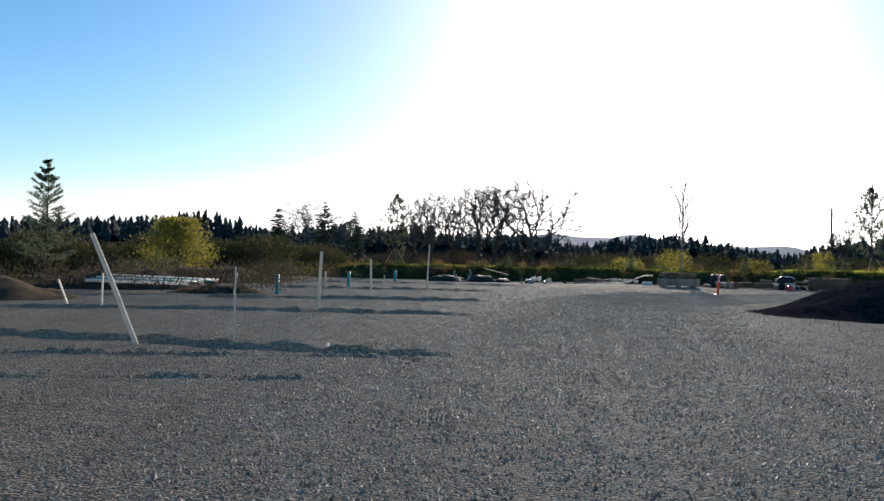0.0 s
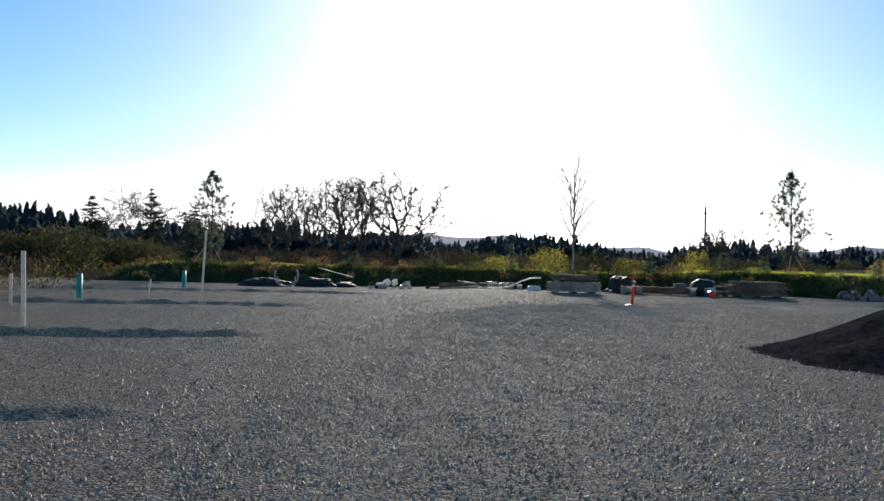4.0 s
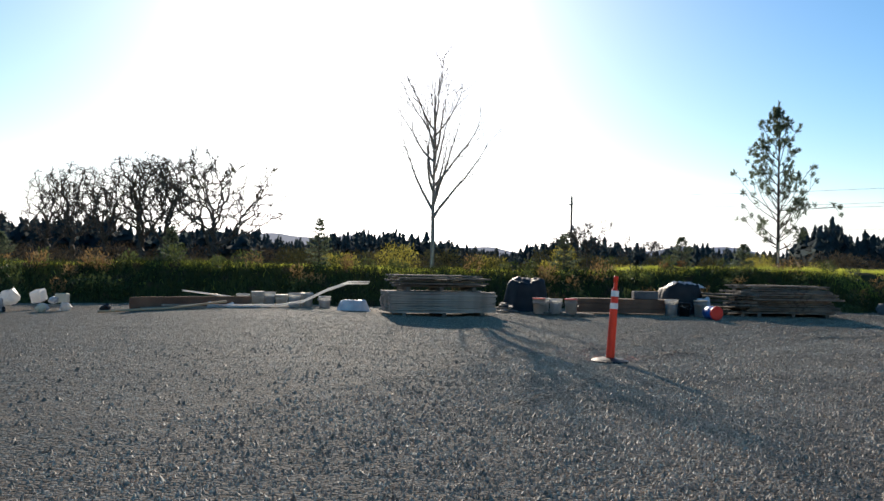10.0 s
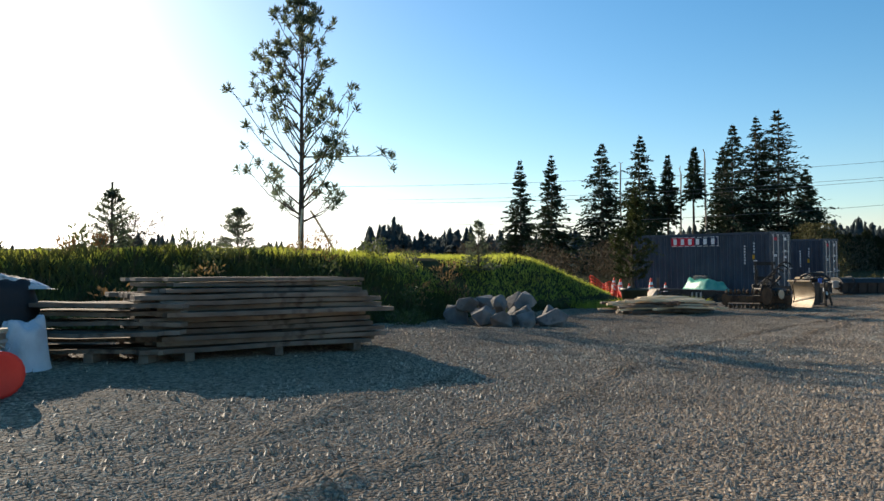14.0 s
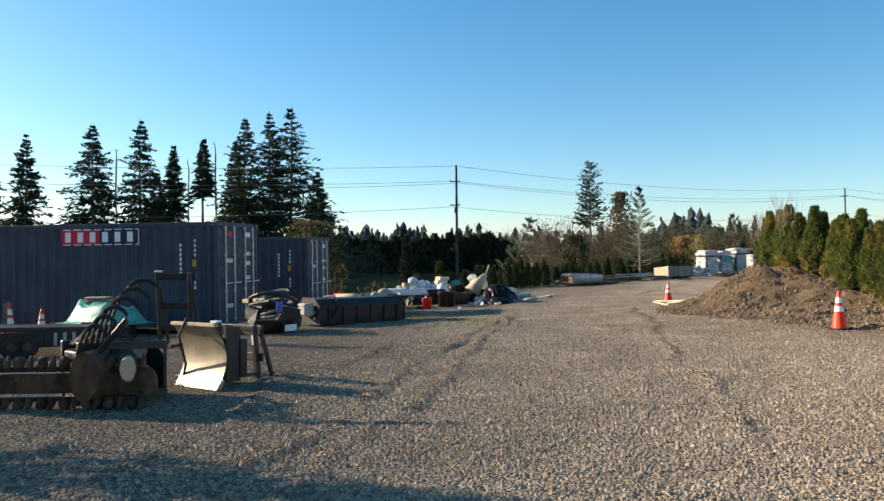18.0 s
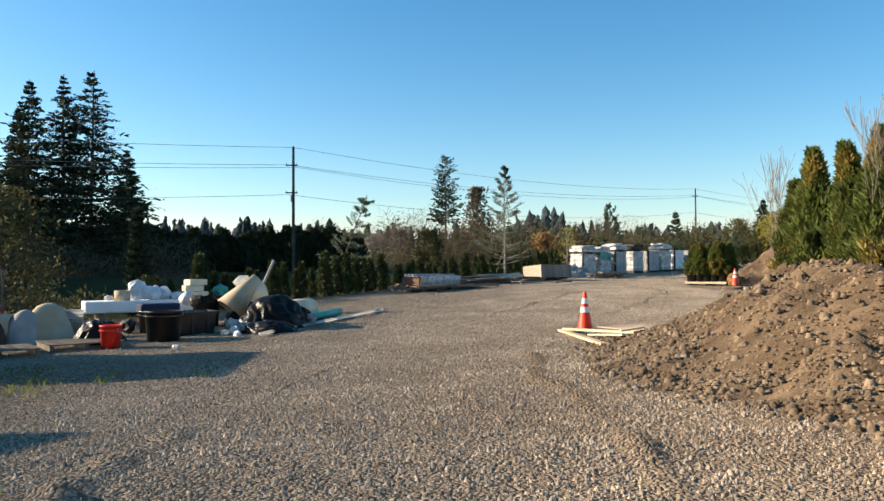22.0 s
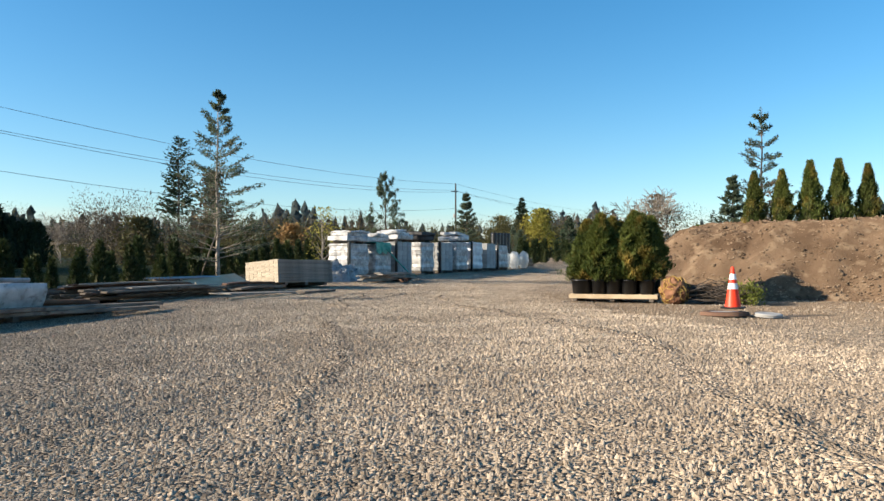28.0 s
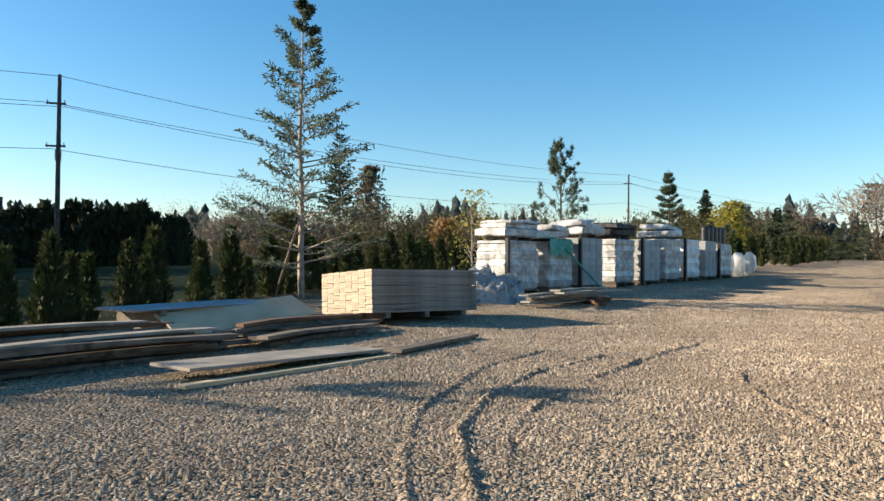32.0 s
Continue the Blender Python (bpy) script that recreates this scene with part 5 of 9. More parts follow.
# firs and pines
for k, (x, y, z, top, sp, low, gp) in enumerate(((139.3, 116.9, 0, 21.6, 3.8, 0.12, 0.12), (131.5, 105.8, 0, 20.4, 3.8, 0.1, 0.1), (130.4, 95.9, 0, 21.3, 5.4, 0.06, 0.05), (134.5, 91.3, 0, 22.7, 4.8, 0.1, 0.1), (136.2, 87.4, 0, 19.3, 3.0, 0.45, 0.3), (137.7, 83.7, 0, 20.4, 3.0, 0.6, 0.35), (139.8, 78.4, 0, 23.7, 5.4, 0.1, 0.08), (143.0, 75.7, 0, 25.2, 5.2, 0.12, 0.08), (145.1, 73.2, 0, 26.3, 8.2, 0.06, 0.02), (143.0, 81.0, 0, 21.0, 3.4, 0.1, 0.1), (149.0, 70.0, 0, 17.0, 4.4, 0.02, 0.05), (148.0, 95.0, 0, 17.0, 3.4, 0.05, 0.05), (-23.6, 110, -1, 8.6, 3.4, 0.03, 0.05), (-16.8, 110, -1, 9.6, 3.6, 0.03, 0.03), (-16.1, 140.8, -1, 10.4, 3.4, 0.03, 0.05), (193.8, -44.5, 2, 15.6, 3.6, 0.1, 0.1), (167.8, -69.9, 2, 12.0, 3.2, 0.05, 0.1), (214.9, -2.4, 1, 12.6, 3.8, 0.05, 0.05), (206, -8, 1, 11.5, 3.6, 0.05, 0.05), (219, 4, 1, 13, 3.6, 0.05, 0.05), (139.9, -17.4, 2, 7.6, 2.2, 0.1, 0.15))):
    conifer(pose(x, y, z, 0, 0, 31 * k), top - z, sp * (1.3 if k < 12 else 1.1), 110 + k, "tall dark evergreen with drooping boughs" if k < 12 else "dark evergreen at the edge of the fields", levels=36 if top > 15 else 24, arms=10, per_arm=24 if top > 15 else 14, leaf=0.9 if top > 15 else 0.6, gaps=gp, low=low)
conifer(pose(261, 13.2, 0.5), 33.3, 6.5, 140, "tall scraggly pine standing alone", "pine_tree", "fir", 0.42, 30, 8, 11, 1.6, 0.15, 0.1, 0.45, category="pine tree")
for k, (x, y, top) in enumerate(((131.7, 93.2, 18.1), (138.4, 82.1, 20.0), (136.9, 85.5, 17.5))):
    bare_tree(pose(x, y, 0, 0, 0, 77 * k), top, 150 + k, "dead grey conifer trunk with short broken branches", 1, 0.9, 0.92, "bark_light", (2, 2), 0.0, 0.008, "dead_tree", "dead tree")
leafy(pose(-22.6, 65, -0.9), 5.4, 3.1, 160, "round yellow-leaved willow beyond the soil heaps", "yellow", "willow_tree", "willow tree", 9000, 0.22, 0.05, "bark", 60, 0.8)
leafy(pose(208.3, 13.3, 0.6), 18.0, 3.0, 161, "slim pale poplar with thin foliage", "brush", "poplar_tree", "poplar tree", 2600, 0.8, 0.15, "bark_light", 50)
for k, (x, y, z, h, s, mt) in enumerate(((166.8, -31.1, 2, 8.4, 3.0, "yellow"), (172, -35.2, 2, 9.0, 3.2, "brush_olive"), (178, -30, 2, 8, 3.0, "brush_olive"), (150, 14, 0.8, 5.2, 2.2, "weed"), (156, 30, 0.7, 6.0, 2.6, "brush_olive"), (154, 5, 0.8, 5.0, 2.4, "brush_olive"), (180.1, -67.4, 2, 13.5, 4.2, "brush"))):
    leafy(pose(x, y, z, 0, 0, 50 * k), h, s, 170 + k, ("yellow-green" if mt == "yellow" else "thin olive-brown") + " broadleaf tree past the end of the drive", mt, "broadleaf_tree", "tree", 1800, 0.5, 0.1, "bark", 34)

# tall clipped hedge wall across the road
hedge_kinds = [arb_meshes(7.0, 1.15, 200 + k, 750, 0.75, full=4.0) for k in range(3)]
rng = np.random.RandomState(9)
for k in range(52):
    f = k / 51
    arborvitae(pose(151.5 + 1.0 * rng.normal() * 0.3, 40 + 62 * f, -0.4, 0, 0, rng.rand() * 360), hedge_kinds[k % 3], "tall dark evergreen of a dense hedge row", "hedge row across the road", scale=0.86 + 0.26 * rng.rand(), mat="hedge")


# ---- utility poles and wires ----
def utility_pole(x, y, z0, top, turn, arms, label):
    t = thing("utility_pole", pose(x, y, z0, 0, 0, turn), label, "utility pole")
    h = top - z0
    part("pole", cyl(bmesh.new(), 0.22, 0.14, h, seg=10), "pole", t)
    for f, w in arms:
        part("crossarm", box(bmesh.new(), 0.14, w, 0.14, Matrix.Translation((0, w * 0.15, h * f))), "pole", t)
        for s in (-0.42, -0.1, 0.45):
            part("insulator", cyl(bmesh.new(), 0.06, 0.04, 0.22, Matrix.Translation((0, w * (0.15 + s), h * f + 0.14)), 8), "steel", t)
    part("transformer", cyl(bmesh.new(), 0.24, 0.24, 0.8, Matrix.Translation((0.35, 0.1, h * 0.60)), 10), "concrete", t, "grey transformer can")
    return t


utility_pole(70.15, 135.2, -1, 12.3, 0, ((0.90, 1.2),), "dark wooden utility pole in the field")
utility_pole(138.7, 48.0, -0.5, 16.1, 0, ((0.86, 1.4), (0.66, 1.4)), "tall wooden utility pole with crossarms by the road")
utility_pole(199.6, -32.5, 1.0, 18.3, 0, ((0.90, 1.6),), "distant wooden utility pole by the road")


def wire(a, b, sag, label="sagging overhead power wire"):
    a, b = Vector(a), Vector(b)
    pts = [a.lerp(b, i / 18) - Vector((0, 0, sag * 4 * (i / 18) * (1 - i / 18))) for i in range(19)]
    tagged(part("overhead_wire", tube(bmesh.new(), pts, 0.024, 5), "wire"), label, "power wire", "overhead wires")


for z1, z2, s, dy in ((16.0, 18.2, 1.6, 0.0), (13.9, 16.9, 1.6, 0.6), (13.6, 16.6, 1.9, -0.5), (10.3, 13.2, 1.9, 0.5)):
    wire((138.7, 48 + dy, z1), (199.6, -32.5 + dy, z2), s)
    wire((138.7, 48 + dy, z1), (92.0, 150 + dy, z1 - 1.2), s)
    wire((199.6, -32.5 + dy, z2), (260, -130 + dy, z2 + 1), s)


# ---- shipping containers ----
def corrugated(bm, length, height, depth=0.045, pitch=0.278):
    """A wall of trapezoid folds in the x-z plane from x = 0."""
    xs, ys, x = [], [], 0.0
    while x < length - 1e-3:
        for dx, y in ((0.0, 0.0), (0.07, 0.0), (0.105, depth), (0.175, depth), (0.21, 0.0)):
            if x + dx <= length:
                xs.append(x + dx)
                ys.append(y)
        x += pitch
    xs.append(length)
    ys.append(0.0)
    rows = [[bm.verts.new((a, b, z)) for a, b in zip(xs, ys)] for z in (0, height)]
    for i in range(len(xs) - 1):
        bm.faces.new((rows[0][i], rows[0][i + 1], rows[1][i + 1], rows[1][i]))
    return bm


def container(x, y, turn, tip, sign, label):
    """A 20-foot container. Local x along the doors, y along its length."""
    w, ln, h = 2.44, 6.06, 2.59
    t = thing("shipping_container", pose(x, y, float(lie(x, y)) + 0.02, 0, -tip, turn), label, "shipping container")
    for px in (0.06, w - 0.06):
        for py in (0.06, ln - 0.06):
            part("corner_post", box(bmesh.new(), 0.12, 0.12, h, Matrix.Translation((px, py, 0)), 0.01), "navy", t)
            for z in (0, h - 0.118):
                part("corner_casting", box(bmesh.new(), 0.178, 0.165, 0.118, Matrix.Translation((px, py, z)), 0.012), "navy", t)
    for px in (0.05, w - 0.05):
        for z in (0.0, h - 0.11):
            part("side_rail", box(bmesh.new(), 0.08, ln - 0.3, 0.11, Matrix.Translation((px, ln / 2, z)), 0.008), "navy", t)
    for py in (0.05, ln - 0.05):
        for z in (0.0, h - 0.12):
            part("end_rail", box(bmesh.new(), w - 0.3, 0.08, 0.12, Matrix.Translation((w / 2, py, z)), 0.008), "navy", t)
    for px in (0.055, w - 0.02):
        bm = corrugated(bmesh.new(), ln - 0.24, h - 0.2)
        bm.transform(Matrix.Translation((px, 0.12, 0.1)) @ Matrix.Rotation(radians(90), 4, "Z"))
        part("side_wall", bm, "navy", t, "corrugated dark blue-grey steel wall")
    bm = corrugated(bmesh.new(), w - 0.24, h - 0.2)
    bm.transform(Matrix.Translation((0.12, ln - 0.06, 0.1)))
    part("end_wall", bm, "navy", t)
    part("roof", box(bmesh.new(), w - 0.1, ln - 0.1, 0.03, Matrix.Translation((w / 2, ln / 2, h - 0.05))), "navy", t)
    part("floor", box(bmesh.new(), w - 0.1, ln - 0.1, 0.1, Matrix.Translation((w / 2, ln / 2, 0.06))), "rust", t)
    for k in range(2):
        x0 = 0.12 + k * (w - 0.24) / 2
        dw = (w - 0.24) / 2 - 0.012
        bm = box(bmesh.new(), dw, 0.05, h - 0.26, Matrix.Translation((x0 + dw / 2, 0.05, 0.13)), 0.008)
        for z in (0.55, 1.08, 1.6, 2.1):
            box(bm, dw - 0.12, 0.03, 0.22, Matrix.Translation((x0 + dw / 2, 0.018, z - 0.11)), 0.012)
        d = part("door", bm, "navy", t, "steel cargo door with pressed ribs")
        for f in (0.3, 0.78):
            bx = x0 + dw * (f if k else 1 - f)
            bm = cyl(bmesh.new(), 0.019, 0.019, h - 0.2, Matrix.Translation((bx, -0.035, 0.1)), 8)
            for z in (0.12, 0.85, 1.75, h - 0.16):
                box(bm, 0.09, 0.05, 0.06, Matrix.Translation((bx, -0.02, z)))
            part("lock_bar", bm, "steel", d, "galvanised lock bar")
            part("door_handle", box(bmesh.new(), 0.42, 0.02, 0.035, Matrix.Translation((bx + 0.16, -0.055, 1.05)), 0.006), "steel", d)
        part("marking_plate", box(bmesh.new(), 0.36, 0.006, 0.12, Matrix.Translation((x0 + dw / 2, -0.002, 2.24))), "sign_red" if k == 0 else "sign_white", d)
        for z in (1.5, 1.75, 1.12) if k else (1.58, 0.45):
            for q in (-0.12, 0.0, 0.12):
                part("marking_bar", box(bmesh.new(), 0.085, 0.005, 0.10, Matrix.Translation((x0 + dw * 0.5 + q, -0.002, z))), "sign_white" if k else "reflect", d)
    # stencilled marks on the side near the doors
    for yy, z0, n, mt in ((1.0, 1.3, 7, "sign_white"), (0.62, 1.75, 4, "sign_white"), (0.62, 0.95, 3, "sign_white")):
        for j in range(n):
            part("marking_bar", box(bmesh.new(), 0.006, 0.055, 0.075, Matrix.Translation((0.048, yy, z0 + 0.115 * j))), mt, t)
    part("warning_label", box(bmesh.new(), 0.006, 0.14, 0.17, Matrix.Translation((0.047, 0.62, 1.5))), "cat_yellow", t, "yellow warning label")
    if sign:
        s = part("sign", box(bmesh.new(), 0.03, 2.1, 0.40, Matrix.Translation((0.03, 3.13, 2.06)), 0.004), "sign_white", t, "red and navy company sign")
        part("sign_field", box(bmesh.new(), 0.008, 1.03, 0.35, Matrix.Translation((0.010, 3.64, 2.085))), "sign_red", s)
        part("sign_field", box(bmesh.new(), 0.008, 1.03, 0.35, Matrix.Translation((0.010, 2.61, 2.085))), "sign_navy", s)
        for j in range(6):
            part("sign_mark", box(bmesh.new(), 0.008, 0.15, 0.25, Matrix.Translation((0.003, 3.98 - 0.335 * j, 2.135)), 0.002), "sign_white", s)
    return t


container(51.68, 50.16, -4.9, 1.6, True, "dark blue-grey steel shipping container with a red and navy sign")
container(57.84, 49.44, -3.7, 1.6, False, "dark blue-grey steel shipping container with closed cargo doors")


# ---- cones, posts, stakes ----
def traffic_cone(m, label, h=0.71):
    t = thing("traffic_cone", m, label, "traffic cone", "traffic cones")
    k = h / 0.71
    part("base", box(bmesh.new(), 0.36 * k, 0.36 * k, 0.03 * k, None, 0.01), "rubber", t, "black square rubber base")
    prof = [(0.135, 0.03), (0.13, 0.05), (0.028, 0.69), (0.02, 0.71), (0.001, 0.71)]
    part("body", lathe(bmesh.new(), [(r * k, z * k) for r, z in prof], seg=18), "orange", t, "orange plastic cone", True)
    for z0, z1 in ((0.33, 0.43), (0.49, 0.59)):
        r0, r1 = 0.13 - 0.102 * (z0 - 0.05) / 0.64 + 0.003, 0.13 - 0.102 * (z1 - 0.05) / 0.64 + 0.003
        part("collar", lathe(bmesh.new(), [(r0 * k, z0 * k), (r1 * k, z1 * k)], seg=18), "reflect", t, "white reflective collar", True)
    return t


traffic_cone(at(48.02, 37.17, 20), "orange traffic cone with white bands beside an earth heap")
traffic_cone(at(59.9, 37.5, 50), "orange traffic cone beside loose boards")
traffic_cone(at(72.98, 27.5, 35, 0.11), "orange traffic cone standing on a manhole ring", 0.65)
traffic_cone(at(50.2, 54.5, 15), "weathered orange traffic cone beside the container", 0.9)
traffic_cone(at(50.9, 54.15, 70), "weathered orange traffic cone beside the container", 0.71)
for k, (x, y) in enumerate(((48.9, 54.9), (49.6, 55.6), (52.0, 57.0), (52.8, 57.4), (48.6, 55.9))):
    traffic_cone(at(x, y, 25 * k), "weathered orange traffic cone near the safety fence", 0.9 if k in (1, 3) else 0.71)


def delineator(m):
    t = thing("delineator_post", m, "leaning orange delineator post with white bands on a round base", "delineator post")
    part("base", lathe(bmesh.new(), [(0.001, 0), (0.27, 0), (0.27, 0.03), (0.2, 0.055), (0.07, 0.07), (0.001, 0.07)], seg=24), "rubber", t, "dusty round rubber base")
    lean = pose(0, 0, 0.05, -2.0, 5.5, 0)
    part("tube", lathe(bmesh.new(), [(0.062, 0), (0.057, 0.6), (0.052, 0.98), (0.03, 1.02), (0.028, 1.14), (0.038, 1.16), (0.034, 1.2), (0.001, 1.2)], lean, 16), "orange", t, "faded orange tube", True)
    for z in (0.72, 0.9):
        part("band", lathe(bmesh.new(), [(0.0585, z), (0.0565, z + 0.085)], lean, 16), "reflect", t, "white reflective band", True)
    return t


delineator(at(15.62, 42.33, 0))


def stake(x, y, h, lx, ly, r, mat, label, name="survey_stake", flat=False, lift=0.0):
    top = Vector((lx, ly, h))
    if flat:
        m = at(x, y, 0, lift) @ top.to_track_quat("Z", "Y").to_matrix().to_4x4()
        ob = part(name, box(bmesh.new(), r * 2.4, r * 0.9, top.length, None, 0.004), mat)
        ob.matrix_world = m
    else:
        ob = part(name, tube(bmesh.new(), [(0, 0, -0.05), tuple(top * 0.5), tuple(top)], r, 10), mat)
        ob.matrix_world = at(x, y, 0, lift)
    return tagged(ob, label, "stake", "survey stakes")


stake(-5.08, 12.76, 1.82, -0.80, 0.0, 0.04, "pale_stake", "white-painted leaning pole driven into the gravel")
stake(-3.28, 20.52, 1.65, 0.07, 0.0, 0.042, "pale_stake", "upright pale wooden pole on the gravel")
stake(-2.53, 28.2, 1.45, -0.04, 0.0, 0.04, "pale_stake", "short pale wooden pole on the gravel")
stake(-0.6, 36.95, 2.2, 0.09, 0.02, 0.036, "pale_stake", "tall thin pale pole on the gravel")
stake(-3.45, 12.8, 1.3, 0.0, 0.0, 0.014, "steel", "thin grey steel rod in the gravel")
for x, y, h, lx in ((-9.36, 21.0, 0.95, 0.02), (-10.4, 21.25, 0.75, -0.3), (-7.8, 28.7, 0.85, 0.14), (-5.3, 35.2, 0.85, 0.0), (-3.1, 41.8, 0.55, 0.06), (48.26, 54.5, 1.2, 0.0), (48.7, 53.6, 0.95, 0.02)):
    stake(x, y, h, lx, 0.0, 0.035, "pale_stake" if x < 0 else "wood_old", "flat wooden survey lath" if x < 0 else "brown wooden fence stake", flat=True)
stake(-1.76, 12.1, 0.12, 0.0, 0.0, 0.03, "white_plastic", "short white pipe stub in the gravel", "pipe_stub")
stake(67.2, 50.5, 1.35, 0.0, 0.0, 0.035, "wood_old", "weathered wooden stake by the junk heap", flat=True)
for x, y in ((-6.53, 30.45), (-4.7, 39.2), (-2.78, 47.4)):
    bm = lathe(bmesh.new(), [(0.085, -0.2), (0.085, 0.78), (0.075, 0.78), (0.075, 0.4), (0.001, 0.4)], seg=14)
    ob = part("sewer_pipe_stub", bm, "teal", smooth=True)
    ob.matrix_world = at(x, y)
    tagged(ob, "upright teal plastic pipe stub in the gravel", "pipe", "teal pipe stubs")


# ---- stacks of boards ----
def board_mesh(l, w, h, seed=0, bow=0.0):
    rng = np.random.RandomState(seed)
    bm = bmesh.new()
    n = 4
    prev = None
    for i in range(n + 1):
        x = -l / 2 + l * i / n
        z = bow * (4 * (i / n) * (1 - i / n)) + 0.004 * rng.normal()
        ring = [bm.verts.new((x, y, z + q)) for y, q in ((-w / 2, 0), (w / 2, 0), (w / 2, h), (-w / 2, h))]
        if prev:
            for a in range(4):
                bm.faces.new((prev[a], prev[(a + 1) % 4], ring[(a + 1) % 4], ring[a]))
        else:
            bm.faces.new(ring[::-1])
        prev = ring
    bm.faces.new(prev)
    bm.faces.ensure_lookup_table()
    for k in (0, len(bm.faces) - 1):
        bm.faces[k].material_index = 1
    me = bpy.data.meshes.new("board")
    bm.to_mesh(me)
    bm.free()
    return me


ENDS = {"wood_stack": "wood_end"}    # fresh-cut ends paler than weathered faces, pushed apart as sunlit end and shaded side


def boards(parent, rows, kinds, mat, name="board"):
    """Boards as parts that share meshes: rows of x, y, z, turn, kind."""
    for x, y, z, turn, k in rows:
        me = kinds[k % len(kinds)]
        if not me.materials:
            me.materials.append(M[mat])
            me.materials.append(M[ENDS.get(mat, mat)])
        ob = new(name, me)
        ob.parent = parent
        ob.matrix_local = pose(x, y, z, 0, 0, turn)


def board_stack(m, layers, across, l, w, h, gap, seed, mat, label, mess=0.03, sticker=0, name="board_stack", drop=0.0, skew=1.0):
    """Layers of boards side by side, their ends uneven; sticker: thin spacers between the layers."""
    rng = np.random.RandomState(seed)
    t = thing(name, m, label, "board stack")
    kinds = [board_mesh(l * (1 - (0.06 if mess > 0.005 else 0.006) * rng.rand()), w * 0.97, h, seed + k) for k in range(5)]
    rows = []
    for i in range(layers):
        ox, oy, tw = rng.normal() * mess * l * 0.25, rng.normal() * mess, rng.normal() * mess * 12 * skew
        for j in range(across):
            if i > layers * 0.7 and rng.rand() < drop:
                continue
            rows.append((ox + rng.normal() * mess, oy + (j - (across - 1) / 2) * w, 0.09 + i * (h + gap), tw + rng.normal() * mess * 4, rng.randint(5)))
    boards(t, rows, kinds, mat)
    for f in (-0.36, 0.0, 0.36):
        part("bearer", box(bmesh.new(), 0.09, across * w, 0.09, Matrix.Translation((f * l, 0, 0))), "wood_old", t)
    return t


board_stack(at(15.75, 49.75, -5), 9, 6, 2.6, 0.2, 0.045, 0.008, 301, "wood_grey", "neat stack of grey weathered boards at the bank's foot", 0.012)
board_stack(at(15.75, 49.85, -5, 0.58), 5, 5, 2.2, 0.2, 0.035, 0.025, 302, "wood_old", "loose weathered boards piled on a neater stack", 0.09, drop=0.35)
board_stack(at(25.3, 48.75, -16), 10, 6, 2.6, 0.2, 0.045, 0.013, 303, "wood_old", "untidy stack of dark weathered planks on the gravel", 0.09, drop=0.2)
board_stack(at(25.2, 48.9, -12, 0.58), 3, 5, 2.3, 0.2, 0.035, 0.02, 304, "wood_old", "loose grey planks piled on top of a stack", 0.1, drop=0.35)
board_stack(at(23.75, 49.2, -55), 6, 3, 1.5, 0.18, 0.04, 0.05, 305, "wood_old", "short dark planks leaning by the plank stack", 0.1)
board_stack(at(87.75, 30.6, -66, 0.06) @ pose(0, 0, 0, -4, 0.5, 0), 16, 8, 2.15, 0.2, 0.04, 0.003, 306, "wood_stack", "tight strapped stack of pale sawn boards, slightly tilted", 0.002)


def lone_boards(m, spec, seed, label, name="board_pile", mat="wood_old", category="board pile"):
    """A loose pile: rows of length, width, thickness, count, spread x, spread y, height range."""
    rng = np.random.RandomState(seed)
    t = thing(name, m, label, category)
    for l, w, h, n, sx, sy, z0, z1, tw, mm in spec:
        kinds = [board_mesh(l * (0.8 + 0.3 * rng.rand()), w, h, seed + k, 0.03 * rng.rand()) for k in range(3)]
        rows = [((rng.rand() - 0.5) * sx, (rng.rand() - 0.5) * sy, z0 + (z1 - z0) * k / max(1, n - 1), rng.normal() * tw, k) for k in range(n)]
        boards(t, rows, kinds, mm or mat)
    return t


def lath(p, q, w, h, mat, label, name="board", category="board"):
    """One board lying from p to q, its ends at the heights given above the ground."""
    a, b = Vector((p[0], p[1], float(lie(p[0], p[1])) + p[2])), Vector((q[0], q[1], float(lie(q[0], q[1])) + q[2]))
    d = (b - a).normalized()
    side = d.cross(Vector((0, 0, 1))).normalized()
    up = side.cross(d)
    m = Matrix(((d.x, -side.x, up.x, (a.x + b.x) / 2), (d.y, -side.y, up.y, (a.y + b.y) / 2), (d.z, -side.z, up.z, (a.z + b.z) / 2), (0, 0, 0, 1)))
    ob = part(name, box(bmesh.new(), (b - a).length, w, h, None, 0.004), mat)
    ob.matrix_world = m
    return tagged(ob, label, category)


lone_boards(at(38.2, 49.25, -42), ((2.3, 0.16, 0.04, 14, 0.5, 1.2, 0.0, 0.22, 10, "wood_old"), (2.2, 0.11, 0.045, 15, 0.6, 1.1, 0.06, 0.32, 16, "wood_new"), (1.4, 0.1, 0.06, 10, 1.2, 1.3, 0.02, 0.28, 40, "wood_beam"), (1.7, 0.13, 0.03, 6, 0.8, 1.0, 0.2, 0.36, 26, "cream")), 311, "pile of scrap lumber in red-brown and pale wood", "scrap_pile")
lone_boards(at(77.2, 37.6, -50), ((5.2, 0.2, 0.05, 9, 1.2, 1.5, 0.0, 0.18, 3, "wood_old"), (4.0, 0.16, 0.05, 4, 1.5, 1.2, 0.15, 0.24, 4, "wood_beam")), 312, "long dark planks lying along the yard's edge")
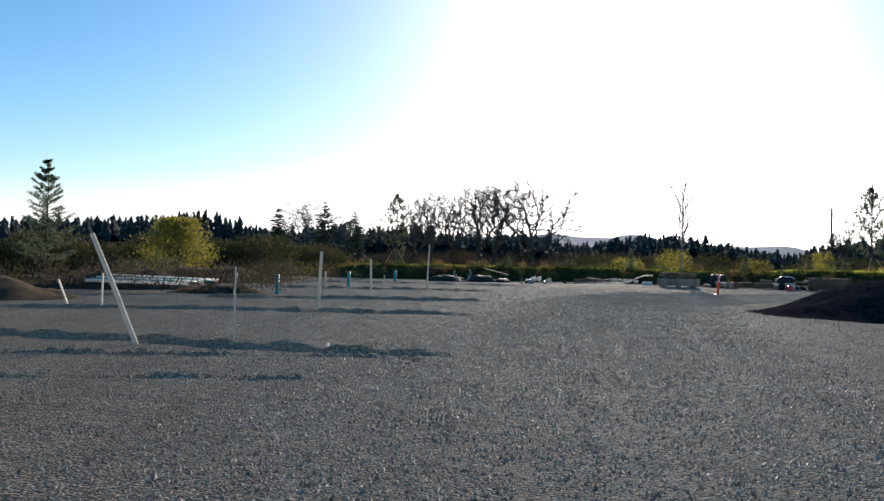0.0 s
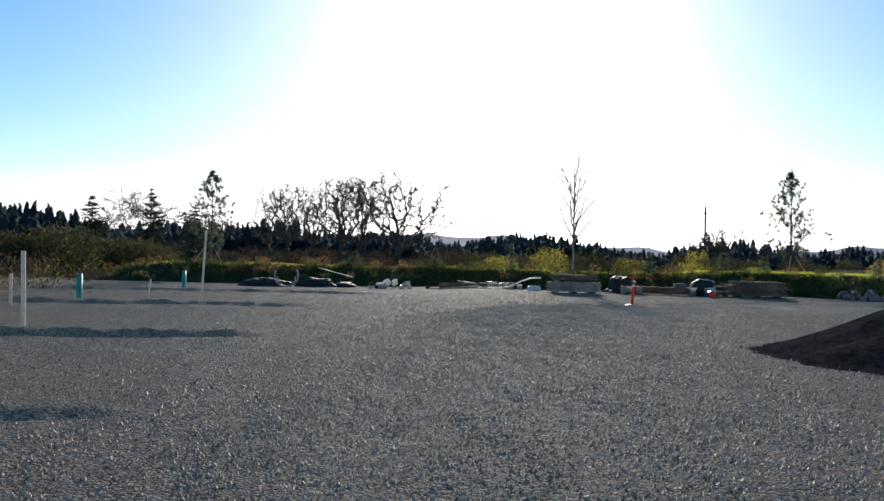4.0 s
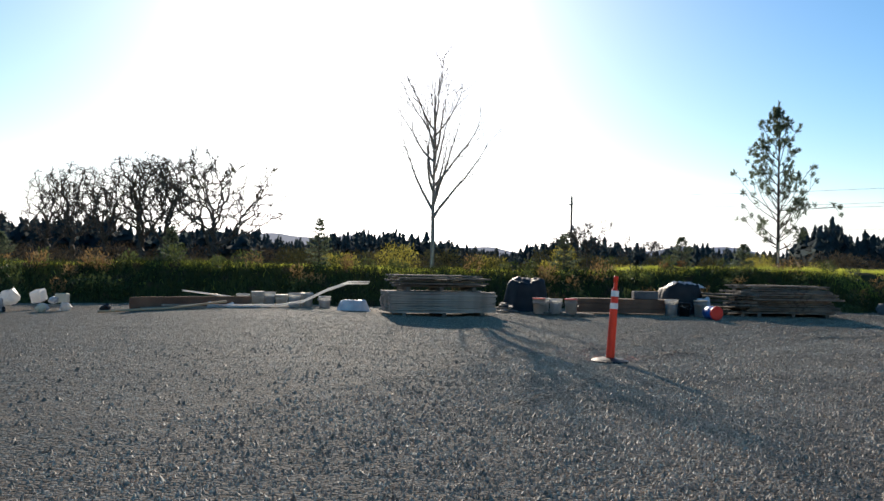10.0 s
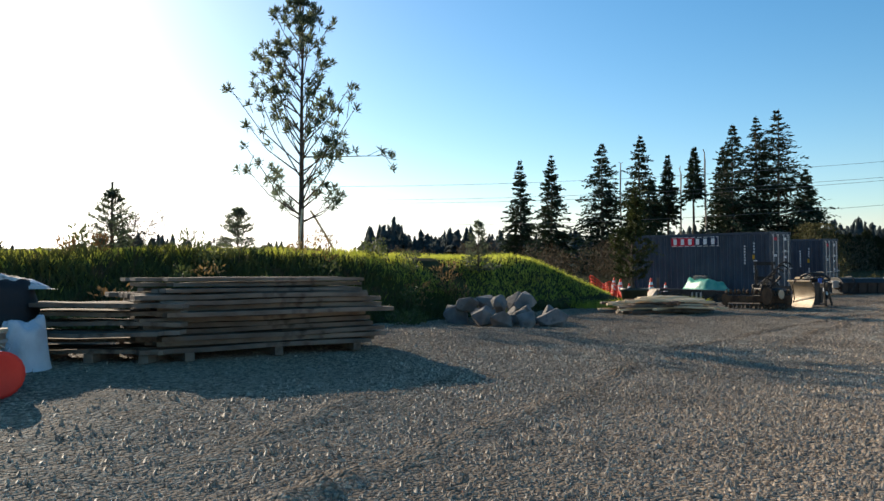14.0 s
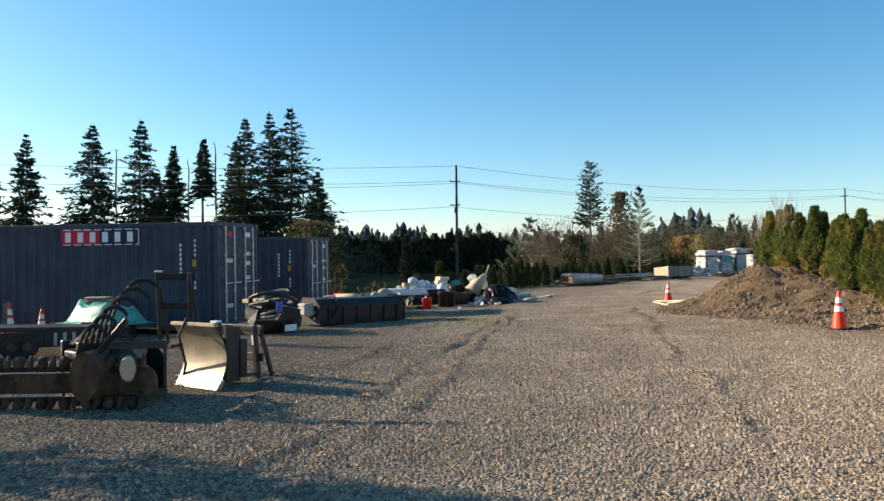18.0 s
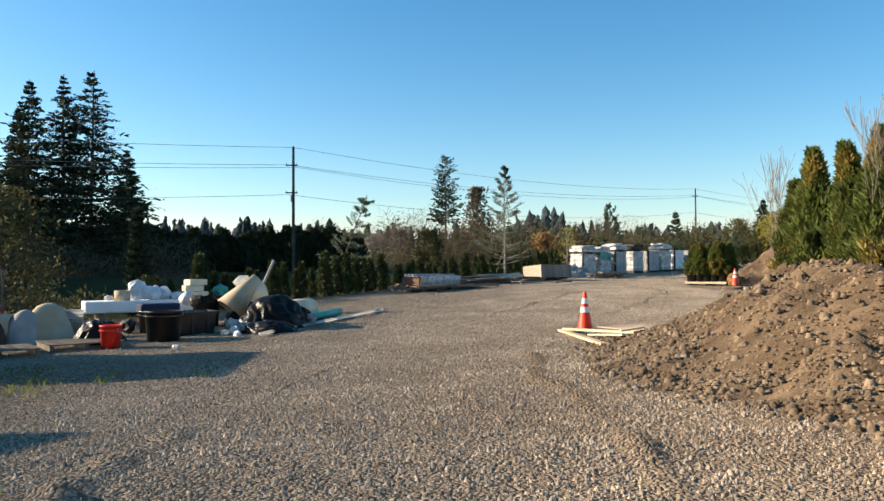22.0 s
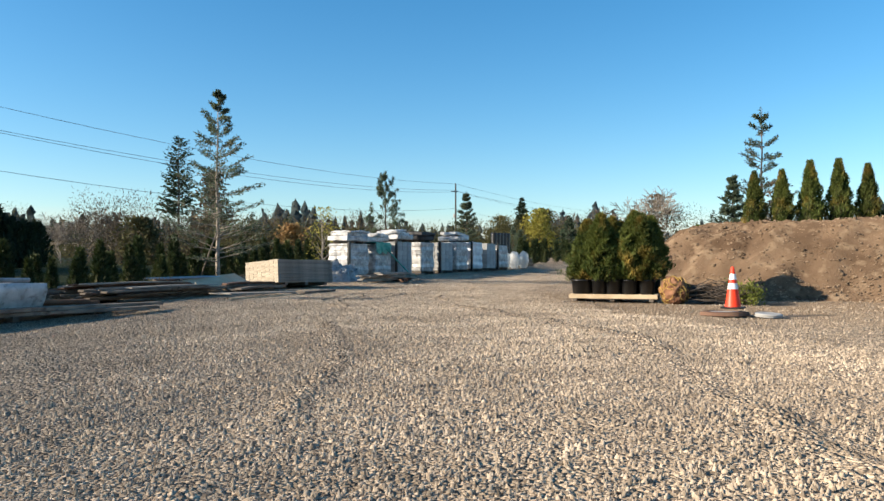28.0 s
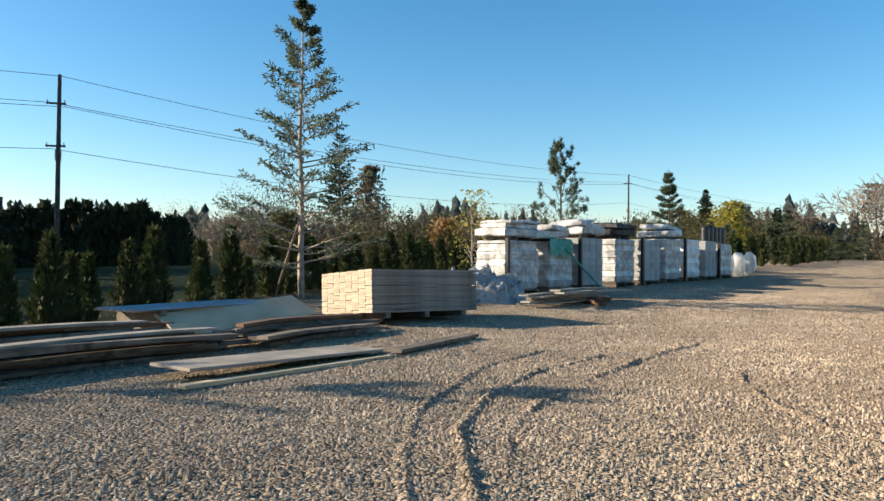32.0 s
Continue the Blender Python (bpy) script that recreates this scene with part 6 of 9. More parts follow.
lone_boards(at(83.2, 35.3, -50), ((3.6, 0.16, 0.04, 22, 0.7, 1.9, 0.0, 0.26, 3, "wood_old"), (3.2, 0.13, 0.035, 8, 0.9, 1.7, 0.2, 0.34, 4, "wood_beam"), (3.0, 0.2, 0.03, 4, 0.8, 1.5, 0.28, 0.36, 4, "wood_grey")), 313, "loose weathered planks lying in a long low heap")
lone_boards(at(85.4, 32.3, -44), ((2.6, 0.17, 0.04, 12, 1.0, 1.3, 0.0, 0.2, 5, "wood_old"), (2.2, 0.14, 0.04, 5, 0.8, 0.9, 0.16, 0.24, 6, "wood_beam")), 314, "brown and grey timbers lying in a low heap")
lath((81.85, 33.75, 0.10), (83.35, 31.85, 0.06), 0.62, 0.03, "wood_grey", "wide pale board lying at the gravel's edge")
lath((81.35, 33.6, 0.0), (83.05, 31.55, 0.0), 0.10, 0.04, "wood_new", "pale narrow board lying along a wider one")
lone_boards(at(84.0, 31.0, -40), ((2.2, 0.2, 0.04, 2, 0.5, 0.3, 0.0, 0.04, 2, "wood_old"),), 316, "single dark planks on the gravel")
lone_boards(at(90.6, 25.9, -48), ((3.4, 0.24, 0.035, 7, 0.5, 0.7, 0.05, 0.32, 5, "wood_grey"), (1.2, 0.12, 0.09, 3, 1.5, 0.5, 0.0, 0.06, 70, "wood_beam")), 317, "warped pale boards lying before the wrapped pallets")
lath((59.85, 37.97, 0.01), (57.4, 38.02, 0.02), 0.12, 0.04, "wood_new", "pale pointed wooden stake lying by the cone")
lath((59.75, 37.92, 0.04), (57.9, 37.32, 0.12), 0.12, 0.04, "wood_new", "pale pointed wooden stake lying by the cone")
lath((58.9, 37.75, 0.015), (57.7, 37.6, 0.12), 0.08, 0.03, "wood_new", "short pale stake under longer ones")
lath((57.85, 37.6, 0.17), (57.78, 37.25, 0.22), 0.11, 0.03, "wood_new", "sawn offcut lying across wooden stakes")
lath((59.97, 36.87, 0.05), (58.55, 36.62, 0.08), 1.0, 0.016, "plywood", "tan plywood sheet lying on the foot of the earth heap", "plywood_sheet", "plywood")
lone_boards(at(49.8, 37.7, -20), ((0.5, 0.08, 0.025, 2, 0.2, 0.1, 0.01, 0.03, 10, "wood_old"),), 319, "broken brown plank at the foot of the earth heap")

# long beams, with a concrete block on them
t = thing("timber_stack", at(20.85, 49.7, -22), "stack of long red-brown timber beams on the gravel", "timber")
beam = [board_mesh(2.75, 0.24, 0.115, 321), board_mesh(2.65, 0.24, 0.115, 322)]
boards(t, [(0.02 * k, -0.13 + 0.26 * j, 0.05 + 0.12 * k, 0.6 * k, j + k) for k in range(3) for j in range(2)], beam, "wood_beam", "beam")
ob = part("concrete_block", box(bmesh.new(), 0.62, 0.3, 0.2, None, 0.015), "shaded_block")
ob.matrix_world = at(21.4, 49.45, -22, 0.41)
tagged(ob, "grey concrete block resting on timber beams", "concrete block")
lone_boards(at(10.3, 50.9, 16), ((2.5, 0.05, 0.26, 1, 0.02, 0.02, 0.0, 0.0, 0, "wood_beam"), (1.9, 0.05, 0.04, 3, 1.0, 0.5, 0.0, 0.06, 14, "wood_grey")), 323, "brown plank set on edge with pale laths beside it")
lone_boards(at(18.75, 49.0, -25), ((1.5, 0.2, 0.05, 3, 0.1, 0.5, 0.0, 0.02, 2, "wood_old"),), 324, "planks lying under white buckets")
lone_boards(at(18.0, 50.6, 20), ((0.6, 0.1, 0.03, 6, 0.4, 0.4, 0.0, 0.2, 30, "wood_grey"),), 325, "small heap of wood offcuts")


# ---- buckets, bins, drums ----
def bucket(m, label, mat="white_plastic", h=0.37, r=0.15, handle=True, name="bucket", mark=None, fill=None):
    t = thing(name, m, label, name.replace("_", " "))
    part("body", lathe(bmesh.new(), [(0.001, 0), (r * 0.86, 0), (r, h), (r * 1.06, h), (r * 1.06, h - 0.03), (r * 1.01, h - 0.03), (r * 0.95, h), (r * 0.82, 0.03), (0.001, 0.03)], seg=20), mat, t, "", True)
    part("rim", lathe(bmesh.new(), [(r * 1.0, h - 0.10), (r * 1.07, h - 0.10), (r * 1.07, h - 0.075), (r * 1.0, h - 0.075)], seg=20), mat, t)
    if handle:
        pts = [(r * 1.07 * math.cos(a), -0.01, h - 0.05 - 0.75 * r * math.sin(a)) for a in np.linspace(0, math.pi, 9)]
        part("bail", tube(bmesh.new(), [(px, -r * 1.09 if 0.2 < i / 8 < 0.8 else py - r * 0.6, pz) for i, (px, py, pz) in enumerate(pts)], 0.004, 5), "steel", t, "wire handle")
    if mark:
        part("printed_panel", lathe(bmesh.new(), [(r * 0.905, h * 0.2), (r * 0.975, h * 0.68)], pose(0, 0, 0, 0, 0, 0), 20), mark, t)
    if fill:
        part("lid", lathe(bmesh.new(), [(0.001, h + 0.012), (r * 1.05, h + 0.01), (r * 1.08, h - 0.015)], seg=20), fill, t)
    return t


for k, (x, y) in enumerate(((18.25, 49.35), (18.62, 49.18), (18.95, 49.02), (18.5, 49.6))):
    bucket(at(x, y, 40 * k, 0.05), "dirty white plastic bucket on a plank", fill=None if k % 2 else "red")
for k, x in enumerate((11.5, 11.83, 12.12, 12.42, 12.72, 13.05, 13.5)):
    bucket(at(x, 51.75 - 0.1 * math.sin(k * 2), 30 * k), "white plastic bucket in a row at the bank's foot", h=0.36 if k % 3 else 0.3, fill="white_plastic" if k % 2 else None)
bucket(at(21.85, 48.95, 10), "dirty white plastic bucket beside a drum", h=0.42, r=0.165)
bucket(at(22.08, 48.72, 0), "black plastic pail between white buckets", "black_plastic", 0.36, 0.15)
bucket(at(22.4, 48.5, 60), "white bucket topped with a tan lid", h=0.42, r=0.165, fill="tan")
red_bucket = bucket(at(60.2, 45.8, 15), "orange-red plastic bucket with a pale printed mark", "red", 0.41, 0.172)
for j, (a, z) in enumerate(((0.0, 0.12), (0.05, 0.16), (-0.05, 0.2))):
    ob = part("printed_mark", box(bmesh.new(), 0.10 - 0.02 * j, 0.004, 0.025, Matrix.Translation((a, -0.166, z))), "reflect")
    ob.parent = red_bucket
bucket(at(62.5, 47.2, 0), "white plastic bucket stacked with another", h=0.42, r=0.19)
bucket(at(62.52, 47.2, 50, 0.13), "white plastic bucket nested in another", h=0.42, r=0.19)
bucket(at(62.98, 42.52, 0), "small white tub with a crumpled plastic lid", h=0.26, r=0.1, handle=False, name="tub")
bucket(at(61.15, 45.15, 0), "large black plastic plant tub", "black_plastic", 0.56, 0.33, False, "plant_tub")
bucket(at(62.9, 45.75, 0), "black plastic plant tub in the junk heap", "black_plastic", 0.46, 0.3, False, "plant_tub")
lined = bucket(at(63.75, 44.85, 0) @ pose(0, 0, 0.02, 0, 8, 0), "black plastic pot lined with a bin bag", "black_plastic", 0.62, 0.3, False, "plant_tub")
bm = bmesh.new()
rows = []
for i in range(5):
    ring = []
    for k in range(36):
        a, q = 2 * math.pi * k / 36, noise.noise(Vector((k * 0.55, i * 0.4, 3.0)))
        r, z = (0.2, 0.30, 0.345, 0.36, 0.34)[i] + 0.04 * q, (0.5, 0.6, 0.64, 0.58, 0.46)[i] + 0.08 * q
        ring.append(bm.verts.new((r * math.cos(a), r * math.sin(a), z)))
    rows.append(ring)
for r0, r1 in zip(rows, rows[1:]):
    for k in range(36):
        bm.faces.new((r0[k], r0[(k + 1) % 36], r1[(k + 1) % 36], r1[k]))
part("bag_liner", bm, "bag", lined, "black bag folded over the rim")


def tote(m):
    """A rectangular plastic tote: tapered walls, flanged rim, ribs."""
    t = thing("storage_tote", m, "rectangular black plastic tote with a flanged rim", "tote")
    bm = bmesh.new()
    prof = ((0.42, 0.24, 0.0), (0.47, 0.29, 0.44), (0.52, 0.34, 0.44), (0.52, 0.34, 0.47), (0.45, 0.27, 0.47), (0.40, 0.22, 0.03))
    rows = [[bm.verts.new((sx * a, sy * b, z)) for sx, sy in ((-1, -1), (1, -1), (1, 1), (-1, 1))] for a, b, z in prof]
    for r0, r1 in zip(rows, rows[1:]):
        for k in range(4):
            bm.faces.new((r0[k], r0[(k + 1) % 4], r1[(k + 1) % 4], r1[k]))
    bm.faces.new(rows[-1])
    part("shell", bm, "black_plastic", t)
    for x in (-0.3, 0.0, 0.3):
        for y in (-0.275, 0.275):
            part("rib", box(bmesh.new(), 0.05, 0.03, 0.4, pose(x, y, 0.02), 0.008), "black_plastic", t)
    return t


tote(at(62.15, 44.9, -62))


def drum(m, label):
    t = thing("drum", m, label, "drum")
    part("body", lathe(bmesh.new(), [(0.001, 0), (0.2, 0), (0.205, 0.2), (0.212, 0.22), (0.205, 0.24), (0.2, 0.46)], seg=22), "blue", t, "blue plastic body", True)
    part("lid", lathe(bmesh.new(), [(0.215, 0.43), (0.218, 0.475), (0.19, 0.485), (0.001, 0.48)], seg=22), "red", t, "round red lid")
    return t


drum(at(22.25, 48.05, 0, 0.165) @ pose(0, 0, 0, 90, 0, -8) @ Matrix.Diagonal((0.78, 0.78, 0.8, 1)), "small blue drum with a red lid lying on its side")


# ---- sheeted and bagged heaps ----
def sheet_heap(m, sx, sy, h, seed, mat, label, name="tarpaulin", category="tarpaulin", folds=0.12, square=3.0):
    """Cloth or plastic thrown over a load: a soft box with creases that reaches the ground."""
    n = 34
    u, v = np.meshgrid(np.linspace(-1.12, 1.12, n), np.linspace(-1.12, 1.12, n))
    d = (np.abs(u) ** square + np.abs(v) ** square) ** (1 / square)
    z = h * (1 - smoothstep(d, 0.72, 1.06)) * (1 + folds * fbm(u, v, 2.2, seed)) + folds * 0.22 * h * fbm(u, v, 9, seed + 1, 3) * (d < 1.05)
    bulge = 1 + 0.05 * fbm(u, v, 4, seed + 2)
    z = np.where(d > 1.08, -0.03, np.maximum(z, 0.0))
    me = grid_mesh(name, u * sx / 2 * bulge, v * sy / 2 * bulge, z)
    ob = part_mesh(name, me, mat, smooth=True)
    ob.matrix_world = m
    return tagged(ob, label, category)


sheet_heap(at(22.8, 49.85, -10), 1.25, 1.0, 0.78, 330, "tarp_black", "pallet load under a dark tarpaulin", square=5)
sheet_heap(at(22.9, 49.75, -8, 0.74), 0.95, 0.5, 0.1, 331, "wrap", "pale plastic sheet draped over a tarpaulined load", folds=0.4)
sheet_heap(at(18.9, 51.3, 10), 1.15, 0.95, 0.8, 332, "tarp_black", "barrel load under a dark blue-black sheet", square=4)
sheet_heap(at(14.0, 50.85, 0), 0.8, 0.6, 0.26, 333, "tarp_white", "pale sheet over a small heap", folds=0.15, square=2.6)
def bin_bag(m, sx, sy, h, seed, mat="bag", label="shiny black bin bag slumped in the junk heap", name="bin_bag", category="bin bag", group="bin bags"):
    """A slumped bag: a flattened ball with broad sags and sharp creases."""
    bm = bmesh.new()
    res = bmesh.ops.create_icosphere(bm, subdivisions=5, radius=1.0)
    o = Vector((seed * 3.7, seed * 1.3, 0))
    for v in bm.verts:
        c = v.co.copy()
        k = 1 + 0.22 * noise.noise(c * 1.4 + o) + 0.10 * (1 - 2 * abs(noise.noise(c * 3.1 + o))) + 0.022 * (1 - 2 * abs(noise.noise(c * 7.0 + o)))
        z = max(c.z * k, -0.12 + 0.05 * noise.noise(c * 6))
        flare = 1 + 0.18 * max(0.0, 0.25 - z)
        v.co = Vector((c.x * k * flare * sx / 2, c.y * k * flare * sy / 2, (z + 0.12) * h / 1.12))
    ob = part(name, bm, mat, smooth=True)
    ob.matrix_world = m
    return tagged(ob, label, category, group)


bin_bag(at(62.75, 43.3, 30), 1.15, 1.25, 0.62, 1)
bin_bag(at(61.95, 43.3, 70), 1.0, 0.75, 0.24, 2)
bin_bag(at(63.2, 42.85, 10), 0.55, 0.6, 0.42, 3)
bin_bag(at(61.2, 46.3, 80), 0.8, 0.65, 0.42, 4)
bin_bag(at(64.0, 44.0, 50), 0.9, 0.8, 0.5, 5)
sheet_heap(at(22.95, 49.05, 30), 0.45, 0.4, 0.42, 343, "tarp_white", "crumpled sheet on the junk beside the planks", "plastic_sheeting", "plastic sheeting", 0.18, 2.4)
for k, (x, y, a, b, h) in enumerate(((0.4, 51.6, 2.3, 1.2, 0.6), (2.9, 52.4, 1.9, 1.1, 0.7), (4.4, 52.8, 1.1, 0.8, 0.42))):
    bin_bag(at(x, y, 17 * k), a, b, 0.62 * h, 10 + k, "tarp_black", "dark plastic sheeting thrown at the foot of the bank", "plastic_sheeting", "plastic sheeting", "sheeting along the bank")


def hose(points, r, mat, label, name="hose", category="hose", m=None):
    ob = part(name, tube(bmesh.new(), points, r, 8), mat, smooth=True)
    ob.matrix_world = m or Matrix()
    return tagged(ob, label, category)


hose([(1.5 + 0.55 * math.cos(a), 49.55 + 0.25 * math.sin(a), 0.62 + 0.5 * math.sin(a)) for a in np.linspace(-3.6, 0.6, 22)], 0.04, "dull_wrap", "thick grey hose curled in a loop on the bank")
hose([(1.5 + 0.42 * math.cos(a), 49.35 + 0.2 * math.sin(a), 0.5 + 0.38 * math.sin(a)) for a in np.linspace(-3.3, 0.2, 20)], 0.04, "dull_wrap", "thick grey hose curled in a loop on the bank")
hose([(3.0 + 0.35 * k, 52.0 + 0.1 * math.sin(k), 1.0 - 0.09 * k) for k in range(6)], 0.018, "white_plastic", "white pipe sliding down the bank")
for k in range(2):
    hose([(10.6 + 0.55 * i, 50.75 - 0.12 * k + 0.06 * i, 0.16 + 0.05 * k + 0.55 * float(smoothstep(i, 3.2, 6.2))) for i in range(8)], 0.017, "white_plastic", "pale flexible pipe rising in a curve over buckets", "pipe", "pipe")
hose([(8.4, 50.2, 0.1), (9.8, 50.35, 0.16), (11.0, 50.5, 0.3)], 0.025, "wood_new", "thin pale pole lying on the gravel", "pole", "pole")
hose([(10.1, 51.6, 0.5), (11.2, 51.5, 0.36)], 0.018, "white_plastic", "white pipe leaning on a plank", "pipe", "pipe")
hose([(x, y, float(lie(x, y)) + 0.06) for x, y in ((61.1, 43.4), (62.0, 42.95), (62.9, 42.5), (64.2, 41.85), (65.2, 41.35), (66.4, 40.85))], 0.033, "white_plastic", "long white plastic pipe lying on the gravel", "pipe", "pipe")
hose([(63.75, 42.65, 0.145), (65.15, 41.95, 0.2)], 0.09, "teal", "short teal plastic pipe lying on the gravel", "pipe", "pipe")
hose([(64.9, 44.0, 0.3), (66.0, 43.6, 1.45)], 0.035, "wood_grey", "wooden pole leaning out of the junk heap", "pole", "pole")
for k in range(5):
    hose([(-13.2 + 0.05 * k, 28.2 + 0.35 * k, 0.45 + 0.04 * k), (-9.8 + 0.2 * k, 29.6 + 0.3 * k, 0.34 + 0.03 * k)], 0.06, "teal" if k % 2 else "white_plastic", "plastic pipe lying on the soil heap", "pipe", "pipe")


# ---- small refuse along the foot of the bank ----
rng = np.random.RandomState(88)
for k in range(26):
    f = rng.rand()
    x, y = (5.6 + 2.2 * f, 51.75 + 0.3 * rng.normal()) if k < 18 else (8.5 + 5.5 * f, 51.0 + 0.25 * rng.normal())
    s = (0.10 + 0.12 * rng.rand()) if k < 18 else 0.05 + 0.06 * rng.rand()
    bm = box(bmesh.new(), s * 1.6, s * 1.2, s * 1.3, None, s * 0.12) if k % 4 == 0 else lump(bmesh.new(), (s, s * 0.8, s * 0.8), Matrix.Translation((0, 0, s * 0.6)), 0.28, 2.0, 2, k)
    ob = part("refuse_piece", bm, ("white_plastic", "wrap", "cream", "tarp_black", "foam")[k % 5])
    ob.matrix_world = at(x, y, 360 * rng.rand(), 0.16 * (k % 3 == 0) * (k < 18)) @ pose(0, 0, 0, 12 * rng.normal(), 12 * rng.normal(), 0)
    tagged(ob, "crumpled pale piece of refuse at the bank's foot", "refuse", "refuse along the bank")


# ---- machine attachments beside the containers ----
def blade(m):
    t = thing("dozer_blade", m, "worn curved steel blade standing on the gravel", "dozer blade")
    n, w, h = 12, 0.95, 0.88
    bm = bmesh.new()
    for side in (0.0, 0.02):
        rows = []
        for i in range(n + 1):
            a = -0.75 + 1.6 * i / n
            y, z = 0.62 * (1 - math.cos(a)) - side, h * i / n
            rows.append([bm.verts.new((x, -y, z)) for x in (-w / 2, -w / 6, w / 6, w / 2)])
        for r0, r1 in zip(rows, rows[1:]):
            for k in range(3):
                bm.faces.new((r0[k], r0[k + 1], r1[k + 1], r1[k]))
    part("moldboard", bm, "worn_steel", t, "tan scuffed curved plate", True)
    part("cutting_edge", box(bmesh.new(), w + 0.04, 0.03, 0.14, pose(0, -0.12, 0, -25, 0, 0), 0.004), "worn_steel", t)
    part("top_rail", box(bmesh.new(), w + 0.04, 0.07, 0.05, Matrix.Translation((0, -0.18, h - 0.03)), 0.006), "worn_steel", t)
    for x in (-0.4, 0.0, 0.4):
        part("rib", box(bmesh.new(), 0.04, 0.25, 0.75, Matrix.Translation((x, 0.16, 0.08)), 0.005), "black_steel", t)
    part("back_frame", box(bmesh.new(), 0.9, 0.12, 0.5, Matrix.Translation((0, 0.32, 0.15)), 0.01), "black_steel", t)
    part("hydraulic_hose", tube(bmesh.new(), [(-0.15, -0.2, 0.95), (-0.2, -0.28, 0.7), (-0.3, -0.1, 0.3), (-0.45, -0.05, 0.05)], 0.018, 7), "rubber", t)
    return t


blade(at(41.95, 46.78, 237) @ Matrix.Diagonal((0.8, 0.8, 0.8, 1)))


def trencher(m):
    """A chain trencher lying flat: boom, endless chain with cups and teeth, drive head and hoses."""
    t = thing("trencher", m, "rusty black chain trencher with teeth and hydraulic hoses", "trencher")
    part("boom", box(bmesh.new(), 2.3, 0.14, 0.16, pose(0, 0, 0.14), 0.012), "rust", t)
    for z, up in ((0.335, 1), (0.05, -1)):
        for k in range(15):
            x = -1.12 + 0.16 * k
            part("chain_link", box(bmesh.new(), 0.14, 0.09, 0.04, pose(x, 0, z - 0.02 * up), 0.006), "black_steel", t)
            if k % 2 == 0:
                part("tooth", cyl(bmesh.new(), 0.055, 0.02, 0.10, pose(x, -0.02, z + (0.02 if up > 0 else 0.03), 0 if up > 0 else 150, 16, 0), 8), "rust", t)
            else:
                part("cup", lump(bmesh.new(), (0.075, 0.1, 0.06), pose(x, 0.0, z + 0.05 * (up > 0)), 0.1, 2.0, 2, k), "rust", t)
    part("sprocket", cyl(bmesh.new(), 0.14, 0.14, 0.08, pose(1.18, 0.04, 0.2, 90, 0, 0), 18), "rust", t)
    part("tip_roller", cyl(bmesh.new(), 0.14, 0.14, 0.1, pose(-1.18, 0.05, 0.2, 90, 0, 0), 16), "rust", t)
    part("end_disc", cyl(bmesh.new(), 0.11, 0.09, 0.06, pose(0.95, -0.12, 0.34, 90, 0, 12), 18), "tan", t, "tan round end cap")
    part("shield", box(bmesh.new(), 1.1, 0.2, 0.03, pose(0.55, 0.12, 0.42, 20, 0, 0), 0.005), "black_steel", t)
    part("auger", cyl(bmesh.new(), 0.2, 0.2, 0.5, pose(0.45, 0.15, 0.3, 90, 0, 0), 14), "rust", t, "rust-brown drum behind the chain")
    part("lift_arm", box(bmesh.new(), 0.06, 0.06, 0.85, pose(0.25, -0.05, 0.3, 8, 58, 0), 0.01), "black_steel", t)
    for k in range(6):
        r = 0.3 + 0.06 * k
        pts = [(0.45 + 0.12 * k - r * math.cos(a) * 0.9, -0.05 + 0.04 * k, 0.32 + r * 1.25 * math.sin(a)) for a in np.linspace(-0.2, 2.1, 14)]
        part("hydraulic_hose", tube(bmesh.new(), pts, 0.02, 7), "rubber", t)
    return t


trencher(at(40.65, 47.65, -84) @ Matrix.Diagonal((0.66, 0.8, 1.15, 1)))


def bucket_attachment(m):
    """An open steel box frame with rails and uprights."""
    t = thing("bucket_attachment", m, "black open steel bucket attachment lying on the gravel", "bucket attachment")
    for y in (-0.3, 0.3):
        for z in (0.03, 0.55):
            part("rail", box(bmesh.new(), 1.75, 0.09, 0.09, pose(0, y, z, 0, 1.5, 0), 0.01), "rust" if z < 0.1 else "black_steel", t)
        for x in (-0.83, -0.3, 0.25, 0.83):
            part("upright", box(bmesh.new(), 0.08, 0.06, 0.52, pose(x, y, 0.06), 0.008), "black_steel", t)
    part("back_plate", box(bmesh.new(), 1.6, 0.03, 0.45, pose(0, 0.26, 0.09)), "black_steel", t)
    for x in (-0.83, 0.83):
        part("end_plate", box(bmesh.new(), 0.03, 0.6, 0.5, pose(x, 0, 0.06), 0.01), "black_steel", t)
    part("strut", box(bmesh.new(), 0.06, 0.06, 0.6, pose(-0.6, 0.1, 0.6, 10, 68, 0), 0.01), "black_steel", t)
    for k in range(2):
        part("hydraulic_hose", tube(bmesh.new(), [(-0.8, 0.1 * k, 0.62), (-0.5, -0.15, 0.8), (-0.1, -0.25, 0.74 + 0.06 * k), (0.25, -0.2, 0.64)], 0.02, 7), "rubber", t)
    return t


bucket_attachment(at(41.1, 47.38, -38) @ Matrix.Diagonal((0.52, 0.6, 0.95, 1)))


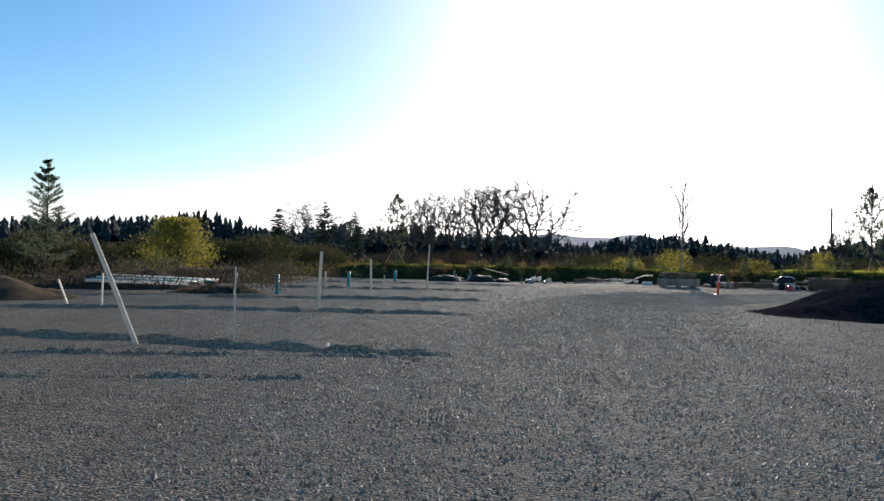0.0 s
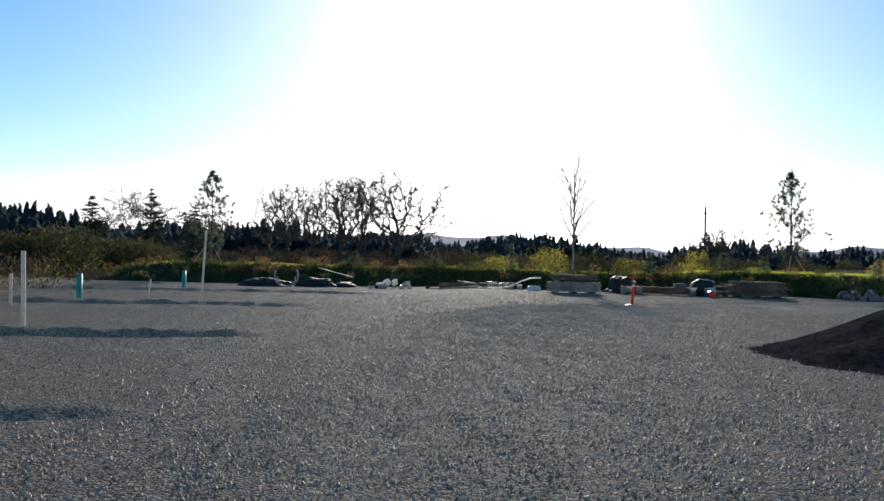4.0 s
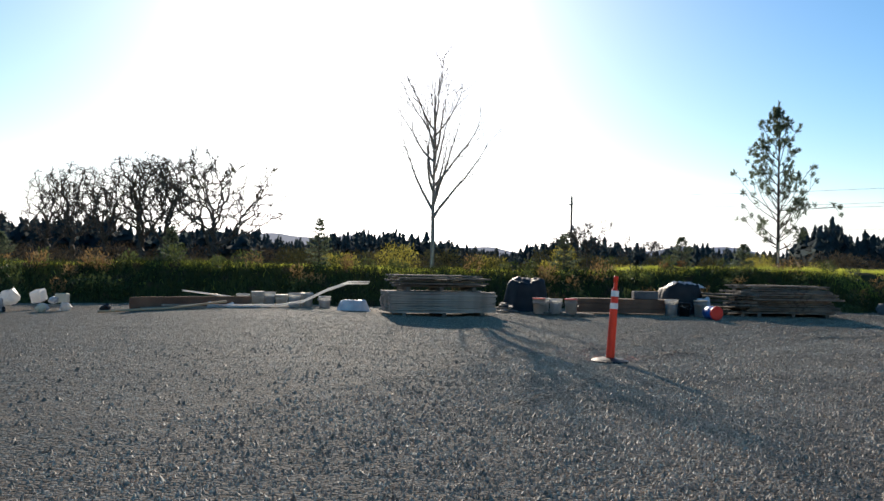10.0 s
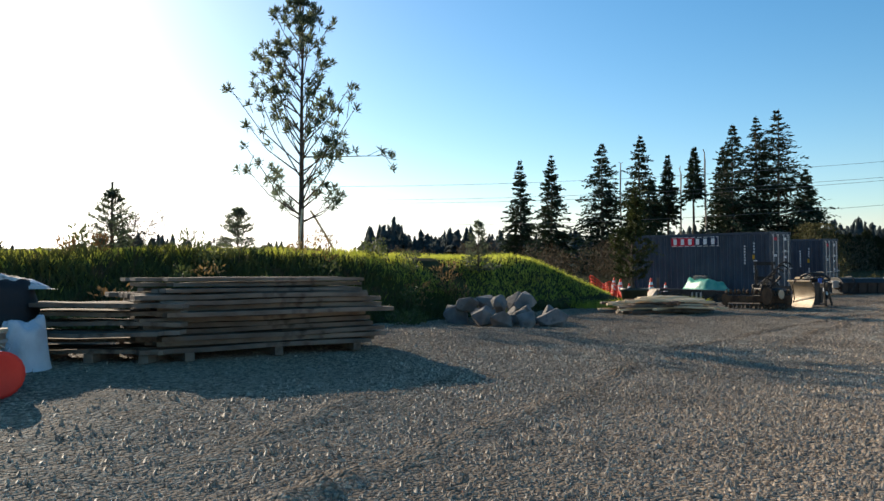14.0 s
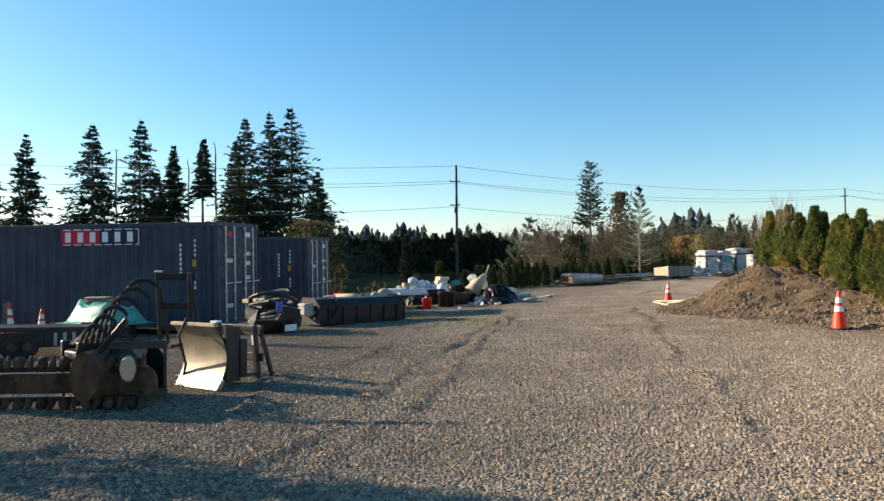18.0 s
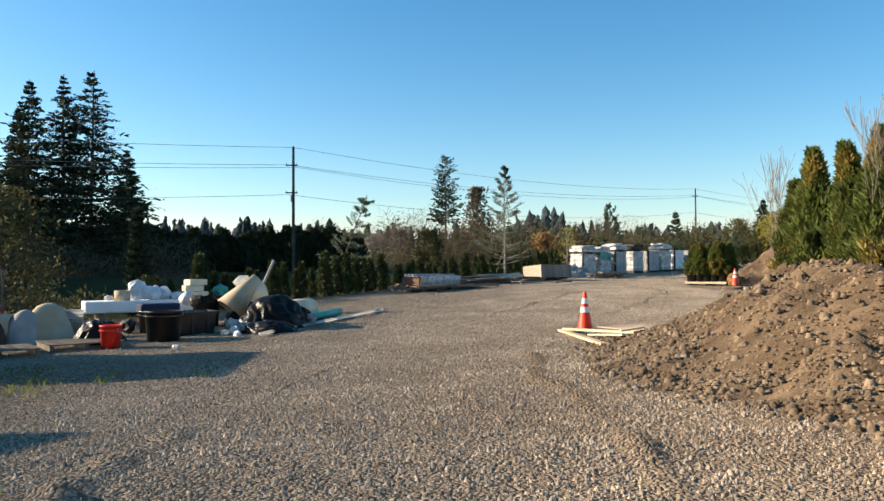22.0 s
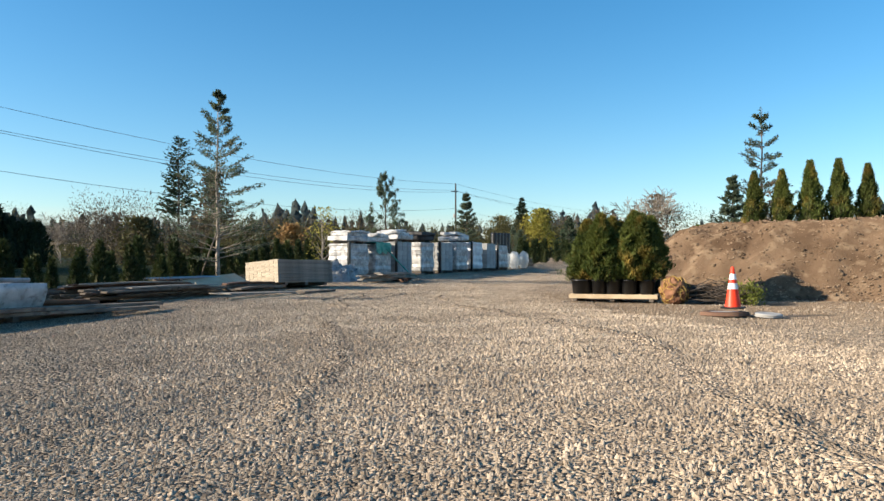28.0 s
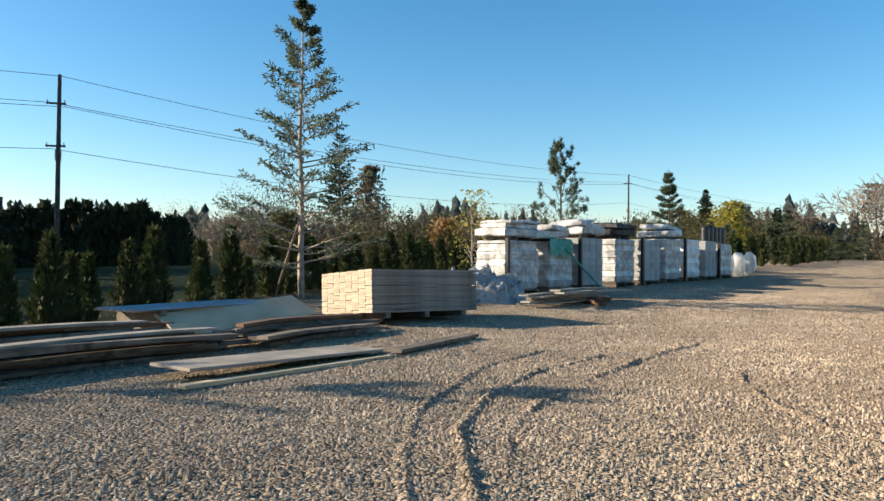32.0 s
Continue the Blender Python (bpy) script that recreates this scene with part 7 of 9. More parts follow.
def fork_frame(m, label, tall=1.15):
    t = thing("pallet_fork_frame", m, label, "fork frame")
    for x in (-0.45, 0.45):
        part("upright", box(bmesh.new(), 0.09, 0.1, tall, pose(x, 0, 0, 8, 0, 0), 0.01), "black_steel", t)
        part("brace", box(bmesh.new(), 0.06, 0.08, tall * 0.85, pose(x + 0.05, 0.32, 0.02, 24, 0, 0), 0.01), "black_steel", t)
        part("fork", box(bmesh.new(), 0.1, 1.1, 0.045, pose(x, -0.55, 0.05), 0.01), "black_steel", t)
        part("decal", box(bmesh.new(), 0.04, 0.006, 0.14, pose(x, -0.13, tall * 0.62, 8, 0, 0)), "reflect", t)
    for z in (0.25, 0.62, tall - 0.14):
        part("crossbar", box(bmesh.new(), 1.1, 0.07, 0.12, pose(0, 0.02, z), 0.01), "black_steel", t)
    part("cap", box(bmesh.new(), 0.16, 0.16, 0.03, pose(-0.45, -0.15, tall), 0.005), "reflect", t)
    return t


fork_frame(at(46.2, 48.9, -88) @ Matrix.Diagonal((0.6, 0.8, 1, 1)), "black steel fork carriage standing upright on the gravel", 1.25)
ob = fork_frame(at(42.65, 46.62, -120) @ Matrix.Diagonal((0.7, 0.6, 0.8, 1)), "low black steel coupler frame behind the worn blade", 0.8)


def deck(m):
    """A low flat-deck machine with rollers and ribbed skirt."""
    t = thing("mower_deck", m, "low black steel deck attachment with rollers", "mower deck")
    part("deck_plate", box(bmesh.new(), 2.5, 1.1, 0.08, pose(0, 0, 0.46, 0, 2, 0), 0.01), "black_steel", t)
    part("skirt", box(bmesh.new(), 2.4, 0.06, 0.3, pose(0, -0.52, 0.17), 0.01), "black_steel", t)
    for k in range(7):
        part("skirt_rib", box(bmesh.new(), 0.06, 0.02, 0.24, pose(-0.55 + 0.16 * k, -0.565, 0.2), 0.004), "concrete" if 2 < k < 6 else "black_steel", t)
    for x in (-0.8, -0.55, 0.9):
        w = part("wheel", cyl(bmesh.new(), 0.2, 0.2, 0.14, pose(x, -0.5, 0.2, 90, 0, 0), 18), "rubber", t)
        part("hub", cyl(bmesh.new(), 0.08, 0.08, 0.16, pose(x, -0.49, 0.2, 90, 0, 0), 12), "rust", w)
    bm = bmesh.new()
    v = [bm.verts.new(p) for p in ((-1.35, -0.5, 0.0), (-1.75, -0.5, 0.0), (-1.35, -0.5, 0.55), (-1.35, 0.4, 0.0), (-1.75, 0.4, 0.0), (-1.35, 0.4, 0.55))]
    for f in ((0, 1, 2), (3, 5, 4), (0, 3, 4, 1), (1, 4, 5, 2), (2, 5, 3, 0)):
        bm.faces.new([v[i] for i in f])
    part("side_wedge", bm, "wood_grey", t, "pale grey wedge plate")
    return t


deck(at(48.0, 52.1, -52))
sheet_heap(at(50.3, 52.25, 60, 0.45), 2.0, 1.2, 0.38, 361, "tarp_green", "bright green plastic sheet wrapped over a machine part", folds=0.4, square=2.4)
ob = part("machine_block", box(bmesh.new(), 1.5, 1.0, 0.48, None, 0.03), "black_steel")
ob.matrix_world = at(50.3, 52.2, 20)
tagged(ob, "dark steel machine block under a green sheet", "machine part")
lone_boards(at(50.4, 52.5, 10, 0.85), ((0.6, 0.5, 0.025, 4, 0.05, 0.05, 0.0, 0.12, 4, "wood_grey"),), 362, "small stack of pale slats on the green sheet")


def hose_heap(m):
    t = thing("hose_heap", m, "tangled heap of black hoses and hydraulic parts", "hose heap")
    lump_bm = lump(bmesh.new(), (0.6, 0.5, 0.34), Matrix.Translation((0, 0, 0.26)), 0.3, 2.0, 2, 3)
    part("core", lump_bm, "tarp_black", t)
    rng = np.random.RandomState(5)
    for k in range(9):
        r, z, tilt = 0.3 + 0.3 * rng.rand(), 0.25 + 0.4 * rng.rand(), rng.rand(3) * 0.9
        pts = [(r * math.cos(a) + 0.2 * (rng.rand() - 0.5) * 0.2, r * 0.8 * math.sin(a), z + 0.25 * math.sin(a + 6 * tilt[0]) * tilt[1]) for a in np.linspace(0, 5.2, 18)]
        part("hose_coil", tube(bmesh.new(), pts, 0.02 + 0.012 * rng.rand(), 7), "rubber" if k % 4 else "tan", t)
    part("label_plate", box(bmesh.new(), 0.16, 0.02, 0.2, pose(-0.35, -0.48, 0.4)), "blue", t)
    part("label_plate", box(bmesh.new(), 0.3, 0.02, 0.12, pose(-0.1, -0.52, 0.04)), "reflect", t)
    part("crate", box(bmesh.new(), 0.7, 0.4, 0.08, pose(0.1, 0.45, 0.55), 0.01), "wood_new", t)
    return t


hose_heap(at(48.1, 47.75, -30))


def sweeper(m):
    """A long box broom: folded steel hood with end plates."""
    t = thing("sweeper_box", m, "long black steel broom housing on the gravel", "sweeper housing")
    l = 2.35
    prof = [(-0.3, 0.03), (-0.33, 0.4), (-0.16, 0.56), (0.22, 0.58), (0.34, 0.42), (0.36, 0.05)]
    bm = bmesh.new()
    rows = [[bm.verts.new((x, y, z)) for y, z in prof] for x in (-l / 2, l / 2)]
    for k in range(len(prof) - 1):
        bm.faces.new((rows[0][k], rows[0][k + 1], rows[1][k + 1], rows[1][k]))
    bm.faces.new(rows[0][::-1])
    bm.faces.new(rows[1])
    part("hood", bm, "black_steel", t, "folded black hood")
    for x in (-l / 2 - 0.015, l / 2 + 0.015):
        bm = bmesh.new()
        a, b = [bm.verts.new((x - 0.012, y * 1.06, z * 1.04)) for y, z in prof], [bm.verts.new((x + 0.012, y * 1.06, z * 1.04)) for y, z in prof]
        bm.faces.new(a[::-1])
        bm.faces.new(b)
        for k in range(len(prof)):
            bm.faces.new((a[k], a[(k + 1) % len(prof)], b[(k + 1) % len(prof)], b[k]))
        part("end_plate", bm, "black_steel", t)
        for z in (0.16, 0.3, 0.44):
            part("bolt", cyl(bmesh.new(), 0.02, 0.02, 0.03, pose(x + (0.01 if x > 0 else -0.04), -0.2, z, 0, 90, 0), 8), "steel", t)
    for k in range(6):
        part("rib", box(bmesh.new(), 0.03, 0.03, 0.36, pose(-0.95 + 0.38 * k, -0.33, 0.04, 4, 0, 0), 0.004), "black_steel", t)
    part("fold_edge", box(bmesh.new(), l, 0.03, 0.03, pose(0, -0.33, 0.39), 0.006), "black_steel", t)
    part("brush", cyl(bmesh.new(), 0.2, 0.2, l - 0.1, pose(-l / 2 + 0.05, 0.02, 0.2, 0, 90, 0), 14), "rubber", t)
    part("hydraulic_hose", tube(bmesh.new(), [(-0.75, 0.1, 0.6), (-0.72, -0.2, 0.62), (-0.7, -0.38, 0.4), (-0.95, -0.4, 0.1), (-1.2, -0.35, 0.05)], 0.022, 7), "rubber", t)
    part("motor_cover", box(bmesh.new(), 0.25, 0.3, 0.26, pose(-l / 2 - 0.12, 0, 0.22), 0.03), "concrete", t, "pale motor cover")
    return t


sweeper(at(50.15, 46.56, -41))


def fence_net(m, l, h):
    """Orange plastic safety netting sagging between stakes."""
    t = thing("safety_fence", m, "sagging orange plastic safety fence by the container", "safety fence")
    bm = bmesh.new()
    n = 26
    for row in range(10):
        pts = [(l * i / n, 0.10 * math.sin(i * 0.9 + 0.3 * row), (h * row / 9) * (1 - 0.75 * i / n + 0.12 * math.sin(i * 0.7)) + 0.05 + 0.02 * math.sin(i * 1.7 + row)) for i in range(n + 1)]
        tube(bm, pts, 0.017, 4)
    for i in range(0, n + 1):
        x, y, k = l * i / n, 0.10 * math.sin(i * 0.9), 1 - 0.75 * i / n + 0.12 * math.sin(i * 0.7)
        tube(bm, [(x, y, 0.05), (x, 0.10 * math.sin(i * 0.9 + 2.7), h * k + 0.05)], 0.017, 4)
    part("net", bm, "orange", t, "orange plastic mesh")
    for x in (0.0, l * 0.4, l):
        part("post", cyl(bmesh.new(), 0.02, 0.02, (h + 0.2) * (1 - 0.6 * x / l), pose(x, 0.03, -0.05), 8), "rust", t)
    return t


fence_net(at(47.3, 55.9, -116), 3.3, 0.95)
fence_net(at(64.3, 50.6, -70), 2.2, 0.7)

# sheeted pallets behind the fence
for k, (x, y) in enumerate(((50.5, 58.4), (52.0, 59.3), (51.2, 60.8))):
    sheet_heap(at(x, y, 30 * k), 1.9, 1.2, 0.3, 370 + k, "tarp_white", "load of material under pale plastic behind the fence", square=4, folds=0.2)


# ---- junk heap by the drive ----
def fibre_tube(m, r, l, label, mat="tan", wall=0.03, cap="", taper=1.0):
    t = thing("fibre_tube", m, label, "tube")
    part("shell", lathe(bmesh.new(), [(r - wall, 0), (r, 0), (r * taper, l), (r * taper - wall, l), (r - wall, 0)], seg=24), mat, t, "", True)
    if cap:
        part("cap", lathe(bmesh.new(), [(0.001, l + 0.08), (r * 0.7, l + 0.07), (r * 1.02, l), (r * 1.02, l - 0.06)], seg=24), cap, t, "white rounded end cap", True)
    return t


fibre_tube(at(62.0, 48.1, 0, 0.28) @ pose(0, 0, 0, -90, 0, 0), 0.27, 1.35, "tan fibre tube lying with a white end cap", cap="white_plastic")
lean = Vector((0.277, -0.59, 0.75)).to_track_quat("Z", "Y").to_matrix().to_4x4()
fibre_tube(at(63.45, 44.3, 0, 0.38) @ lean, 0.33, 0.92, "tan carpet rolled to a cone leaning in the junk heap", taper=0.3)
fibre_tube(at(65.0, 44.2, 0, 0.55) @ pose(0, 0, 0, 70, 10, 40), 0.28, 0.5, "pale rolled mat standing on its edge in the junk heap", "cream", 0.05)
fibre_tube(at(64.15, 43.05, 0, 0.26) @ pose(0, 0, 0, 90, 0, 62), 0.25, 0.85, "tan rolled carpet lying on the gravel", "cream", 0.06)
fibre_tube(at(65.9, 46.7, -66, 0.535) @ pose(-0.52, -0.15, 0), 0.18, 0.24, "short tan roll standing on white foam", "tan", 0.04)
for k, (x, y, a, b, h, mt) in enumerate(((62.3, 47.55, 1.05, 0.6, 0.72, "tan"), (62.0, 47.9, 0.7, 0.5, 0.6, "concrete"), (61.5, 48.3, 0.5, 0.5, 0.55, "rust"))):
    ob = part("planter_shell", lump(bmesh.new(), (a / 2, b / 2, h), Matrix(), 0.05, 1.0, 3, k), mt, smooth=True)
    ob.matrix_world = at(x, y, -60 + 20 * k)
    tagged(ob, "upturned rounded " + ("tan" if k == 0 else "grey-brown") + " planter on the gravel", "planter")
for k, (x, y, tw) in enumerate(((59.8, 47.5, -58), (60.5, 46.4, -58), (60.3, 48.6, -58))):
    t = thing("pallet", at(x, y, tw), "low weathered wooden pallet on the gravel", "pallet", "flat pallets")
    kinds = [board_mesh(1.2, 0.1, 0.02, 380)]
    boards(t, [(0, -0.45 + 0.15 * j, 0.11, 0, 0) for j in range(7)], kinds, "wood_old", "slat")
    for xx in (-0.55, 0.0, 0.55):
        part("runner", box(bmesh.new(), 0.06, 1.0, 0.1, pose(xx, 0, 0.01), 0.004), "wood_old", t)
ob = part("foam_slab", box(bmesh.new(), 2.7, 0.9, 0.27, None, 0.02), "foam")
ob.matrix_world = at(65.9, 46.7, -66, 0.26)
tagged(ob, "long slab of white foam in the junk heap", "foam slab")
t = thing("trestle", at(65.9, 46.7, -66), "low wooden trestle under the foam slabs", "trestle")
for x in (-1.0, 0.0, 1.0):
    part("support", box(bmesh.new(), 0.12, 0.8, 0.255, pose(x, 0, 0), 0.005), "wood_old", t)
for k, (dx, dy, s, tall) in enumerate(((-0.1, 0.05, 0.24, 1.5), (0.18, 0.0, 0.30, 0.85), (0.48, 0.05, 0.22, 1.1), (0.74, -0.1, 0.17, 0.75), (-0.8, 0, 0.11, 0.8))):
    bm = lump(bmesh.new(), (s, s * 0.7, s * 0.75 * tall), Matrix.Translation((0, 0, s * 0.6 * tall)), 0.12, 1.6, 4, k + 4)
    for v in bm.verts:
        n3 = v.co * (5.5 / s * 0.25)
        v.co += v.normal * s * (0.22 * abs(noise.noise(n3 + Vector((k, 3, 0)))) + 0.14 * abs(noise.noise(n3 * 2.6)) - 0.1)
        v.co.z = max(v.co.z, 0.0)
    ob = part("plastic_bag", bm, "tarp_white")
    ob.matrix_world = at(65.9, 46.7, -66, 0.54) @ pose(dx, dy, 0, 0, 8 * (k % 3 - 1), 50 * k)
    tagged(ob, "crumpled clear-white plastic bag on the foam", "plastic bag")
for k in range(4):
    ob = part("carton", box(bmesh.new(), 0.46, 0.42, 0.15, None, 0.012), "cream")
    ob.matrix_world = at(66.75, 45.65, -60 + (0, 9, -6, 4)[k], 0.36 + 0.155 * k) @ pose((0, 0.05, -0.06, 0.02)[k], 0.03 * (k % 2), 0)
    tagged(ob, "flat cream carton in a stack", "carton", "stacked cartons")
ob = part("carton", box(bmesh.new(), 0.6, 0.55, 0.355, None, 0.02), "card")
ob.matrix_world = at(66.75, 45.65, -60)
tagged(ob, "large brown carton under the stack of flat cartons", "carton")
for k, (x, y, z, r, mt) in enumerate(((62.05, 43.75, 0.0, 0.14, "white_plastic"), (62.4, 43.9, 0, 0.12, "cream"), (61.75, 43.95, 0, 0.11, "tarp_white"), (62.15, 44.05, 0.1, 0.13, "white_plastic"), (61.5, 44.1, 0, 0.09, "white_plastic"), (62.7, 43.7, 0.05, 0.14, "cream"), (61.35, 43.85, 0, 0.08, "foam"), (59.6, 44.6, 0, 0.06, "foam"), (65.6, 44.3, 0.75, 0.2, "white_plastic"), (65.5, 45.6, 0.4, 0.22, "tarp_white"), (63.0, 46.3, 0, 0.2, "tarp_black"), (63.6, 46.0, 0.0, 0.22, "blue"), (64.6, 46.0, 0.1, 0.2, "black_plastic"), (67.3, 45.1, 0.5, 0.2, "teal"))):
    ob = part("scrap_piece", lump(bmesh.new(), (r, r * 0.8, r * 0.8), Matrix.Translation((0, 0, r * 0.7)), 0.3, 2.2, 2, k + 20), mt)
    ob.matrix_world = at(x, y, 37 * k, z)
    tagged(ob, "crumpled piece of packaging in the junk heap", "packaging", "junk pieces")
ob = part("folded_sheet", box(bmesh.new(), 0.8, 0.4, 0.16, None, 0.03), "sign_navy")
ob.matrix_world = at(63.3, 45.75, -60, 0.42)
tagged(ob, "dark blue folded sheet across the black tubs", "folded sheet")


# ---- wrapped bundle and material stacks ----
t = thing("wrapped_bundle", at(77.0, 38.4, -47), "long bundle in white plastic wrap on timber bearers", "wrapped bundle")
bm = bmesh.new()
rows = []
for i in range(25):
    x = -1.15 + 2.5 * i / 24
    prof = ((-0.40, 0.22), (-0.47, 0.34), (-0.52, 0.50), (-0.50, 0.60), (-0.36, 0.60), (-0.15, 0.55), (0.12, 0.56), (0.34, 0.62), (0.46, 0.60), (0.48, 0.42), (0.40, 0.22))
    rows.append([bm.verts.new((x + 0.02 * noise.noise(Vector((i, q * 2.1, 0))), y + 0.025 * noise.noise(Vector((x * 2.2, q, 3))), z + 0.03 * noise.noise(Vector((x * 1.7, q * 0.7, 7))))) for q, (y, z) in enumerate(prof)])
for ra, rb in zip(rows, rows[1:]):
    for q in range(10):
        bm.faces.new((ra[q], rb[q], rb[q + 1], ra[q + 1]))
bm.faces.new(rows[-1])
part("load", box(bmesh.new(), 2.45, 0.78, 0.44, pose(0.1, 0, 0.14), 0.01), "wood_beam", t, "red-brown boards inside the wrap")
for k in range(3):
    part("grey_tube", tube(bmesh.new(), [(-1.3, -0.2 + 0.2 * k, 0.64 + 0.02 * (k % 2)), (1.3, -0.18 + 0.2 * k, 0.65)], 0.035, 8), "dull_wrap", t, "grey pipe laid on top")
part("wrap", bm, "wrap", t, "shiny white stretch wrap", True)
for k in range(5):
    part("board_end", box(bmesh.new(), 0.5, 0.12, 0.05, pose(-1.25 - 0.05 * (k % 2), -0.28 + 0.14 * k, 0.17 + 0.04 * (k % 2)), 0.004), "wood_beam", t, "orange-brown board end")
for x in (-0.9, 0.0, 0.9):
    part("bearer", box(bmesh.new(), 0.1, 0.8, 0.14, pose(x, 0, 0), 0.004), "wood_old", t)

# sheet of corrugated roofing and plywood panels
t = thing("corrugated_sheet", at(86.0, 33.9, -46, 0.06), "blue-grey corrugated roofing sheet lying on planks", "roofing sheet")
bm = bmesh.new()
rows = []
for i in range(33):
    x = -0.45 + 0.9 * i / 32
    rows.append([bm.verts.new((y, x, 0.34 + 0.025 * math.sin(i * 1.55) + 0.06 * (y + 1.0) * 0.2)) for y in (-1.2, 1.2)])
for a, b in zip(rows, rows[1:]):
    bm.faces.new((a[0], a[1], b[1], b[0]))
part("sheet", bm, "steel", t, "", True)
for x in (-0.8, 0.8):
    part("support", box(bmesh.new(), 0.1, 0.9, 0.32, pose(x, 0, 0), 0.005), "wood_old", t)
for k, (x, y, l, w, z, tw, tip) in enumerate(((85.6, 33.0, 2.5, 0.6, 0.16, -46, -4), (84.55, 33.0, 2.3, 0.3, 0.14, -46, 5))):
    ob = part("plywood_sheet", box(bmesh.new(), l, 0.02, w, pose(0, 0, 0, tip - 60, -4 * (1 - k), 0), 0.003), "plywood")
    ob.matrix_world = at(x, y, tw, z)
    tagged(ob, "tan plywood panel propped among planks", "plywood")



def block_pack(m, kind, label, h=1.15, w=1.3, d=1.15, top="", seed=0, post=True):
    """A pallet of goods: slatted pallet, body of wrapped layers or blocks, sometimes a wrapped slab pack on top."""
    rng = np.random.RandomState(seed)
    t = thing("loaded_pallet", m, label, "loaded pallet", "row of loaded pallets")
    p = part("pallet_base", box(bmesh.new(), w, d, 0.03, pose(0, 0, 0.11), 0.004), "wood_old", t)
    for x in (-w / 2 + 0.06, 0, w / 2 - 0.06):
        part("runner", box(bmesh.new(), 0.09, d, 0.11, pose(x, 0, 0), 0.004), "wood_old", p)
    z0 = 0.142
    if kind == "blocks":
        me = board_mesh(0.425, 0.365, 0.19, 5)
        rows = [(x * 0.435 - 0.435 + 0.006 * rng.normal(), y * 0.378 - 0.378 + 0.006 * rng.normal(), z0 + 0.194 * z, rng.normal() * 0.6, 0) for z in range(int(h / 0.194)) for x in range(3) for y in range(3) if (x, y) != (1, 1)]
        boards(t, rows, [me], "block", "block")
    else:
        bm = box(bmesh.new(), w - 0.04, d - 0.04, h, pose(0, 0, z0), 0.04)
        bmesh.ops.subdivide_edges(bm, edges=list(bm.edges), cuts=7, use_grid_fill=True)
        for v in bm.verts:
            k = 0.035 * noise.noise(v.co * 3.2 + Vector((seed, 0, 0))) + 0.02 * noise.noise(v.co * 9 + Vector((0, seed, 0))) + 0.012 * (1 if int(v.co.z / 0.2) % 2 else -1)
            v.co.x += k * (1 if v.co.x > 0 else -1)
            v.co.y += k * (1 if v.co.y > 0 else -1)
        part("wrapped_body", bm, kind, t, "goods under crinkled plastic", False)
        if kind == "wrap":
            for j in range(int(h / 0.2)):
                # thin grey band put in for the shadow line between two layers
                part("layer_shadow_band", box(bmesh.new(), w + 0.012, d + 0.012, 0.012, pose(0, 0, z0 + 0.2 * j + 0.18)), "concrete", t)
    if top:
        for x in (-0.3, 0.3):
            part("spacer", box(bmesh.new(), 0.1, d * 0.9, 0.1, pose(x, 0, z0 + h), 0.004), "wood_old", t)
        z1 = z0 + h + 0.1
        for j in range(2 + seed % 2):
            th = (0.2, 0.15, 0.09)[j] * (0.85 + 0.3 * rng.rand())
            size = 1.06 - 0.22 * j * rng.rand()
            bm = box(bmesh.new(), w * size, d * size * 0.95, th, pose(0.05 * rng.normal(), 0.05 * rng.normal(), z1, 0, 1.5 * rng.normal(), 4 * rng.normal()), 0.03)
            bmesh.ops.subdivide_edges(bm, edges=list(bm.edges), cuts=5, use_grid_fill=True)
            for v in bm.verts:
                v.co += Vector((0.05, 0.05, 0.05)) * noise.noise(v.co * 3 + Vector((seed * 2, j, 0)))
            part("top_pack", bm, top, t, "upper pack in white plastic")
            z1 += th
    if post:
        part("corner_board", box(bmesh.new(), 0.1, 0.1, h + 0.2, pose(-w / 2 - 0.06, -d / 2 + 0.05, 0), 0.005), "black_plastic", t, "dark corner board")
    return t


row = Matrix.Translation((0, 0, 0))
PACKS = ((0.43, "wrap", 1.25, "wrap", "white"), (2.2, "wrap", 1.25, "wrap", "white and green"), (4.0, "blocks", 1.37, "wrap", "block"), (6.2, "wrap", 1.35, "tarp_black", "white"), (8.2, "blocks", 1.37, "", "block"), (10.0, "wrap", 1.4, "wrap", "white"), (11.9, "tarp_white", 1.4, "", "grey"), (13.7, "blocks", 1.37, "", "block"), (15.5, "wrap", 1.25, "", "white"))
for k, (s, kind, h, top, word) in enumerate(PACKS):
    x, y = 93.35 + 0.60 * s, 27.0 - 0.80 * s
    m = at(x, y, -53 + (k * 37 % 5) - 2)
    block_pack(m, kind, {"white": "pallet of goods in white stretch wrap", "white and green": "wrapped pallet draped with green plastic", "grey": "pallet under a pale grey sheet", "block": "pallet of grey concrete blocks"}[word], h, seed=k + 1, top=top, post=k % 2 == 0)
bm = bmesh.new()
grid = []
for a in np.linspace(-0.74, 0.45, 22):
    line = []
    for q in np.linspace(0, 1.5, 26):
        drop = max(0.0, q - 0.7) * (0.62 + 0.7 * noise.noise(Vector((a * 2.3, 0, 4))))
        fold = 0.05 * noise.noise(Vector((a * 6, q * 2, 1))) + 0.03 * noise.noise(Vector((a * 15, q * 7, 3)))
        line.append(bm.verts.new((a + 0.5 * fold, 0.08 - min(q, 0.7) - 0.03 - abs(fold) * (drop > 0) - 0.04 * drop, 1.44 + abs(fold) - drop)))
    grid.append(line)
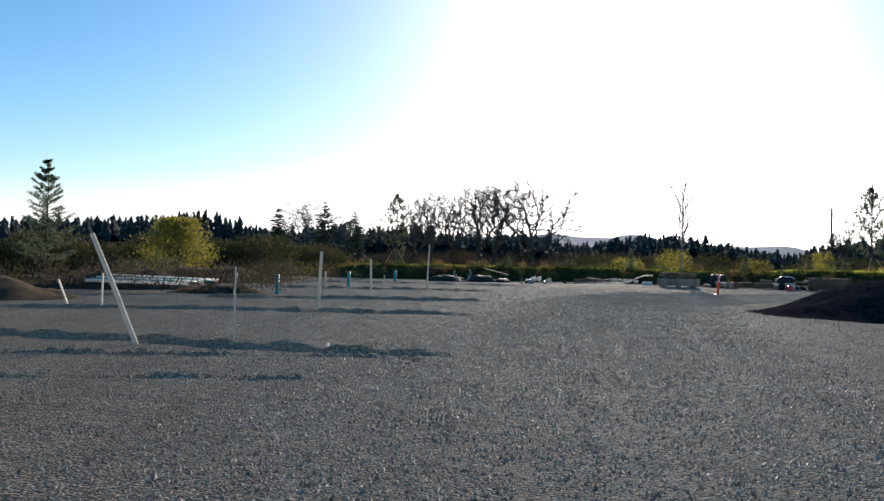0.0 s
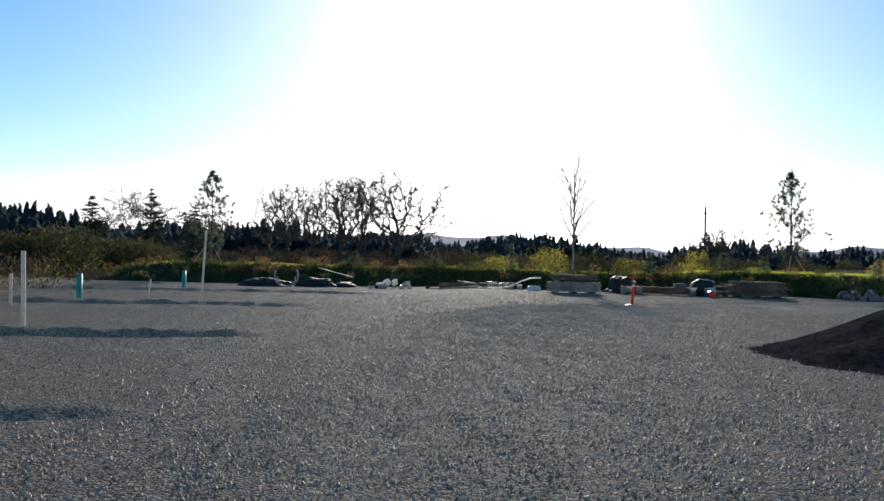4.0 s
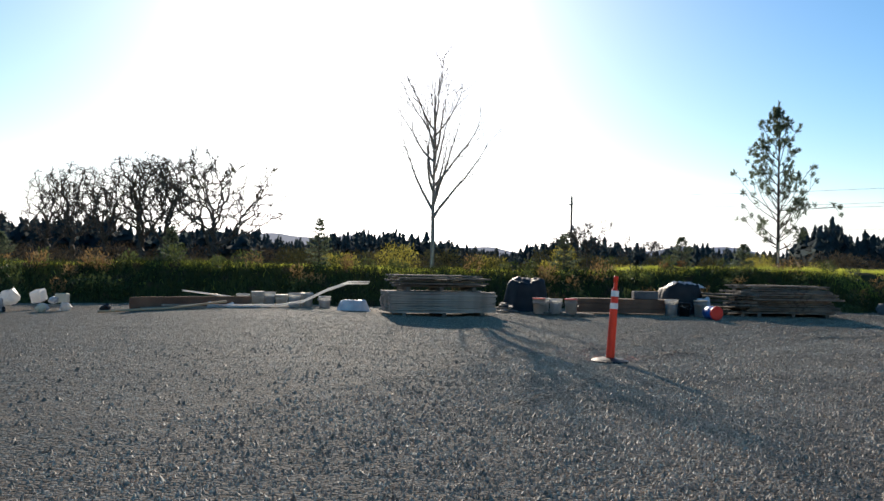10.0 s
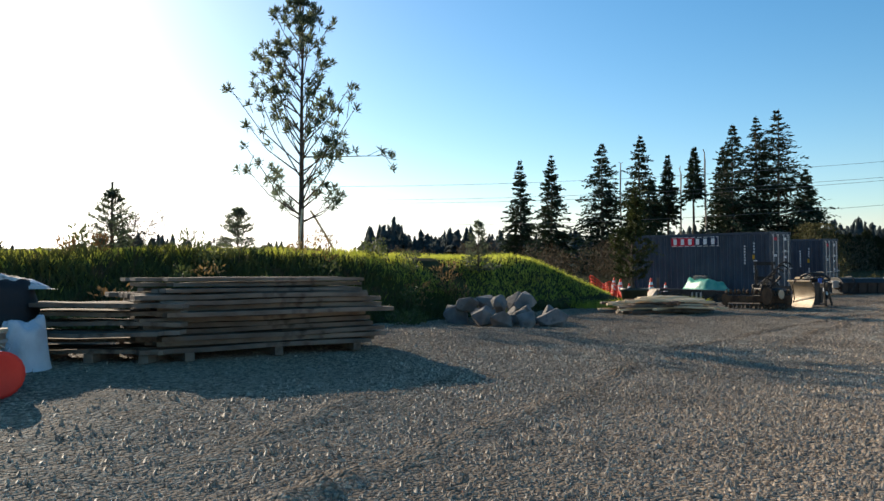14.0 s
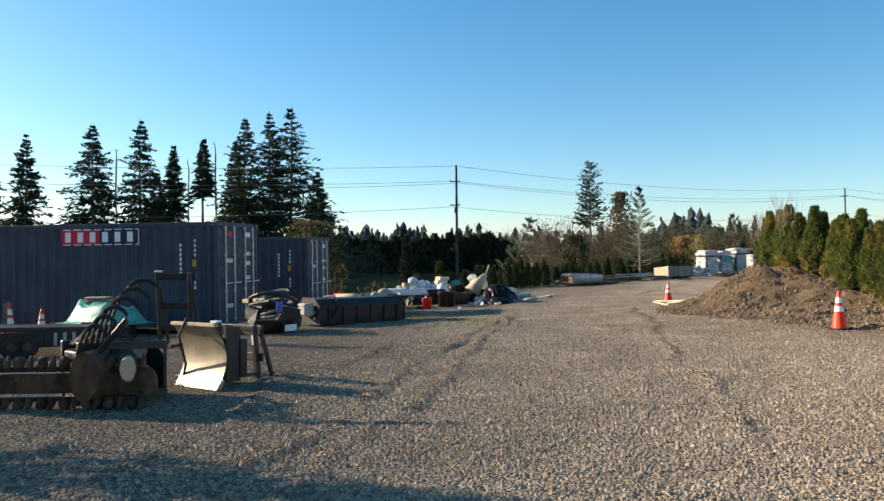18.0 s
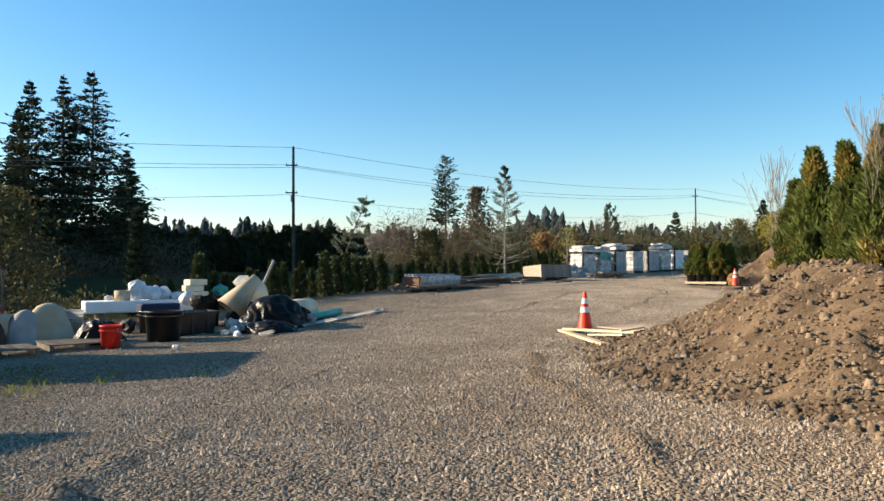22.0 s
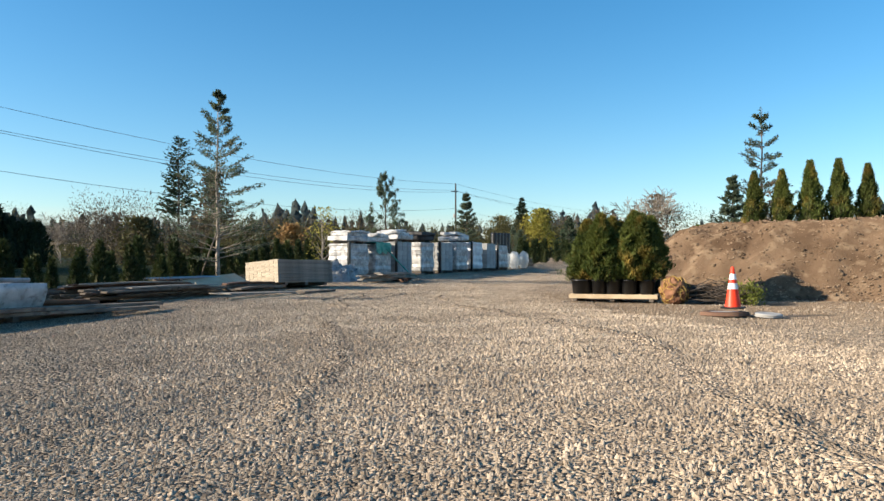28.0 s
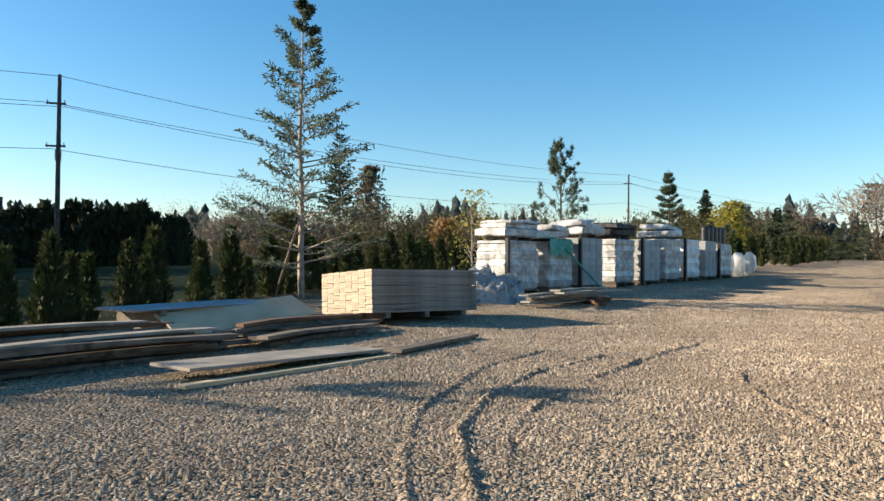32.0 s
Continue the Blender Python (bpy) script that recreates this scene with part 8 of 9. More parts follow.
for la, lb in zip(grid, grid[1:]):
    for i in range(25):
        bm.faces.new((la[i], lb[i], lb[i + 1], la[i + 1]))
ob = part("green_sheet", bm, "tarp_green", smooth=True)
ob.matrix_world = at(94.67, 25.24, -53)
tagged(ob, "torn green plastic sheet draped over a wrapped pallet", "plastic sheet")
hose([(94.1, 24.8, 2.0), (94.6, 24.1, 1.5), (95.0, 23.4, 1.0), (95.3, 22.9, 0.84)], 0.03, "tarp_green", "twisted strip of green plastic hanging down", "plastic_strip", "plastic strip")
for k in range(6):
    ob = part("bulk_bag", lump(bmesh.new(), (0.3, 0.3, 0.55), Matrix.Translation((0, 0, 0.5)), 0.14, 2.0, 3, k), "white_plastic", smooth=True)
    ob.matrix_world = at(103.2 + 0.48 * k * 0.9, 13.6 - 0.66 * k * 0.9 + 0.25 * (k % 2), 20 * k)
    tagged(ob, "upright white sack of material", "sack", "white sacks")
for k in range(5):
    ob = part("drain_pipe", lathe(bmesh.new(), [(0.2, 0), (0.21, 0.1), (0.2, 0.2), (0.21, 1.0), (0.2, 1.1), (0.21, 2.1), (0.2, 2.25), (0.16, 2.25), (0.16, 0.3)], seg=14), "black_plastic", smooth=True)
    ob.matrix_world = at(107.2 + 0.42 * k, 12.0 - 0.5 * k, 0)
    tagged(ob, "tall dark upright drain pipe behind the sacks", "drain pipe", "upright drain pipes")
for k in range(4):
    t = thing("pallet", at(109.6 + 0.1 * k, 8.2, 30, 0.14 * k), "dark empty pallet in a stack", "pallet", "stacked empty pallets")
    boards(t, [(0, -0.45 + 0.18 * j, 0.11, 0, 0) for j in range(6)], [board_mesh(1.2, 0.12, 0.02, 390)], "wood_old", "slat")
    for xx in (-0.5, 0.0, 0.5):
        part("runner", box(bmesh.new(), 0.06, 1.0, 0.1, pose(xx, 0, 0.01)), "wood_old", t)
for k, (x, y, s) in enumerate(((91.5, 28.7, 0.5), (91.9, 28.0, 0.55), (91.3, 27.9, 0.45), (92.1, 27.3, 0.5), (91.7, 27.3, 0.4))):
    sheet_heap(at(x, y, 31 * k), 0.95, 0.7, 0.3 + s * 0.5, 410 + k, "dull_wrap", "crumpled pack in dull grey plastic wrap", "wrapped_pack", "wrapped pack", 0.4, 2.6)


# ---- arborvitaes in pots on a pallet, root-balled shrub, manhole ----
base_m = at(77.21, 26.33, 221.6, 0.02)
t = thing("pallet", base_m, "long wooden pallet carrying potted evergreens", "pallet")
boards(t, [(0, -0.5 + 0.125 * j, 0.13, 0, j) for j in range(9)], [board_mesh(1.80, 0.1, 0.022, 420), board_mesh(1.78, 0.1, 0.022, 421)], "wood_new", "slat")
part("front_board", box(bmesh.new(), 1.8, 0.025, 0.09, pose(0, -0.555, 0.062), 0.004), "wood_new", t)
for xx in (-0.78, 0.0, 0.78):
    part("runner", box(bmesh.new(), 0.09, 1.1, 0.125, pose(xx, 0, 0.004), 0.005), "wood_old", t)
pot_arbs = [arb_meshes(1.42, 0.29, 430 + k, 9000, 0.11, full=2.2, slim=0.3) for k in range(3)]
spots = [(-0.66, -0.34, 0.92), (-0.29, -0.4, 1.0), (0.0, -0.38, 0.86), (0.32, -0.38, 1.02), (0.68, -0.38, 0.94), (-0.45, 0.0, 0.9), (-0.1, 0.0, 0.97), (0.22, 0.0, 1.0), (0.55, 0.0, 1.0), (-0.7, 0.36, 0.8), (-0.33, 0.36, 0.88), (0.02, 0.36, 0.9), (0.36, 0.36, 0.98), (0.7, 0.36, 0.98)]
for k, (px, py, size) in enumerate(spots):
    m, wide = base_m @ pose(px, py, 0.153, 0, 0, 70 * k), 1.4 if k == 0 else 1.0
    t = thing("plant_pot", m, "wide scuffed black nursery pot on the pallet" if k == 0 else "round black nursery pot on the pallet", "plant pot", "nursery pots")
    part("shell", lathe(bmesh.new(), [(0.001, 0), (0.145 * wide, 0), (0.162 * wide, 0.27), (0.175 * wide, 0.27), (0.175 * wide, 0.30), (0.16 * wide, 0.30), (0.15 * wide, 0.27)], seg=24), "black_plastic", t, "", True)
    part("soil", lathe(bmesh.new(), [(0.001, 0.27), (0.152 * wide, 0.265)], seg=14), "soil", t)
    arborvitae(m @ pose(0, 0, 0.24, 5 * math.sin(k * 2), 5 * math.cos(k * 3), 0), pot_arbs[k % 3], "dense green-gold arborvitae growing in a black pot", "potted arborvitaes", scale=size)
for i in range(0, 7, 3):
    leafy(base_m @ pose(-0.85 + 0.28 * i, -0.46 - 0.05 * (i % 2), 0.40, 0, 0, 60 * i), 0.5, 0.26, 440 + i, "bushy light green shrub in front of the potted evergreens", "arb", "shrub", "shrub", 900, 0.042, 0.08, "bark", 18)


t = thing("root_ball", at(75.92, 25.93, 0) @ Matrix.Diagonal((0.92, 0.92, 0.92, 1)), "burlap root ball tied with yellow twine", "root ball")
part("ball", lump(bmesh.new(), (0.29, 0.29, 0.30), Matrix.Translation((0, 0, 0.28)), 0.16, 3.5, 4, 2), "burlap", t, "", True)
rng = np.random.RandomState(8)
for k in range(13):
    ax, a0 = Vector(rng.normal(size=3)).normalized(), rng.rand() * 6
    side = ax.orthogonal().normalized()
    up = ax.cross(side)
    pts = [Vector((0, 0, 0.28)) + (side * math.cos(a0 + q) + up * math.sin(a0 + q)) * (0.31 + 0.03 * math.sin(5 * q + k)) + ax * 0.1 * math.sin(3 * q) for q in np.linspace(0, 4.5, 16)]
    part("twine", tube(bmesh.new(), pts, 0.008, 5), "rope", t)
t = thing("lying_shrub", at(75.82, 25.73, 0) @ Matrix.Diagonal((0.92, 0.92, 0.92, 1)), "bare-stemmed shrub lying on its side with yellow-green leaves", "shrub")
seg, tips = [], []
for k in range(75):
    far, wide = 0.75 + 0.75 * rng.rand(), 0.28 * rng.normal()
    p0 = np.array([0, 0, 0.26]) + 0.1 * rng.normal(size=3)
    p2 = np.array([-0.57 * far + 0.82 * wide, -0.82 * far - 0.57 * wide, 0.05 + 0.5 * rng.rand() * (1.25 - 0.5 * far)])
    p1 = (p0 + p2) / 2 + np.array([0, 0, 0.10]) * rng.normal() + 0.04 * rng.normal(size=3)
    seg += [(*p0, *p1, 0.011, 0.008), (*p1, *p2, 0.008, 0.004)]
    if far > 1.0:
        tips.append(p2)
    side = p1 + (p2 - p1) * 0.5
    seg.append((*side, *(side + 0.16 * rng.normal(size=3) + np.array([-0.12, -0.16, 0.0])), 0.005, 0.003))
v, f = limbs(seg)
part_mesh("bare_stem", mesh_np("bare_stem", v, f), "bark", t)
tp = np.array(tips)
pos = (tp[:, None] + rng.normal(size=(len(tp), 24, 3)) * 0.085).reshape(-1, 3)
pos[:, 2] = np.abs(pos[:, 2]) + 0.02
v, f = sprays(pos, rng.normal(size=pos.shape) + [0, 0, 0.4], 0.07, 0.04, rng)
part_mesh("foliage", mesh_np("foliage", v, f), "yellow_green", t, "yellow-green leaves")

t = thing("manhole_ring", at(73.15, 27.5, 0), "low wooden-rimmed manhole ring in the gravel", "manhole")
part("rim", lathe(bmesh.new(), [(0.38, 0.0), (0.36, 0.05), (0.27, 0.06), (0.25, 0.0)], seg=28), "wood_beam", t, "brown rim")
part("cover", lathe(bmesh.new(), [(0.001, 0.05), (0.26, 0.05), (0.26, 0.03)], seg=28), "concrete", t)
ob = part("concrete_disc", lathe(bmesh.new(), [(0.001, 0), (0.20, 0), (0.21, 0.04), (0.19, 0.055), (0.001, 0.05)], seg=28), "concrete")
ob.matrix_world = at(72.62, 27.15, 0, 0.0) @ pose(0, 0, 0, 0, -4, 0)
tagged(ob, "round grey concrete lid lying on the gravel", "concrete disc")


# ---- rocks ----
rng = np.random.RandomState(21)
PILE = [(31.3, 49.75, 0.0, 0.40), (31.05, 49.2, 0.0, 0.30), (31.6, 49.05, 0.0, 0.36), (32.15, 48.85, 0.0, 0.40), (32.75, 49.15, 0.0, 0.34), (33.5, 49.6, 0.0, 0.38), (32.3, 49.55, 0.0, 0.42), (31.9, 50.0, 0.0, 0.40), (33.0, 50.1, 0.0, 0.45), (32.4, 50.6, 0.0, 0.45), (31.5, 50.6, 0.0, 0.42), (33.6, 50.6, 0.0, 0.40), (31.7, 49.7, 0.36, 0.34), (32.55, 49.7, 0.36, 0.42), (32.1, 50.3, 0.34, 0.42), (33.1, 50.2, 0.40, 0.36), (31.45, 50.3, 0.36, 0.36), (32.0, 49.4, 0.22, 0.2), (32.55, 49.05, 0.2, 0.18), (31.35, 49.3, 0.1, 0.17)]
for k, (x, y, z, s) in enumerate(PILE):
    bm, s = bmesh.new(), 0.60 * s
    for _ in range(15):
        p = Vector(rng.normal(size=3)).normalized() * (0.85 + 0.3 * rng.rand())
        bm.verts.new((p.x * s * 1.3, p.y * s * 1.05, p.z * s * 0.95))
    bmesh.ops.convex_hull(bm, input=list(bm.verts))
    bmesh.ops.delete(bm, geom=[v for v in bm.verts if not v.link_faces], context="VERTS")
    bmesh.ops.bevel(bm, geom=list(bm.edges), offset=0.012, segments=1, affect="EDGES", profile=0.5)
    bmesh.ops.translate(bm, verts=bm.verts, vec=(0, 0, s * 0.62))
    ob = part("boulder", bm, "rock")
    ob.matrix_world = at(x + 0.2, y + 0.2, 360 * rng.rand(), 0.72 * z)
    tagged(ob, "large angular grey boulder in a heap by the bank", "boulder", "boulder heap")


# ---- trees and shrubs of the yard ----
def on_berm(x, y):
    return pose(x, y, float(berm_top(x, y)) - 0.05)


whip_tree(on_berm(18.32, 57.1), 6.9, 501, "slender leafless young tree on the grassy bank")
young_pine(on_berm(31.6, 55.2), 6.4, 2.05, 502, "sparse young pine staked on the grassy bank", limb=(-0.62, 0.36, 2.15))
young_pine(on_berm(-3.6, 62.2), 5.9, 2.0, 503, "staked young pine on the end of the bank")
young_conifer(pose(-23.5, 45, -0.6), 7.6, 2.2, 504, "young conifer rising behind the soil heaps", bare=0.2, dense=1.1)
for k, (x, y, h) in enumerate(((14.4, 56.9, 1.5), (10.0, 58.1, 1.1), (22.4, 55.3, 1.25), (36.3, 53.5, 1.25), (26.9, 54.9, 1.1), (5.2, 58.6, 0.9), (29.4, 54.6, 0.9))):
    young_conifer(on_berm(x, y), h * 1.1, 0.5, 510 + k, "small young conifer planted on the bank", bare=0.04, dense=0.8, needle=0.5, tuft=4)
for x, y, dx in ((31.0, 54.6, 0.55), (32.4, 54.7, -0.5), (-4.6, 61.4, 0.7), (-2.7, 61.5, -0.7), (18.0, 56.4, 0.3)):
    stake(x, y, 1.15, dx, 0.5, 0.025, "wood_new", "pale wooden support stake leaning to a young tree", "tree_stake", lift=float(berm_height(x, y)) - 0.1)
def twisted_conifer(m, h, seed):
    """A dwarf conifer: a dense skirt of needles, and a bare wavering leader set with knobs of foliage."""
    rng = np.random.RandomState(seed)
    t = thing("potted_conifer", m, "potted young conifer with a twisted leader", "young conifer")
    line = [np.array([0.10 * math.sin(3.2 * f + 0.5) * f, 0.08 * math.sin(5 * f), h * f]) for f in np.linspace(0, 1, 13)]
    seg = [(*p, *q, 0.05 - 0.04 * k / 12, 0.05 - 0.04 * (k + 1) / 12) for k, (p, q) in enumerate(zip(line, line[1:]))]
    got = []
    for k in range(105):
        f = 0.1 + 0.88 * rng.rand()
        p = np.array([np.interp(f * h, [q[2] for q in line], [q[c] for q in line]) for c in range(3)])
        reach = 0.68 * (1 - ((f - 0.30) / 0.36) ** 2) if f < 0.54 else 0.13 + 0.06 * math.sin(24 * f)
        a, length = rng.rand() * 6.283, max(0.09, reach) * (0.5 + 0.6 * rng.rand())
        d = np.array([math.cos(a), math.sin(a), 0.25 + 0.5 * rng.rand()])
        tip = p + d * length
        seg.append((*p, *tip, 0.012, 0.005))
        for s in (0.45, 0.7, 0.9):
            w = p + d * length * s
            got.append(needles(w, w + (d + rng.normal(size=3) * 0.8) * 0.12, 26, 0.07, rng, 0.9))
        got.append(needles(p + d * length * 0.5, tip, 30, 0.085, rng, 0.9))
    pos, way, ln = (np.concatenate(g) for g in zip(*got))
    v, fc = limbs(seg)
    part_mesh("trunk", mesh_np("trunk", v, fc), "bark", t)
    v, fc = sprays(pos, way, ln, 0.03, rng, 0.1)
    part_mesh("crown", mesh_np("crown", v, fc), "arb_dark", t)
    return t


twisted_conifer(at(39.65, 50.6, 0, 0.42), 2.8, 530)
t = thing("plant_pot", at(39.65, 50.6) @ Matrix.Diagonal((0.78, 0.78, 1, 1)), "large black nursery pot by the scrap lumber", "plant pot")
part("shell", lathe(bmesh.new(), [(0.001, 0), (0.40, 0), (0.46, 0.46), (0.50, 0.46), (0.50, 0.54), (0.45, 0.54), (0.42, 0.44)], seg=28), "pot_green", t, "", True)
part("soil", lathe(bmesh.new(), [(0.001, 0.46), (0.43, 0.45)], seg=18), "soil", t)
young_conifer(at(92.4, 32.0), 6.9, 2.0, 540, "tall open young conifer behind the board stack", bare=0.1, dense=1.0, tuft=8, bark="bark_light")
stake(92.9, 32.6, 1.7, -0.7, -0.5, 0.03, "wood_old", "wooden support stake leaning to a young conifer", "tree_stake")
young_conifer(pose(83.2, 42.6, -0.3, 20, 0, 0), 5.4, 1.9, 541, "leaning young conifer behind the row of small evergreens", bare=0.12, dense=0.6, tuft=6)
young_conifer(pose(86.2, 11.6, m2_top(86.2, 11.6) - 0.05), 7.7 - m2_top(86.2, 11.6), 1.9, 542, "open young conifer behind the excavated heap", bare=0.08, dense=0.9, tuft=5, needle=1.1)
young_conifer(pose(84.1, 15.5, m2_top(84.1, 15.5) - 0.05), 4.5 - m2_top(84.1, 15.5), 0.9, 543, "small young conifer at the end of the heap", bare=0.1)
young_conifer(at(105.6, 14.9), 4.7, 1.2, 544, "young conifer behind the loaded pallets", bare=0.1)
young_conifer(at(67.6, 47.3), 2.9, 0.42, 545, "narrow dark young conifer behind the junk heap", "fir", bare=0.05, dense=1.2)
young_pine(at(99.5, 22.7), 5.0, 1.3, 550, "sparse young pine with tufted shoots behind the pallets", 0.2, levels=11)
leafy(at(101.5, 25.3), 3.2, 1.0, 551, "thin young tree with yellow leaves", "yellow", "young_tree", "tree", 420, 0.13, 0.2, "bark_light", 26)
leafy(at(71.5, 52.5, 0, -0.8), 4.6, 1.9, 552, "bushy brown-green evergreen behind the junk heap", "brush_olive", "shrub", "shrub", 5200, 0.16, 0.04, "bark", 70, stems=3)
leafy(at(66.0, 54.5, 0, -0.8), 4.0, 1.8, 553, "dark bushy shrub beside the containers", "hedge", "shrub", "shrub", 4200, 0.16, 0.04, "bark", 60, stems=3)
bare_tree(at(69.8, 47.6), 1.9, 554, "small reddish leafless shrub", 4, 0.45, 0.15, "wood_beam", (2, 3), 0.1, 0.012, "shrub", "shrub", 2)
leafy(pose(83.0, 14.5, m2_top(83.0, 14.5)), 3.6, 0.8, 555, "leafless grey-brown young tree on the heap", "brush", "young_tree", "tree", 900, 0.1, 0.15, "bark_light", 40)
bare_tree(pose(55.0, 35.5, m1_top(55.0, 35.5) - 0.1), 2.3, 556, "upright leafless shrub on the earth heap", 3, 0.3, 0.1, "bark_light", (2, 3), 0.3, 0.006, "shrub", "shrub", 4)
bare_tree(pose(57.6, 35.2, m1_top(57.6, 35.2) - 0.1), 2.4, 557, "upright leafless shrub on the earth heap", 3, 0.35, 0.1, "bark_light", (2, 3), 0.3, 0.006, "shrub", "shrub", 4)

mound_arbs = [arb_meshes(1.65, 0.34, 560 + k, 6000, 0.11, full=1.2, slim=0.28) for k in range(4)]
row_cones = [arb_meshes(1.6, 0.33, 565 + k, 6000, 0.085, full=1.1, slim=0.3) for k in range(4)]
rng = np.random.RandomState(31)
spots = [(56.9 - 0.62 * k, 35.25 + 0.1 * math.sin(2.3 * k), 0.88 + 0.2 * rng.rand()) for k in range(14)] + [(56.4 - 0.75 * k, 34.5 + 0.12 * math.sin(1.7 * k), 0.85 + 0.2 * rng.rand()) for k in range(11)]
for k, (x, y, s) in enumerate(spots):
    arborvitae(pose(x, y, m1_top(x, y) - 0.06, 2.5 * rng.normal(), 2.5 * rng.normal(), 360 * rng.rand()), mound_arbs[k % 4], "bushy green-gold arborvitae heeled into the earth heap", "arborvitaes on the earth heap", scale=s)
for k in range(16):
    x, y = 78.9 - 0.43 * k, 20.3 - 0.55 * k
    arborvitae(pose(x, y, m2_top(x, y) - 0.06, 0, 0, 360 * rng.rand()), row_cones[k % 4], "narrow pointed arborvitae in a row along the heap's top", "arborvitae row on the excavated heap", scale=0.92 + 0.2 * rng.rand())
for k in range(4):
    arborvitae(at(90.35 + 0.28 * k, 11.0 - 0.42 * k, 80 * k), mound_arbs[k], "yellow-green evergreen in a clump behind the excavated heap", "evergreen clump", scale=1.5 - 0.06 * (k % 2))
row_arbs = [arb_meshes(1.35, 0.23, 570 + k, 900, 0.15, full=1.15, slim=0.32) for k in range(3)]
for crown, core in row_arbs:
    crown.materials.append(M["arb_dark"])
for k in range(80):
    f = k / 79
    x = 66.6 + 41.0 * f
    y = 46.9 - 0.57 * (x - 66.6) + 1.1 * math.sin(3.1 * f) + 0.12 * rng.normal()
    arborvitae(at(x, y, 360 * rng.rand(), -0.05), row_arbs[k % 3], "small dark green young arborvitae planted in a line", "arborvitae line along the yard edge", scale=0.7 + 0.55 * rng.rand())
for k in range(46):
    f = k / 45
    arborvitae(at(112 + 36 * f + 0.5 * rng.normal(), 8 - 42 * f + 0.5 * rng.normal(), 360 * rng.rand()), row_arbs[k % 3], "young evergreen in the nursery rows by the far drive", "nursery rows", scale=1.1 + 0.5 * rng.rand())
for k, (x, y, h) in enumerate(((124, -6, 4.2), (136, -24, 4.0), (131, -4, 3.4), (150, -44, 4.5), (128, -14, 3.0), (120, 2, 2.8))):
    young_conifer(at(x, y), h, 1.1, 580 + k, "young conifer along the far drive", bare=0.1, dense=0.7)


# ---- far machine and house ----
def wheel_loader(m):
    t = thing("bulldozer", m, "yellow bulldozer parked at the drive's far end", "bulldozer")
    part("hull", box(bmesh.new(), 3.2, 1.5, 0.8, pose(0, 0, 0.7), 0.12), "cat_yellow", t)
    part("hood", box(bmesh.new(), 1.5, 1.1, 0.8, pose(0.9, 0, 1.4), 0.1), "cat_yellow", t)
    c = part("cab", box(bmesh.new(), 1.3, 1.3, 1.35, pose(-0.5, 0, 1.4), 0.08), "cat_yellow", t)
    part("cab_window", box(bmesh.new(), 1.32, 1.0, 0.7, pose(-0.5, 0, 1.85), 0.05), "glass", c)
    part("roof", box(bmesh.new(), 1.5, 1.5, 0.12, pose(-0.5, 0, 2.75), 0.04), "cat_yellow", t)
    for y in (-0.95, 0.95):
        part("track", box(bmesh.new(), 3.3, 0.5, 0.85, pose(0, y, 0), 0.3), "rust", t)
    part("blade", box(bmesh.new(), 0.15, 3.0, 1.0, pose(2.2, 0, 0.1, 0, -8, 0), 0.04), "worn_steel", t)
    return t


wheel_loader(pose(142.2, -38.2, float(lie(142.2, -38.2)), 0, 0, 140))


def house(m):
    t = thing("house", m, "grey single-storey house with a gable roof behind the firs", "house")
    w = part("wall", box(bmesh.new(), 13, 8, 3.0), "siding", t)
    bm = bmesh.new()
    v = [bm.verts.new(p) for p in ((-7, -4.6, 2.9), (7, -4.6, 2.9), (7, 4.6, 2.9), (-7, 4.6, 2.9), (-7, 0, 5.2), (7, 0, 5.2))]
    for f in ((0, 1, 5, 4), (2, 3, 4, 5), (0, 4, 3), (1, 2, 5), (0, 3, 2, 1)):
        bm.faces.new([v[i] for i in f])
    part("roof", bm, "roof", t)
    for x in (-4, -1, 3):
        f = part("window", box(bmesh.new(), 1.5, 0.1, 1.2, pose(x, -4.02, 1.1)), "sign_white", w)
        part("pane", box(bmesh.new(), 1.3, 0.1, 1.0, pose(x, -4.05, 1.2)), "glass", f)
    part("door", box(bmesh.new(), 1.0, 0.1, 2.1, pose(5, -4.02, 0.1)), "roof", w)
    return t


house(pose(89, 88, -3.5, 0, 0, 20) @ Matrix.Diagonal((0.75, 0.75, 0.7, 1)))


# ---- growth on the bank, grass and weeds ----
def blades(name, x, y, z, h, mat, label, seed, width=0.02, lean=0.45):
    rng = np.random.RandomState(seed)
    n = len(x)
    a = rng.rand(n) * 6.283
    w = np.broadcast_to(width, n)
    base = np.stack([x, y, z], -1)
    side = np.stack([np.cos(a), np.sin(a), 0 * a], -1) * w[:, None]
    tip = base + np.stack([rng.normal(size=n) * lean * h, rng.normal(size=n) * lean * h, h], -1)
    v = np.stack([base - side, base + side, tip], 1).reshape(-1, 3)
    ob = part_mesh(name, mesh_np(name, v, np.arange(3 * n).reshape(n, 3)), mat)
    return tagged(ob, label, "grass", kind="stuff")


